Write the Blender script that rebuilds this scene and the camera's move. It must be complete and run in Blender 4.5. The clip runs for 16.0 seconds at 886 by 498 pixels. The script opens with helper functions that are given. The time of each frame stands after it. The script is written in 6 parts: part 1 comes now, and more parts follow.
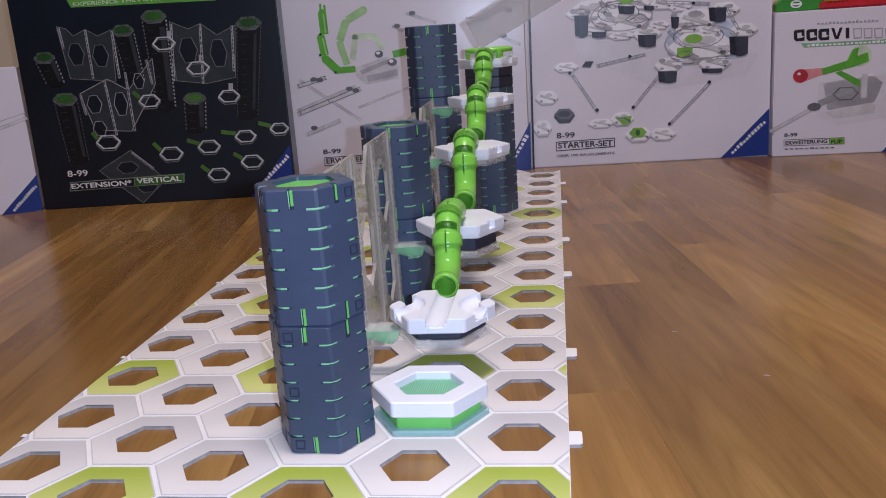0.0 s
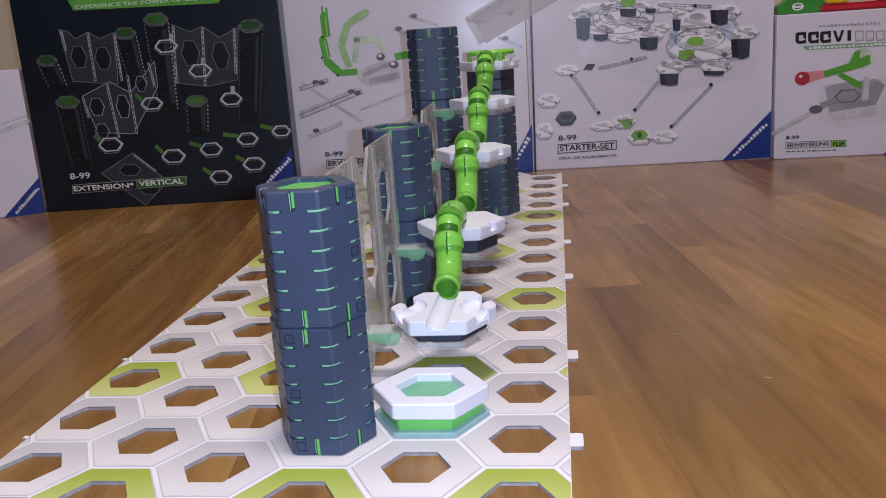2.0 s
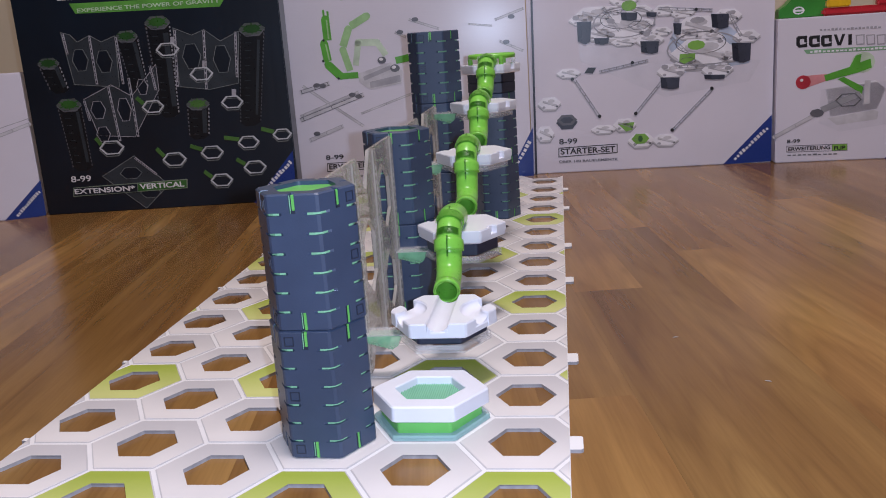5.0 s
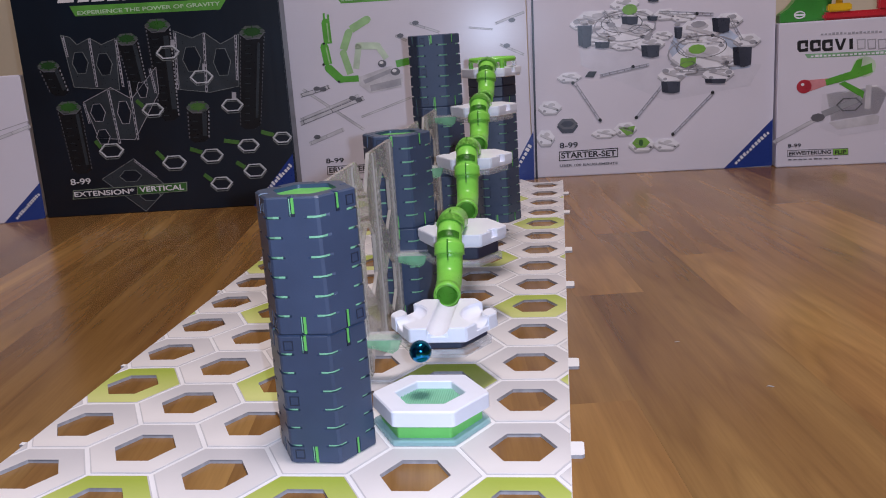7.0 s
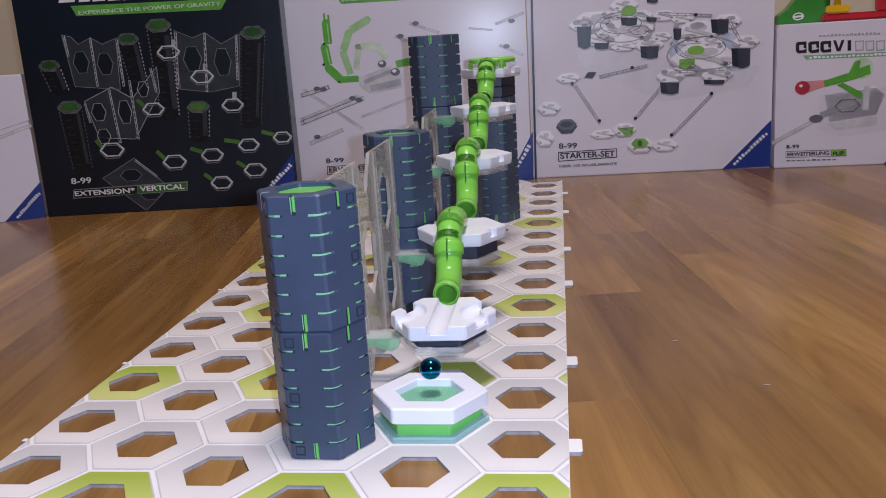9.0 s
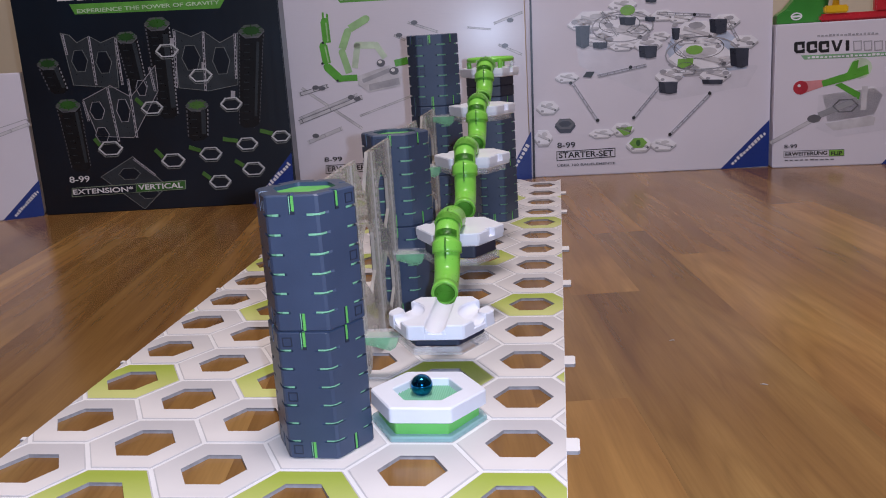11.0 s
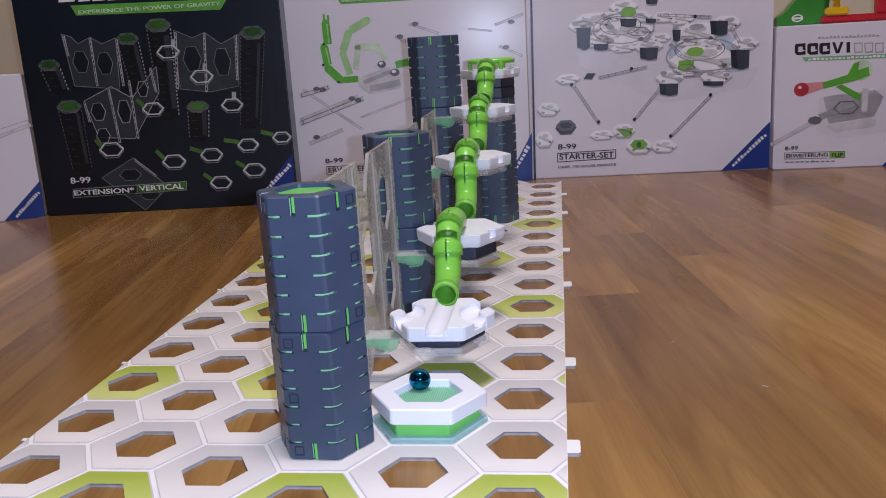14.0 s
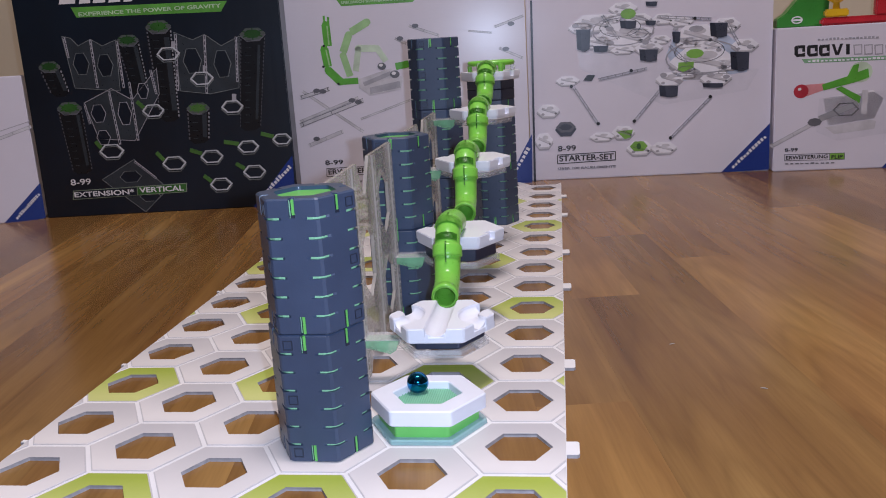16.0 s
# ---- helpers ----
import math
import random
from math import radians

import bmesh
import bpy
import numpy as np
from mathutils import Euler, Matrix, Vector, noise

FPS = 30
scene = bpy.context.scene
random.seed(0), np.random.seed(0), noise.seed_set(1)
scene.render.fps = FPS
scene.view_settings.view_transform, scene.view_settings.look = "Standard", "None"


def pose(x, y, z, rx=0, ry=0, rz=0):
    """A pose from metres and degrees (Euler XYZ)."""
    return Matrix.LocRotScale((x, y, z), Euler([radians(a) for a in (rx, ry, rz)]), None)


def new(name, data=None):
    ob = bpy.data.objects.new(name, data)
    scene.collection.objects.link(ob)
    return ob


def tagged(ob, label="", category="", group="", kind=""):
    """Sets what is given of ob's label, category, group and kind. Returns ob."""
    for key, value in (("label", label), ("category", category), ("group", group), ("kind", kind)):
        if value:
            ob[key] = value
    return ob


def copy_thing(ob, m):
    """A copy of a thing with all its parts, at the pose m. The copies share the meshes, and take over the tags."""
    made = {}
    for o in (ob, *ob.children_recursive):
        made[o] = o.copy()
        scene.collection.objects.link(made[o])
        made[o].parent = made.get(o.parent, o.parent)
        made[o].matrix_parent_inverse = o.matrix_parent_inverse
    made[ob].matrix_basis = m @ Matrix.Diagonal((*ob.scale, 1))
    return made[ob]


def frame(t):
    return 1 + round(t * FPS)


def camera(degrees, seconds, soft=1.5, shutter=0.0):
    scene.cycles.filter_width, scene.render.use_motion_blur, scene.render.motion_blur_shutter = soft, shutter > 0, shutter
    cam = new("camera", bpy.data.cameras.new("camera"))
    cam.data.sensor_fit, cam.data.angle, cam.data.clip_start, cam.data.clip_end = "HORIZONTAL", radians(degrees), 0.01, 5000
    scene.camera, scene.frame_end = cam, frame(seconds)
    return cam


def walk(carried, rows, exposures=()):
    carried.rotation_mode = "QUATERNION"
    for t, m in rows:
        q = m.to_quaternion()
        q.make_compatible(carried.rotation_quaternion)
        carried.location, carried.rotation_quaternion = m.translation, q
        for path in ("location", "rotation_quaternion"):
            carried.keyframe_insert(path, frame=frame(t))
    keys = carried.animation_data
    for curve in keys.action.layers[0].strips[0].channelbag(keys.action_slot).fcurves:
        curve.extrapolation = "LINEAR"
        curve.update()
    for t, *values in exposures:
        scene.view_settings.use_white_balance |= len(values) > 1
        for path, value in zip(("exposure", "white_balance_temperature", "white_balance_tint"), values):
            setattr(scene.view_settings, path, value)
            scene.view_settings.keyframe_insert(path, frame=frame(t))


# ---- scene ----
from mathutils.geometry import tessellate_polygon

# ---- camera ----
cam = camera(53.65, 16.0, soft=1.0, shutter=0.6)
walk(cam, [
    (0.0, pose(0.0258, -0.4334, 0.2187, 75.563, 3.879, 7.057)),
    (0.5, pose(0.0253, -0.4333, 0.2179, 75.644, 3.869, 7.051)),
    (1.0, pose(0.0259, -0.4339, 0.2186, 75.632, 3.853, 7.131)),
    (1.5, pose(0.0256, -0.4337, 0.2183, 75.690, 3.876, 7.125)),
    (2.0, pose(0.0264, -0.4339, 0.2184, 75.749, 3.901, 7.193)),
    (2.5, pose(0.0268, -0.4344, 0.2184, 75.795, 3.909, 7.231)),
    (3.0, pose(0.0263, -0.4339, 0.2183, 75.810, 3.923, 7.222)),
    (3.5, pose(0.0265, -0.4336, 0.2178, 75.846, 3.903, 7.242)),
    (4.0, pose(0.0270, -0.4338, 0.2177, 75.904, 3.884, 7.262)),
    (6.5, pose(0.0271, -0.4333, 0.2177, 76.175, 3.770, 7.308)),
    (7.0, pose(0.0263, -0.4312, 0.2171, 76.248, 3.724, 7.308)),
    (7.5, pose(0.0278, -0.4368, 0.2187, 76.272, 3.698, 7.320)),
    (8.0, pose(0.0273, -0.4367, 0.2186, 76.286, 3.667, 7.324)),
    (8.5, pose(0.0268, -0.4362, 0.2178, 76.307, 3.659, 7.317)),
    (9.0, pose(0.0266, -0.4354, 0.2171, 76.281, 3.582, 7.288)),
    (11.5, pose(0.0269, -0.4363, 0.2176, 76.202, 3.447, 7.208)),
    (12.0, pose(0.0269, -0.4360, 0.2168, 76.269, 3.403, 7.223)),
    (12.5, pose(0.0268, -0.4363, 0.2179, 76.225, 3.393, 7.209)),
    (13.0, pose(0.0265, -0.4357, 0.2175, 76.275, 3.336, 7.249)),
    (13.5, pose(0.0269, -0.4366, 0.2180, 76.278, 3.405, 7.264)),
    (14.0, pose(0.0267, -0.4364, 0.2179, 76.284, 3.406, 7.258)),
    (14.5, pose(0.0267, -0.4364, 0.2179, 76.284, 3.406, 7.258)),
    (15.0, pose(0.0278, -0.4368, 0.2180, 76.294, 3.383, 7.292)),
    (15.5, pose(0.0277, -0.4373, 0.2185, 76.334, 3.365, 7.289)),
    (16.0, pose(0.0274, -0.4369, 0.2183, 76.384, 3.417, 7.281)),
], exposures=[(0.0, -0.06, 6050, 15), (16.0, -0.06, 6050, 15)])

# ---- light ----
world = bpy.data.worlds.new("room_world")
scene.world = world
world.use_nodes = True
world.node_tree.nodes["Background"].inputs[0].default_value = (0.9, 0.85, 0.8, 1)
world.node_tree.nodes["Background"].inputs[1].default_value = 0.008


def lamp(name, kind, m, energy, colour, size=0.1):
    data = bpy.data.lights.new(name, kind)
    data.energy, data.color = energy, colour
    if kind == "AREA":
        data.shape, data.size = "DISK", size
    else:
        data.shadow_soft_size = size
    ob = new(name, data)
    ob.matrix_world = m
    return ob


# the phone's own light beside its lens, and the round lamp under the ceiling
lamp("phone_light", "POINT", pose(0.052, -0.432, 0.222), 11.0, (0.68, 0.80, 1.0), 0.005)
lamp("ceiling_bulb", "AREA", pose(0.12, -0.1, 2.33), 44, (1.0, 0.90, 0.84), 0.5)


# ---- materials ----
def material(name, colour, rough=0.5, metal=0.0, spread=0.12, scale=60.0, bump=0.0, bump_scale=400.0,
             wear=None, alpha=1.0, clear=0.0, coat=0.0, coat_rough=0.1, per_object=0.0, ior=1.5, stretch=None):
    """Colour with variation at two scales, fine relief, and an optional wear tint."""
    m = bpy.data.materials.new(name)
    m.use_nodes = True
    t = m.node_tree
    b = t.nodes["Principled BSDF"]
    co = t.nodes.new("ShaderNodeTexCoord")
    big = t.nodes.new("ShaderNodeTexNoise")
    big.inputs["Scale"].default_value, big.inputs["Detail"].default_value = scale, 5
    fine = t.nodes.new("ShaderNodeTexNoise")
    fine.inputs["Scale"].default_value, fine.inputs["Detail"].default_value = bump_scale, 3
    for n in (big, fine):
        t.links.new(co.outputs["Object"], n.inputs["Vector"])
    if stretch:
        sm = t.nodes.new("ShaderNodeMapping")
        sm.inputs["Scale"].default_value = stretch
        t.links.new(co.outputs["Object"], sm.inputs["Vector"])
        t.links.new(sm.outputs[0], fine.inputs["Vector"])
    ramp = t.nodes.new("ShaderNodeValToRGB")
    lo = [c * (1 - spread) for c in colour]
    hi = [min(1, c * (1 + spread)) for c in (wear or colour)]
    ramp.color_ramp.elements[0].position, ramp.color_ramp.elements[1].position = 0.3, 0.72
    ramp.color_ramp.elements[0].color, ramp.color_ramp.elements[1].color = (*lo, 1), (*hi, 1)
    t.links.new(big.outputs["Fac"], ramp.inputs[0])
    out = ramp.outputs[0]
    if per_object:
        info = t.nodes.new("ShaderNodeObjectInfo")
        hsv = t.nodes.new("ShaderNodeHueSaturation")
        span = t.nodes.new("ShaderNodeMapRange")
        span.inputs["To Min"].default_value, span.inputs["To Max"].default_value = 1 - per_object, 1 + per_object
        t.links.new(info.outputs["Random"], span.inputs["Value"])
        t.links.new(span.outputs[0], hsv.inputs["Value"])
        t.links.new(out, hsv.inputs["Color"])
        out = hsv.outputs[0]
    t.links.new(out, b.inputs["Base Color"])
    rr = t.nodes.new("ShaderNodeMapRange")
    rr.inputs["To Min"].default_value, rr.inputs["To Max"].default_value = max(0.02, rough - 0.08), min(1, rough + 0.08)
    t.links.new(fine.outputs["Fac"], rr.inputs["Value"])
    t.links.new(rr.outputs[0], b.inputs["Roughness"])
    b.inputs["Metallic"].default_value, b.inputs["IOR"].default_value = metal, ior
    b.inputs["Alpha"].default_value, b.inputs["Transmission Weight"].default_value = alpha, clear
    b.inputs["Coat Weight"].default_value, b.inputs["Coat Roughness"].default_value = coat, coat_rough
    if bump:
        bn = t.nodes.new("ShaderNodeBump")
        bn.inputs["Strength"].default_value, bn.inputs["Distance"].default_value = bump, 0.0006
        t.links.new(fine.outputs["Fac"], bn.inputs["Height"])
        t.links.new(bn.outputs[0], b.inputs["Normal"])
    return m


def wood_material():
    """Walnut laminate: broad figure, growth lines that follow it, fine fibre; each strip has its own tone."""
    m = bpy.data.materials.new("walnut_laminate")
    m.use_nodes = True
    t = m.node_tree
    b = t.nodes["Principled BSDF"]
    co = t.nodes.new("ShaderNodeTexCoord")
    info = t.nodes.new("ShaderNodeObjectInfo")
    comb = t.nodes.new("ShaderNodeCombineXYZ")
    mul = t.nodes.new("ShaderNodeMath")
    mul.operation, mul.inputs[1].default_value = "MULTIPLY", 37.0
    t.links.new(info.outputs["Random"], mul.inputs[0])
    t.links.new(mul.outputs[0], comb.inputs[0])
    t.links.new(mul.outputs[0], comb.inputs[1])
    add = t.nodes.new("ShaderNodeVectorMath")
    t.links.new(co.outputs["Object"], add.inputs[0])
    t.links.new(comb.outputs[0], add.inputs[1])

    def noise_at(scale, detail, distortion=0.0):
        mp = t.nodes.new("ShaderNodeMapping")
        mp.inputs["Scale"].default_value = scale
        t.links.new(add.outputs[0], mp.inputs["Vector"])
        n = t.nodes.new("ShaderNodeTexNoise")
        n.inputs["Scale"].default_value, n.inputs["Detail"].default_value = 1.0, detail
        n.inputs["Distortion"].default_value = distortion
        t.links.new(mp.outputs[0], n.inputs["Vector"])
        return n.outputs["Fac"]

    def math_node(op, a, k):
        q = t.nodes.new("ShaderNodeMath")
        q.operation, q.inputs[1].default_value = op, k
        t.links.new(a, q.inputs[0])
        return q.outputs[0]

    def ramp_of(fac, stops):
        r = t.nodes.new("ShaderNodeValToRGB")
        e = r.color_ramp.elements
        e[0].position, e[0].color = stops[0][0], (*stops[0][1], 1)
        e[1].position, e[1].color = stops[-1][0], (*stops[-1][1], 1)
        for at, c in stops[1:-1]:
            e.new(at).color = (*c, 1)
        t.links.new(fac, r.inputs[0])
        return r.outputs[0]

    def multiply(a, c, amount):
        mix = t.nodes.new("ShaderNodeMix")
        mix.data_type, mix.blend_type = "RGBA", "MULTIPLY"
        mix.inputs[0].default_value = amount
        t.links.new(a, mix.inputs[6])
        t.links.new(c, mix.inputs[7])
        return mix.outputs[2]

    figure = noise_at((17, 1.7, 1), 2, 0.5)
    streak = noise_at((85, 2.2, 1), 3)
    fibre = noise_at((620, 30, 1), 3)
    rings = math_node("PINGPONG", math_node("MULTIPLY", figure, 9.0), 0.5)
    tone = ramp_of(figure, [(0.28, FLOOR_DARK), (0.5, FLOOR_MID), (0.74, FLOOR_LIGHT)])
    tone = multiply(tone, ramp_of(rings, [(0.0, (0.62, 0.56, 0.50)), (0.25, (0.90, 0.88, 0.86)), (0.5, (1, 1, 1))]), 0.40)
    tone = multiply(tone, ramp_of(streak, [(0.33, (0.66, 0.60, 0.54)), (0.62, (1, 1, 1))]), 0.60)
    tone = multiply(tone, ramp_of(fibre, [(0.3, (0.6, 0.55, 0.5)), (0.6, (1, 1, 1))]), 0.25)
    hsv = t.nodes.new("ShaderNodeHueSaturation")
    span = t.nodes.new("ShaderNodeMapRange")
    span.inputs["To Min"].default_value, span.inputs["To Max"].default_value = 0.80, 1.26
    t.links.new(info.outputs["Random"], span.inputs["Value"])
    t.links.new(span.outputs[0], hsv.inputs["Value"])
    t.links.new(tone, hsv.inputs["Color"])
    t.links.new(hsv.outputs[0], b.inputs["Base Color"])
    rr = t.nodes.new("ShaderNodeMapRange")
    rr.inputs["To Min"].default_value, rr.inputs["To Max"].default_value = 0.16, 0.27
    t.links.new(streak, rr.inputs["Value"])
    t.links.new(rr.outputs[0], b.inputs["Roughness"])
    b.inputs["IOR"].default_value = 1.42
    bn = t.nodes.new("ShaderNodeBump")
    bn.inputs["Strength"].default_value, bn.inputs["Distance"].default_value = 0.05, 0.0003
    t.links.new(fibre, bn.inputs["Height"])
    t.links.new(bn.outputs[0], b.inputs["Normal"])
    return m


FLOOR_DARK, FLOOR_MID, FLOOR_LIGHT = (0.185, 0.084, 0.022), (0.256, 0.130, 0.036), (0.330, 0.184, 0.056)
WOOD = wood_material()
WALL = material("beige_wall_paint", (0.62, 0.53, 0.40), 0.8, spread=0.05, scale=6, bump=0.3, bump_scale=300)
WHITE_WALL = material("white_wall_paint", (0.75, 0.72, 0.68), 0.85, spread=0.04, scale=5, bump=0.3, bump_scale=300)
# For unseen walls, kept this dark to weaken their reflection in glossy surfaces.
DIM_WALL = material("unseen_dim_wall", (0.10, 0.09, 0.08), 0.85, spread=0.05, scale=5, bump=0.3, bump_scale=300)
CARD = material("white_board_print", (0.75, 0.72, 0.72), 0.5, spread=0.05, scale=30, bump=0.1)


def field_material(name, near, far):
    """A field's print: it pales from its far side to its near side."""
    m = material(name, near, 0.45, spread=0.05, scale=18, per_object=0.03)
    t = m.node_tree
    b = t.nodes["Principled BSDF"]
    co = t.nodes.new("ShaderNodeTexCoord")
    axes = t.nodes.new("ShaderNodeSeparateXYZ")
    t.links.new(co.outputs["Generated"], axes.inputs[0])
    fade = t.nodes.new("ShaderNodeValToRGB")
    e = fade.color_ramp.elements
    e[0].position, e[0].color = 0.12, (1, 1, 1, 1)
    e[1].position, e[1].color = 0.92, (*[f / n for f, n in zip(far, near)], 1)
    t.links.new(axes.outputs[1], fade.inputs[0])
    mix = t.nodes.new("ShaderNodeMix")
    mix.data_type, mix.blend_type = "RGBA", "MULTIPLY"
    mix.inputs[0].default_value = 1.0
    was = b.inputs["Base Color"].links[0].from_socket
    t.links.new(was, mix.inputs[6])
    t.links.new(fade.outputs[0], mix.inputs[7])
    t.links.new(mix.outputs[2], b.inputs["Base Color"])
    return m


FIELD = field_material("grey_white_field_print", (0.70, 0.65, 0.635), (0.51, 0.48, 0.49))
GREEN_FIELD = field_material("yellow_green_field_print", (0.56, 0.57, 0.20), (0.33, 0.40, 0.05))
FIELD_LINE = material("pale_grey_line_print", (0.50, 0.47, 0.48), 0.5, spread=0.08, scale=30)
CRUMB = material("pale_crumb", (0.36, 0.33, 0.30), 0.9, spread=0.2, scale=200)
CUT = material("grey_board_edge", (0.34, 0.32, 0.33), 0.9, spread=0.2, scale=200)
SLATE = material("slate_blue_plastic", (0.045, 0.066, 0.120), 0.38, spread=0.10, scale=40, bump=0.12, bump_scale=900,
                 per_object=0.06)
NAVY = material("dark_navy_plastic", (0.022, 0.028, 0.055), 0.4, spread=0.12, scale=40, bump=0.1, bump_scale=900)
# Darker copy of the slate plastic, painting shade into gaps and latch recesses.
SHADED_SLATE = material("shaded_slate_plastic", (0.020, 0.027, 0.050), 0.45, spread=0.1, scale=40)
LINER = material("bright_green_plastic", (0.15, 0.52, 0.11), 0.4, spread=0.08, scale=60)
LINER_DEEP = material("leaf_green_plastic", (0.27, 0.55, 0.32), 0.45, spread=0.08, scale=60)
WHITE = material("white_plastic", (0.77, 0.77, 0.84), 0.36, spread=0.03, scale=40, bump=0.04, bump_scale=900)
TUBE = material("lime_green_plastic", (0.21, 0.57, 0.065), 0.3, spread=0.08, scale=50, per_object=0.04)
# Tube green darkened to paint the shade inside windows and slits.
TUBE_SHADE = material("shaded_green_plastic", (0.06, 0.27, 0.015), 0.4, spread=0.1, scale=50)
CLEAR = material("frosted_clear_plastic", (0.56, 0.51, 0.46), 0.25, spread=0.15, scale=40, alpha=0.47, bump=0.2, bump_scale=250)
CLEAR_RING = material("clear_plastic", (0.80, 0.78, 0.78), 0.15, spread=0.03, scale=40, alpha=0.30)
CHUTE = material("cloudy_clear_plastic", (0.52, 0.49, 0.48), 0.5, spread=0.1, scale=30, alpha=0.42)
MINT = material("clear_mint_plastic", (0.30, 0.66, 0.38), 0.15, spread=0.25, scale=120, alpha=0.48)
# Aqua puts the green wedge's glow into the clear foot's own colour.
AQUA = material("clear_plastic_with_green_glow", (0.42, 0.66, 0.66), 0.2, spread=0.05, scale=50, alpha=0.48)
NET = material("green_net_fabric", (0.25, 0.54, 0.36), 0.8, spread=0.1, scale=60)
NET_DARK = material("dark_green_thread", (0.18, 0.44, 0.28), 0.8, spread=0.1, scale=60)
BALL = material("blue_chrome", (0.015, 0.20, 0.44), 0.06, metal=1.0, spread=0.02, scale=20)


# ---- helpers for meshes ----
def part(name, bm, mat, parent=None, label="", smooth=False):
    bmesh.ops.recalc_face_normals(bm, faces=bm.faces[:])
    me = bpy.data.meshes.new(name)
    bm.to_mesh(me)
    bm.free()
    for k in (mat if isinstance(mat, (list, tuple)) else (mat,)):
        me.materials.append(k)
    if smooth:
        for f in me.polygons:
            f.use_smooth = True
    ob = new(name, me)
    if parent is not None:
        ob.parent = parent
    if label:
        tagged(ob, label)
    return ob


def empty(name, m, label, category, group="", kind=""):
    ob = new(name)
    ob.matrix_world = m
    return tagged(ob, label, category, group, kind)


def add_box(bm, lo, hi, bevel=0.0):
    vs = [bm.verts.new((x, y, z)) for x in (lo[0], hi[0]) for y in (lo[1], hi[1]) for z in (lo[2], hi[2])]
    fs = [bm.faces.new([vs[i] for i in f]) for f in
          ((0, 1, 3, 2), (4, 6, 7, 5), (0, 4, 5, 1), (2, 3, 7, 6), (0, 2, 6, 4), (1, 5, 7, 3))]
    if bevel:
        es = {e for f in fs for e in f.edges}
        bmesh.ops.bevel(bm, geom=list(es), offset=bevel, segments=2, affect="EDGES")
    return bm


def box_bm(lo, hi, bevel=0.0):
    return add_box(bmesh.new(), lo, hi, bevel)


def hexagon(r, cx=0.0, cy=0.0, turn=0.0):
    return [(cx + r * math.cos(radians(60 * i + turn)), cy + r * math.sin(radians(60 * i + turn))) for i in range(6)]


def slab(bm, outer, holes, z0, z1, put=lambda x, y, z: (x, y, z), bevel=0.0):
    """A plate with holes between two heights; put() maps it into place."""
    loops = [outer] + list(holes)
    tris = tessellate_polygon([[Vector((x, y, 0)) for x, y in l] for l in loops])
    flat = [q for l in loops for q in l]
    top = [bm.verts.new(put(x, y, z1)) for x, y in flat]
    low = [bm.verts.new(put(x, y, z0)) for x, y in flat]
    made = []
    for a, b, c in tris:
        made.append(bm.faces.new((top[a], top[b], top[c])))
        bm.faces.new((low[c], low[b], low[a]))
    k = 0
    for l in loops:
        n = len(l)
        for i in range(n):
            j = (i + 1) % n
            bm.faces.new((top[k + i], low[k + i], low[k + j], top[k + j]))
        k += n
    return bm


def loft(bm, loops, close_ends=True):
    rings = [[bm.verts.new(v) for v in l] for l in loops]
    for a, b in zip(rings, rings[1:]):
        n = len(a)
        for i in range(n):
            bm.faces.new((a[i], a[(i + 1) % n], b[(i + 1) % n], b[i]))
    if close_ends:
        bm.faces.new(rings[0])
        bm.faces.new(rings[-1])
    return bm


def ring_loft(bm, profile, shape):
    """profile: (scale, z) pairs round a closed section; shape: the outline for scale 1."""
    rings = [[bm.verts.new((x * s, y * s, z)) for x, y in shape] for s, z in profile]
    n = len(shape)
    for a, b in zip(rings, rings[1:] + rings[:1]):
        for i in range(n):
            bm.faces.new((a[i], a[(i + 1) % n], b[(i + 1) % n], b[i]))
    return bm


def round_hex(r, corner=0.1, n=3):
    """A hexagon with rounded corners."""
    pts = hexagon(r)
    out = []
    for i in range(6):
        p, q, s = Vector(pts[i - 1]), Vector(pts[i]), Vector(pts[(i + 1) % 6])
        a, b = q.lerp(p, corner), q.lerp(s, corner)
        for k in range(n + 1):
            t = k / n
            out.append(tuple(a * (1 - t) ** 2 + q * 2 * t * (1 - t) + b * t * t))
    return out


def sweep(bm, path, radius, n=20, closed=False):
    """A round bar or tube wall along a path of points; radius may be a list."""
    pts = [Vector(q) for q in path]
    rings, side = [], None
    for i, q in enumerate(pts):
        d = (pts[min(i + 1, len(pts) - 1)] - pts[max(i - 1, 0)]).normalized()
        if side is None:
            side = d.cross(Vector((0, 0, 1)) if abs(d.z) < 0.9 else Vector((0, 1, 0))).normalized()
        side = (side - d * side.dot(d)).normalized()
        up = side.cross(d)
        r = radius[i] if isinstance(radius, (list, tuple)) else radius
        rings.append([bm.verts.new(q + side * (r * math.cos(2 * math.pi * k / n)) + up * (r * math.sin(2 * math.pi * k / n)))
                      for k in range(n)])
    for a, b in zip(rings, rings[1:]):
        for k in range(n):
            bm.faces.new((a[k], a[(k + 1) % n], b[(k + 1) % n], b[k]))
    return rings


# ---- plan ----
P = 0.062                # distance of the fields, flat to flat
R = P / math.sqrt(3)
FLOOR = -0.0022          # the boards lie on the floor; their tops are at z = 0
RIGHT, LEFT = 0.0256, -0.2922


def cell(c, r):
    return -1.5 * R * c, r * P


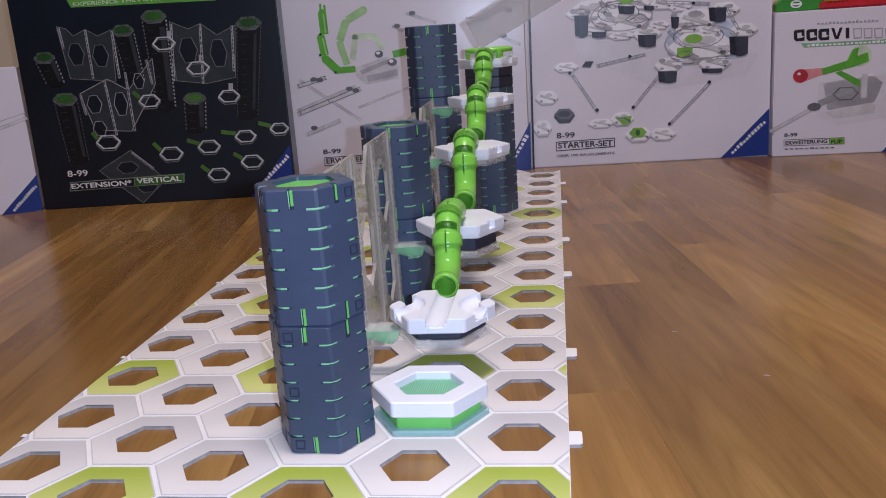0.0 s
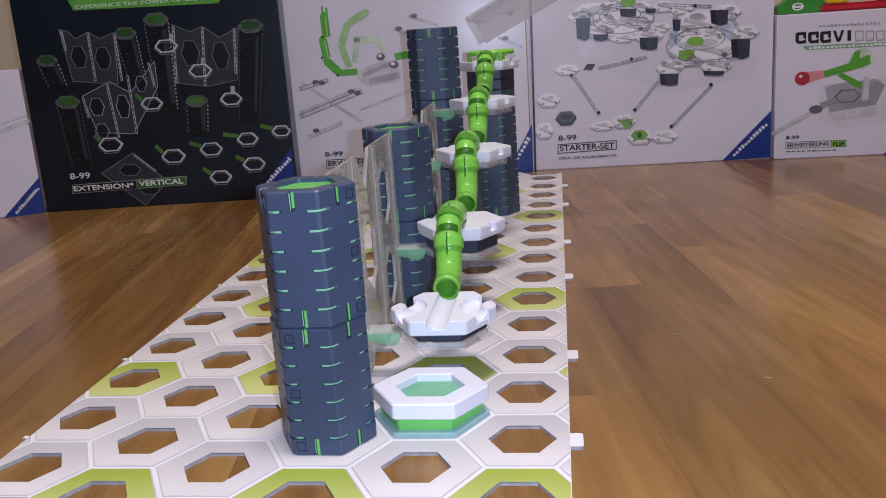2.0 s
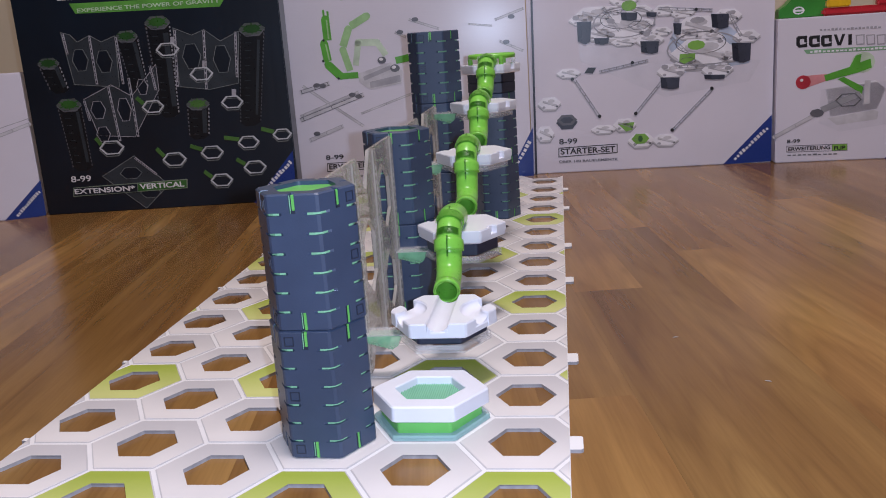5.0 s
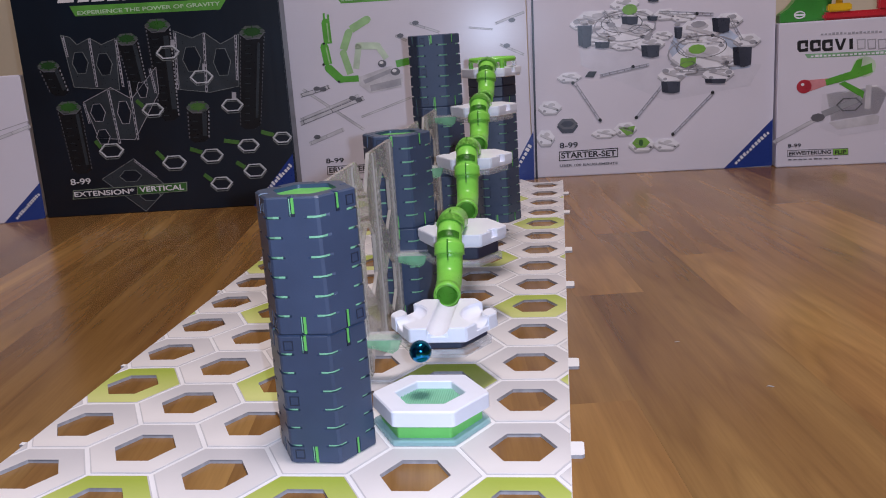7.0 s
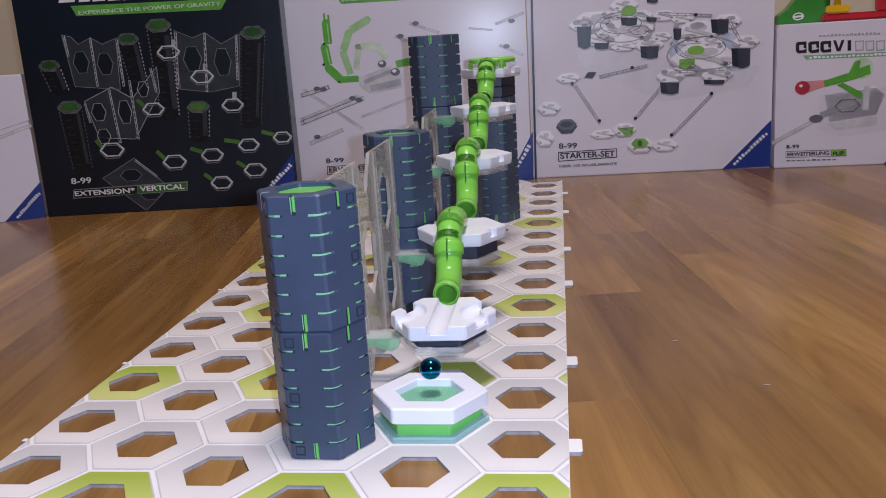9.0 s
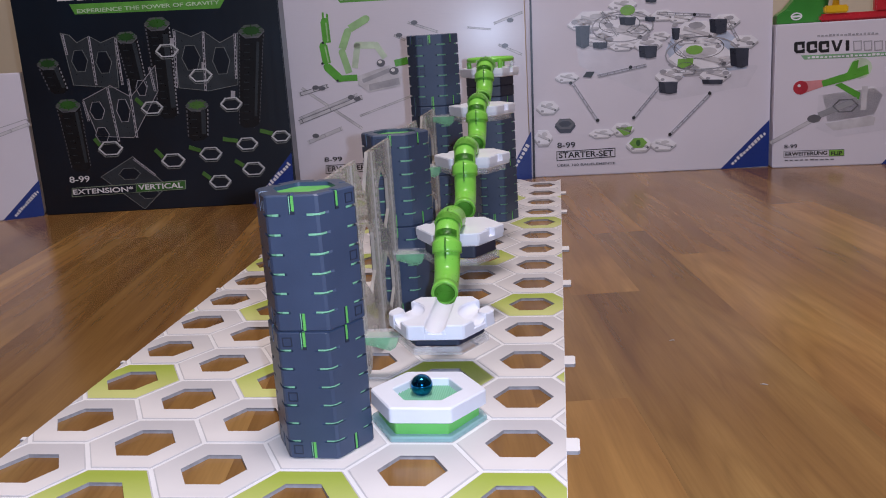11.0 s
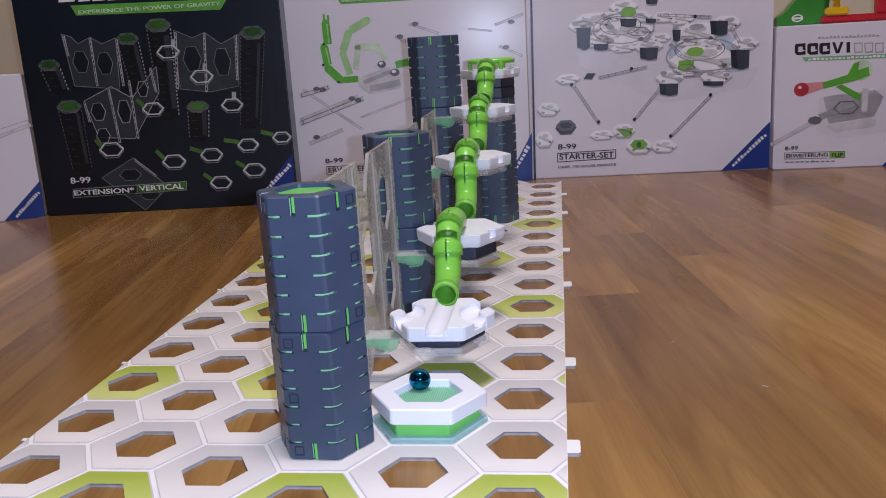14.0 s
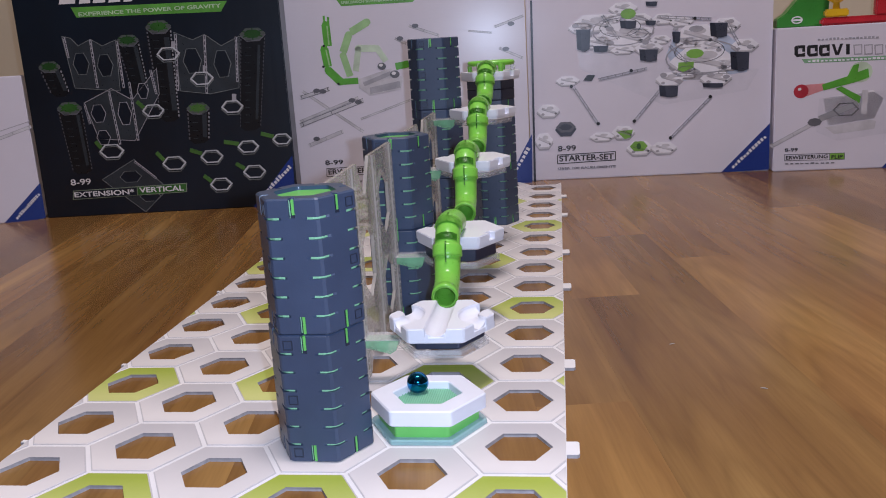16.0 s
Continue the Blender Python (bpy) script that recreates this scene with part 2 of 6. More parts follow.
# ---- room ----
def room():
    x0, x1, y0, y1, h = -1.9, 2.1, -2.4, 1.16, 2.4
    t = 0.1
    # South, west and east walls are unseen additions, darkened to cut reflections.
    for name, lo, hi, mat, label in (
            ("wall_north", (x0 - t, y1, FLOOR), (x1 + t, y1 + t, h), WALL, "beige painted wall behind the toy boxes"),
            ("wall_south", (x0 - t, y0 - t, FLOOR), (x1 + t, y0, h), DIM_WALL, "unseen wall, added to close the room and darkened to dim reflections"),
            ("wall_west", (x0 - t, y0, FLOOR), (x0, y1, h), DIM_WALL, "unseen wall, added to close the room and darkened to dim reflections"),
            ("wall_east", (x1, y0, FLOOR), (x1 + t, y1, h), DIM_WALL, "unseen wall, added to close the room and darkened to dim reflections"),
            ("ceiling", (x0 - t, y0 - t, h), (x1 + t, y1 + t, h + t), WHITE_WALL, "plain white ceiling")):
        tagged(part(name, box_bm(lo, hi), mat), label, "wall" if "wall" in name else "ceiling", kind="structure")


room()

floor = tagged(part("floor", box_bm((-2.0, -2.5, FLOOR - 0.1), (2.2, 1.26, FLOOR - 0.0012)), WOOD),
               "warm brown walnut laminate floor in narrow strips", "floor", kind="structure")


# ---- base boards ----
def clip(poly, axis, limit, keep_less):
    out = []
    for i in range(len(poly)):
        a, b = poly[i - 1], poly[i]
        ia, ib = ((a[axis] <= limit) == keep_less), ((b[axis] <= limit) == keep_less)
        if ia != ib:
            t = (limit - a[axis]) / (b[axis] - a[axis])
            out.append((a[0] + t * (b[0] - a[0]), a[1] + t * (b[1] - a[1])))
        if ib:
            out.append(b)
    return out


HOLE = 0.0186


def base_board(first):
    """One board of six columns; first: the row of its nearest even fields."""
    ob = empty("base_board", pose(0, 0, FLOOR), "thick white card base board with hexagonal holes on the floor",
               "game board", "base boards")
    card = bmesh.new()
    for c in range(-1, 7):
        for k in range(5 if c % 2 == 0 else 5):
            r = first + k + (0.5 if c % 2 else 0)
            x, y = cell(c, r)
            whole = hexagon(R, x, y)
            out = clip(clip(whole, 0, RIGHT, True), 0, LEFT, False)
            if len(out) < 3:
                continue
            holes = [] if c in (-1, 6) else [hexagon(HOLE, x, y)]
            slab(card, out, holes, 0, -FLOOR - 0.0004)
            green = (round(r * 2) - (8 if c % 2 == 0 else 3)) % 10 == 0
            field = clip(clip(hexagon(R - 0.0023, x, y), 0, RIGHT - 0.0004, True), 0, LEFT + 0.0004, False)
            if len(field) < 3:
                continue
            bm = bmesh.new()
            slab(bm, field, holes, -FLOOR - 0.0006, -FLOOR)
            line = bmesh.new()
            slab(line, clip(clip(hexagon(R - 0.0014, x + 0.0002, y - 0.0002), 0, RIGHT - 0.0003, True), 0, LEFT + 0.0003, False),
                 [clip(clip(hexagon(R - 0.006, x, y), 0, RIGHT - 0.003, True), 0, LEFT + 0.003, False)] if holes else [], -FLOOR - 0.0006, -FLOOR - 0.0002)
            part("field_line", line, FIELD_LINE, ob)
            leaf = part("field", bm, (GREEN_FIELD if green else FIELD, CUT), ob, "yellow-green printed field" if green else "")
            for f in leaf.data.polygons:
                f.material_index = 1 if abs(f.normal.z) < 0.5 and math.hypot(f.center.x - x, f.center.y - y) < HOLE else 0
    # push-in tabs along one long edge, small hooks on the other
    for r in (first + 1, first + 3):
        y = r * P - 0.0012
        for name, pts in (("tab", [(RIGHT - 0.0002, y - 0.0078), (RIGHT + 0.0058, y - 0.0078), (RIGHT + 0.0070, y - 0.0066), (RIGHT + 0.0070, y + 0.0066),
                                   (RIGHT + 0.0058, y + 0.0078), (RIGHT - 0.0002, y + 0.0078)]),
                          ("hook", [(LEFT + 0.0002, y + 0.008), (LEFT - 0.003, y + 0.0085), (LEFT - 0.003, y + 0.005), (LEFT + 0.0002, y + 0.0045)])):
            bm = bmesh.new()
            slab(bm, pts, [], 0, -FLOOR - 0.0001)
            tab = part(name, bm, (CARD, CUT), ob, "white push-in tab" if name == "tab" else "")
            for f in tab.data.polygons:
                f.material_index = 0 if abs(f.normal.z) > 0.5 else 1
    bmesh.ops.remove_doubles(card, verts=card.verts[:], dist=0.00005)
    whole = part("card", card, (CARD, CUT), ob, "white card with grey cut edges")
    for f in whole.data.polygons:
        f.material_index = 0 if abs(f.normal.z) > 0.5 else 1
    return ob


for first in (-1, 4, 9):
    base_board(first)


# ---- pillars ----
def pillar_mesh():
    """A hexagonal pillar of seven steps with slots at its corners and slits at both ends."""
    rt, unit, n = 0.0273, 0.0103, 7
    corners = [Vector(q) for q in hexagon(rt)]

    def section(corner_cut=0.0, mid_cut=0.0, inset=0.0):
        out = []
        for i in range(6):
            p, q, s = corners[i - 1], corners[i], corners[(i + 1) % 6]
            u, v = (p - q).normalized(), (s - q).normalized()
            inward = -q.normalized()
            out += [q + u * 0.0078, q + u * 0.0011 + inward * corner_cut, q + v * 0.0011 + inward * corner_cut, q + v * 0.0078]
            mid = (q + s) / 2
            m_in = -mid.normalized()
            out += [mid - v * 0.0016, mid - v * 0.0011 + m_in * mid_cut, mid + v * 0.0011 + m_in * mid_cut, mid + v * 0.0016]
        k = 1 - inset / rt
        return [(a.x * k, a.y * k) for a in out]

    top = n * unit
    slit_end = 0.0100
    slots = [top - (i + 1) * unit for i in range(6)]
    chamfer = section(0, 0.004, 0.0012)
    marks = sorted([0.0009, slit_end, top - slit_end, top - 0.0009] + [z + d for z in slots for d in (-0.0007, 0.0007)])
    steps = [(0, chamfer)]
    for z0, z1 in zip(marks, marks[1:]):
        zm = (z0 + z1) / 2
        cut = section(0.0042 if any(abs(zm - q) < 0.0007 for q in slots) else 0.0,
                      0.004 if zm < slit_end or zm > top - slit_end else 0.0)
        steps += [(z0, cut), (z1, cut)]
    steps.append((top, chamfer))
    bm = bmesh.new()
    loft(bm, [[(x, y, z) for x, y in s] for z, s in steps], close_ends=False)
    # rim on top and bottom with a hexagonal well
    for z, down in ((top, -0.0035), (0, 0.0035)):
        outer = [bm.verts.new((x, y, z)) for x, y in chamfer]
        ring = round_hex(0.0175, 0.12, 7)
        inner = [bm.verts.new((x, y, z)) for x, y in ring]
        deep = [bm.verts.new((x, y, z + down)) for x, y in ring]
        order = sorted(range(48), key=lambda i: math.atan2(inner[i].co.y, inner[i].co.x))
        oo = sorted(range(48), key=lambda i: math.atan2(outer[i].co.y, outer[i].co.x))
        for k in range(48):
            a, b = k, (k + 1) % 48
            bm.faces.new((outer[oo[a]], outer[oo[b]], inner[order[b]], inner[order[a]]))
            bm.faces.new((inner[order[a]], inner[order[b]], deep[order[b]], deep[order[a]]))
    bmesh.ops.remove_doubles(bm, verts=bm.verts[:], dist=0.00002)
    return bm, top


PILLAR_H = 7 * 0.0103


def pillar(m, label, faces=(270, 30, 150), side=-1):
    """faces: the directions of the sides that carry latch marks; side: the half of the face they lie on."""
    bm, top = pillar_mesh()
    ob = empty("pillar", m, label, "pillar", "stacked pillars")
    part("shell", bm, SLATE, ob, "slate-blue slotted shell")
    r = 0.0259
    outline = [tuple(Vector(q).lerp(Vector(o), 0.09)) for i, q in enumerate(hexagon(r)) for o in (hexagon(r)[i - 1], hexagon(r)[(i + 1) % 6])]
    core = ring_loft(bmesh.new(), [(1.0, 0.001), (1.0, top - 0.0010), (0.70, top - 0.0010), (0.70, 0.001)], outline)
    part("liner", core, LINER_DEEP, ob, "green inner liner seen in the slots")
    core = bmesh.new()
    cap = hexagon(0.0182)
    loft(core, [[(x, y, z) for x, y in cap] for z in (top - 0.005, top - 0.0022)])
    part("well_floor", core, LINER, ob, "bright green well floor")
    n = 0.0273 * math.sqrt(3) / 2
    for k in range(6):
        aa = radians(60 * k + 30)
        turn = Matrix.Rotation(aa + math.pi / 2, 4, "Z")
        for z0, z1 in ((0.0004, 0.0099), (top - 0.0085, top - 0.0006)):
            rib = part("slit_rib", box_bm((-0.0002, -0.0004, z0), (0.0013, 0.0010, z1), 0.0002), LINER, ob)
            rib.matrix_local = Matrix.Translation((n * math.cos(aa) * 0.965, n * math.sin(aa) * 0.965, 0)) @ turn
        # Dark boxes fill the slit and stand in for its shade.
        gap = bmesh.new()
        add_box(gap, (-0.0008, -0.0006, top - 0.0099), (0.0014, 0.0010, top - 0.0086))
        for z0, z1 in ((0.0004, 0.0099), (top - 0.0086, top - 0.0006)):
            add_box(gap, (-0.0007, -0.0003, z0), (-0.0002, 0.0010, z1))
        end = part("slit_shade", gap, SHADED_SLATE, ob, "dark filler painted as the shaded gap beside the green rib")
        end.matrix_local = Matrix.Translation((n * math.cos(aa) * 0.965, n * math.sin(aa) * 0.965, 0)) @ turn
    # Dark flat frames paint the shaded outline of each latch recess.
    for z in (0.0055, 3 * 0.0103 + 0.005, top - 0.0055):
        for a in faces:
            bm = bmesh.new()
            sq = lambda k: [(-k, -k), (k, -k), (k, k), (-k, k)]
            slab(bm, sq(0.0026), [sq(0.0021)], -0.0004, 0.0001, lambda a, b, c: (a, c, b))
            mark = part("latch_mark", bm, SHADED_SLATE, ob)
            aa = radians(a)
            mark.matrix_local = (Matrix.Translation((n * math.cos(aa), n * math.sin(aa), z))
                                 @ Matrix.Rotation(aa + math.pi / 2, 4, "Z") @ Matrix.Translation((side * 0.0085, 0, 0)))
    return ob


first_pillar = pillar(pose(-0.1080, 0.0044, 0, 0, 0, -1.5), "slate-blue hexagonal plastic pillar with green slots, standing on the base board")
pillar(pose(-0.1071, 0.0047, PILLAR_H, 0, 0, -1.5), "slate-blue hexagonal pillar with green well, stacked on a pillar", (330, 90, 210), 1)
X2, Y2, Y3 = -0.1030, 4 * P, 8 * P
TALL = 1.007
up = Matrix.Diagonal((1, 1, TALL, 1))
for k in range(2):
    copy_thing(first_pillar, pose(X2, Y2, k * PILLAR_H * TALL) @ up)
for k in range(3):
    copy_thing(first_pillar, pose(X2, Y3, k * PILLAR_H * TALL) @ up)
X1 = -1.5 * R + 0.0019
for k in range(2):
    copy_thing(first_pillar, pose(X1, 9.5 * P, k * PILLAR_H * TALL) @ up)


# ---- perforated walls between the pillars ----
def wall_panel(y0, y1, x, height, label):
    ob = empty("wall_panel", pose(x, (y0 + y1) / 2, 0), label, "wall panel", "perforated panels")
    half = (y1 - y0) / 2
    v, d = 0.0195, 0.023
    outer = [(-half, 0.002), (-v, 0.002), (-0.004, 0.002 + d), (0.004, 0.002 + d), (v, 0.002), (half, 0.002), (half, height),
             (v, height), (0.003, height - d), (-0.003, height - d), (-v, height), (-half, height)]

    def window(cy, z0, z1, w=0.0165):
        c = min(0.012, (z1 - z0) * 0.27)
        return [(cy, z0), (cy + w, z0 + c), (cy + w, z1 - c), (cy, z1), (cy - w, z1 - c), (cy - w, z0 + c)]

    holes = [window(0, 0.049, 0.100)] + [window(q * P, a, b) for q in (-1, 1) for a, b in ((0.018, 0.063), (0.080, 0.127))]
    bm = bmesh.new()
    slab(bm, outer, holes, -0.0012, 0.0012, lambda a, b, c: (c, a, b))
    part("sheet", bm, CLEAR, ob, "frosted clear sheet with hexagonal cut-outs")
    for q in (-half + 0.0045, -P / 2, P / 2, half - 0.0045):
        bm = bmesh.new()
        k = int((height - 0.012) / 0.00508)
        wins = [[(q - 0.0016, 0.006 + j * 0.00508), (q + 0.0016, 0.006 + j * 0.00508), (q + 0.0016, 0.0085 + j * 0.00508),
                 (q - 0.0016, 0.0085 + j * 0.00508)] for j in range(k)]
        slab(bm, [(q - 0.004, 0.003), (q + 0.004, 0.003), (q + 0.004, height - 0.001), (q - 0.004, height - 0.001)], wins,
             -0.0024, 0.0024, lambda a, b, c: (c, a, b))
        part("ladder_strip", bm, CLEAR, ob, "raised strip with small windows")
    return ob


wall_panel(0.0285, Y2 - 0.0255, -0.1040, 0.143, "frosted clear perforated plastic panel between two pillars")
wall_panel(Y2 + 0.0255, Y3 - 0.0255, -0.1030, 0.143, "frosted clear perforated plastic panel between tall pillars")


# ---- balconies, height tiles and track tiles ----
def balcony(x, y, z, arm_y, group="balconies"):
    ob = empty("balcony", pose(x, y, z), "clear plastic balcony ring clipped to the perforated panel", "balcony", group)
    bm = ring_loft(bmesh.new(), [(1.0, 0), (1.0, 0.005), (0.93, 0.005), (0.93, 0.0015), (0.6, 0.0015), (0.6, 0)], hexagon(0.0298))
    part("ring", bm, CLEAR_RING, ob, "clear hexagonal ring")
    bm = bmesh.new()
    slab(bm, [(-0.052, arm_y - 0.0075), (-0.026, arm_y - 0.0075), (-0.026, arm_y + 0.0075), (-0.052, arm_y + 0.0075)], [], 0.0052, 0.0062)
    add_box(bm, (-0.0525, arm_y - 0.0075, -0.003), (-0.0505, arm_y + 0.0075, 0.0088), 0.0005)
    clip = part("clip", bm, CLEAR_RING, ob, "clear clip plate")
    bm = bmesh.new()
    slab(bm, [(-0.050, 0.0048), (-0.050, 0.0), (-0.034, -0.0045), (-0.030, -0.002), (-0.028, 0.0048)], [], arm_y - 0.0055, arm_y + 0.0055,
         lambda a, b, c: (a, c, b))
    part("clip_tongue", bm, MINT, clip, "mint green clear tongue")
    return ob


def height_tile(x, y, z, h=0.0102):
    ob = empty("height_tile", pose(x, y, z), "dark navy hexagonal height tile under a white track tile", "height tile", "height tiles")
    s = round_hex(1.0, 0.06)
    bm = bmesh.new()
    loft(bm, [[(a * k, b * k, c) for a, b in s] for k, c in ((0.0268, 0), (0.0276, 0.0008), (0.0276, h - 0.0006), (0.0268, h))])
    part("block", bm, NAVY, ob)
    return ob


def groove_tile(x, y, z, label):
    """A white junction tile: a straight round channel between two plates, and a bend round each outer corner."""
    ob = empty("track_tile", pose(x, y, z), label, "track tile", "white track tiles")
    rr, hgt, low, w = 0.0345, 0.0100, 0.0040, 0.0066
    apo = rr * math.sqrt(3) / 2
    s = round_hex(1.0, 0.05)
    bm = bmesh.new()
    loft(bm, [[(a * k, b * k, c) for a, b in s] for k, c in ((0.0325, 0), (rr, 0.001), (rr, low), (rr - 0.0003, low + 0.0004))])
    part("tray", bm, WHITE, ob, "white tray under the grooves")

    def raised(name, pts):
        bm = bmesh.new()
        slab(bm, [(a * 1.012, b * 1.012) for a, b in pts], [], 0.0012, hgt)
        bm.normal_update()
        es = [e for e in bm.edges if all(v.co.z > hgt - 1e-5 for v in e.verts) and len(e.link_faces) == 2
              and abs(e.link_faces[0].normal.dot(e.link_faces[1].normal)) < 0.5]
        bmesh.ops.bevel(bm, geom=es, offset=0.0006, segments=2, affect="EDGES")
        part(name, bm, WHITE, ob)

    def trough(r):
        return ([(r - w, hgt - 0.0006)] + [(r - w * math.cos(radians(a)), hgt - 0.0006 - 0.0048 * math.sin(radians(a))) for a in range(15, 180, 15)]
                + [(r + w, hgt - 0.0006), (r + w, low - 0.001), (r - w, low - 0.001)])

    mid = rr / 2
    inner, outer = mid - w, mid + w
    for side in (-1, 1):
        arc = lambda r, a: (side * (rr - r * math.cos(radians(a))), r * math.sin(radians(a)))
        tip = 0.0024
        raised("lobe", [(side * (rr - tip * 0.5), -tip * 0.87), (side * (rr - tip * 0.5), tip * 0.87)] + [arc(inner, a) for a in range(60, -61, -12)])
        raised("plate", [(side * w, -apo), (side * (mid - 0.0008), -apo), (side * (mid + 0.0006), -apo + 0.0010)] + [arc(outer, a) for a in range(-60, 61, 10)]
               + [(side * (mid + 0.0006), apo - 0.0010), (side * (mid - 0.0008), apo), (side * w, apo)])
        bm = bmesh.new()
        rings = [[(side * (rr - q * math.cos(radians(a))), q * math.sin(radians(a)), h) for q, h in trough(mid)] for a in range(-58, 59, 8)]
        loft(bm, rings)
        part("bend", bm, WHITE, ob, "round bend in the tile")
    bm = bmesh.new()
    loft(bm, [[(a, yy, b) for a, b in trough(0.0)] for yy in (-apo + 0.0008, apo - 0.0008)])
    part("channel", bm, WHITE, ob, "straight round channel")
    for q in (-0.0052, 0.0052):
        part("stop", box_bm((q - 0.0008, -apo - 0.0006, low), (q + 0.0008, -apo + 0.0012, low + 0.0028), 0.0003), WHITE, ob)
    return ob


def flat_tile(x, y, z, label, turn=0.0):
    """A white hexagonal carrier tile, with a notch in each side face."""
    ob = empty("track_tile", pose(x, y, z, 0, 0, turn), label, "track tile", "white track tiles")
    rr, hgt = 0.0345, 0.0100
    out = []
    pts = [Vector(q) for q in hexagon(rr)]
    for i in range(6):
        p, q = pts[i], pts[(i + 1) % 6]
        v = (q - p).normalized()
        mid = (p + q) / 2
        inn = -mid.normalized()
        out.append(p + v * 0.0012)
        if i in (2, 5):
            out += [mid - v * 0.004, mid - v * 0.0035 + inn * 0.004, mid + v * 0.0035 + inn * 0.004, mid + v * 0.004]
        out.append(q - v * 0.0012)
    bm = bmesh.new()
    slab(bm, [(q.x, q.y) for q in out], [], 0.0038, hgt)
    bm.normal_update()
    es = [e for e in bm.edges if len(e.link_faces) == 2 and abs(e.link_faces[0].normal.dot(e.link_faces[1].normal)) < 0.3
          and all(v.co.z > hgt - 1e-5 for v in e.verts)]
    bmesh.ops.bevel(bm, geom=es, offset=0.0006, segments=2, affect="EDGES")
    part("plate", bm, WHITE, ob)
    s = round_hex(1.0, 0.05)
    bm = bmesh.new()
    loft(bm, [[(a * k, b * k, c) for a, b in s] for k, c in ((0.0322, 0), (0.0338, 0.001), (0.0338, 0.004))])
    part("tray", bm, WHITE, ob)
    return ob


ZB, ZC, ZD, ZE, ZF = 0.0462, 0.0742, 0.1125, 0.1455, 0.1770      # tile tops
for z, r in ((ZB, 1.5), (ZC, 3.5), (ZD, 5.5), (ZE, 7.5), (ZF, 9.5)):
    x, y = X1, r * P
    if r == 1.5:
        groove_tile(x, y, z - 0.010, "white plastic junction tile with round grooves on a height tile")
    else:
        flat_tile(x, y, z - 0.010, "white hexagonal plastic tile carrying a green tube")
    if r == 1.5:
        height_tile(x, y, z - 0.0155, 0.0055)
        balcony(x, y, z - 0.0205, 0.0)
    elif r == 3.5:
        height_tile(x, y, z - 0.0202)
        balcony(x, y, z - 0.0252, 0.0)
    elif r < 9:
        balcony(x, y, z - 0.0152, 0.0)
    else:
        height_tile(x, y, 2 * PILLAR_H * TALL, z - 0.0202 - 2 * PILLAR_H * TALL)
        height_tile(x, y, z - 0.0201, 0.0101)


# ---- trampoline ----
def trampoline():
    ob = empty("trampoline", pose(-0.0536, 0.0305, 0.0002), "white hexagonal trampoline tile with green net on a tilted green wedge", "trampoline")
    m = pose(0, 0, 0, -2.4, 0.4, 0)
    s = round_hex(1.0, 0.05)
    top, hgt, ro, ri = 0.0186, 0.0098, 0.0342, 0.0205
    ring = part("ring", ring_loft(bmesh.new(), [(ro - 0.0018, top - hgt), (ro, top - hgt + 0.001), (ro, top - 0.0009), (ro - 0.0008, top),
                                                (ri + 0.0006, top), (ri, top - 0.0006), (ri - 0.0006, top - hgt)], s), WHITE, ob, "thick white frame")
    ring.matrix_local = m
    bm = bmesh.new()
    loft(bm, [[(a * k, b * k, c) for a, b in s] for k, c in ((0.0295, 0.0006), (0.0298, 0.0012), (0.0298, top - hgt + 0.001))])
    part("wedge", bm, LINER, ob, "bright green wedge base")
    bm = ring_loft(bmesh.new(), [(0.0345, 0.0), (0.0345, 0.0020), (0.0338, 0.0030), (0.0300, 0.0030), (0.0300, 0.0)], s)
    part("foot_ring", bm, AQUA, ob, "clear plastic foot, tinted with the green glow of the wedge")
    # net: crossing threads over a thin sheet
    zn = top - 0.0045
    bm = bmesh.new()
    hexa = hexagon(ri + 0.0004)
    slab(bm, hexa, [], zn - 0.0006, zn - 0.0003)
    net = part("net_sheet", bm, NET, ob, "green elastic cloth")
    net.matrix_local = m
    bm = bmesh.new()
    for ang in (90,):
        ca, sa = math.cos(radians(ang)), math.sin(radians(ang))
        for k in range(-14, 15):
            o = k * 0.00135
            lim = ri * 0.866 if ang == 0 else ri
            if abs(o) > lim - 0.001:
                continue
            half = (ri - abs(o) / math.sqrt(3)) if ang == 0 else min(ri * 0.866, (ri - abs(o)) * math.sqrt(3))
            a, b = (-half, half)
            lo = (a, o - 0.00016) if ang == 0 else (o - 0.00016, a)
            hi = (b, o + 0.00016) if ang == 0 else (o + 0.00016, b)
            add_box(bm, (*lo, zn - 0.0002), (*hi, zn + 0.0002 + (0.00015 if ang else 0)))
    threads = part("net", bm, NET_DARK, ob, "green woven threads")
    threads["kind"] = "stuff"
    threads.matrix_local = m
    return ob


trampoline()


# ---- flexible tubes ----
def bezier(pts, n):
    out = []
    k = len(pts)
    for i in range(k - 1):
        p0, p1, p2, p3 = (Vector(pts[max(0, min(k - 1, j))]) for j in (i - 1, i, i + 1, i + 2))
        for s in range(n):
            t = s / n
            out.append(0.5 * ((2 * p1) + (p2 - p0) * t + (2 * p0 - 5 * p1 + 4 * p2 - p3) * t * t + (3 * p1 - p0 - 3 * p2 + p3) * t ** 3))
    out.append(Vector(pts[-1]))
    return out


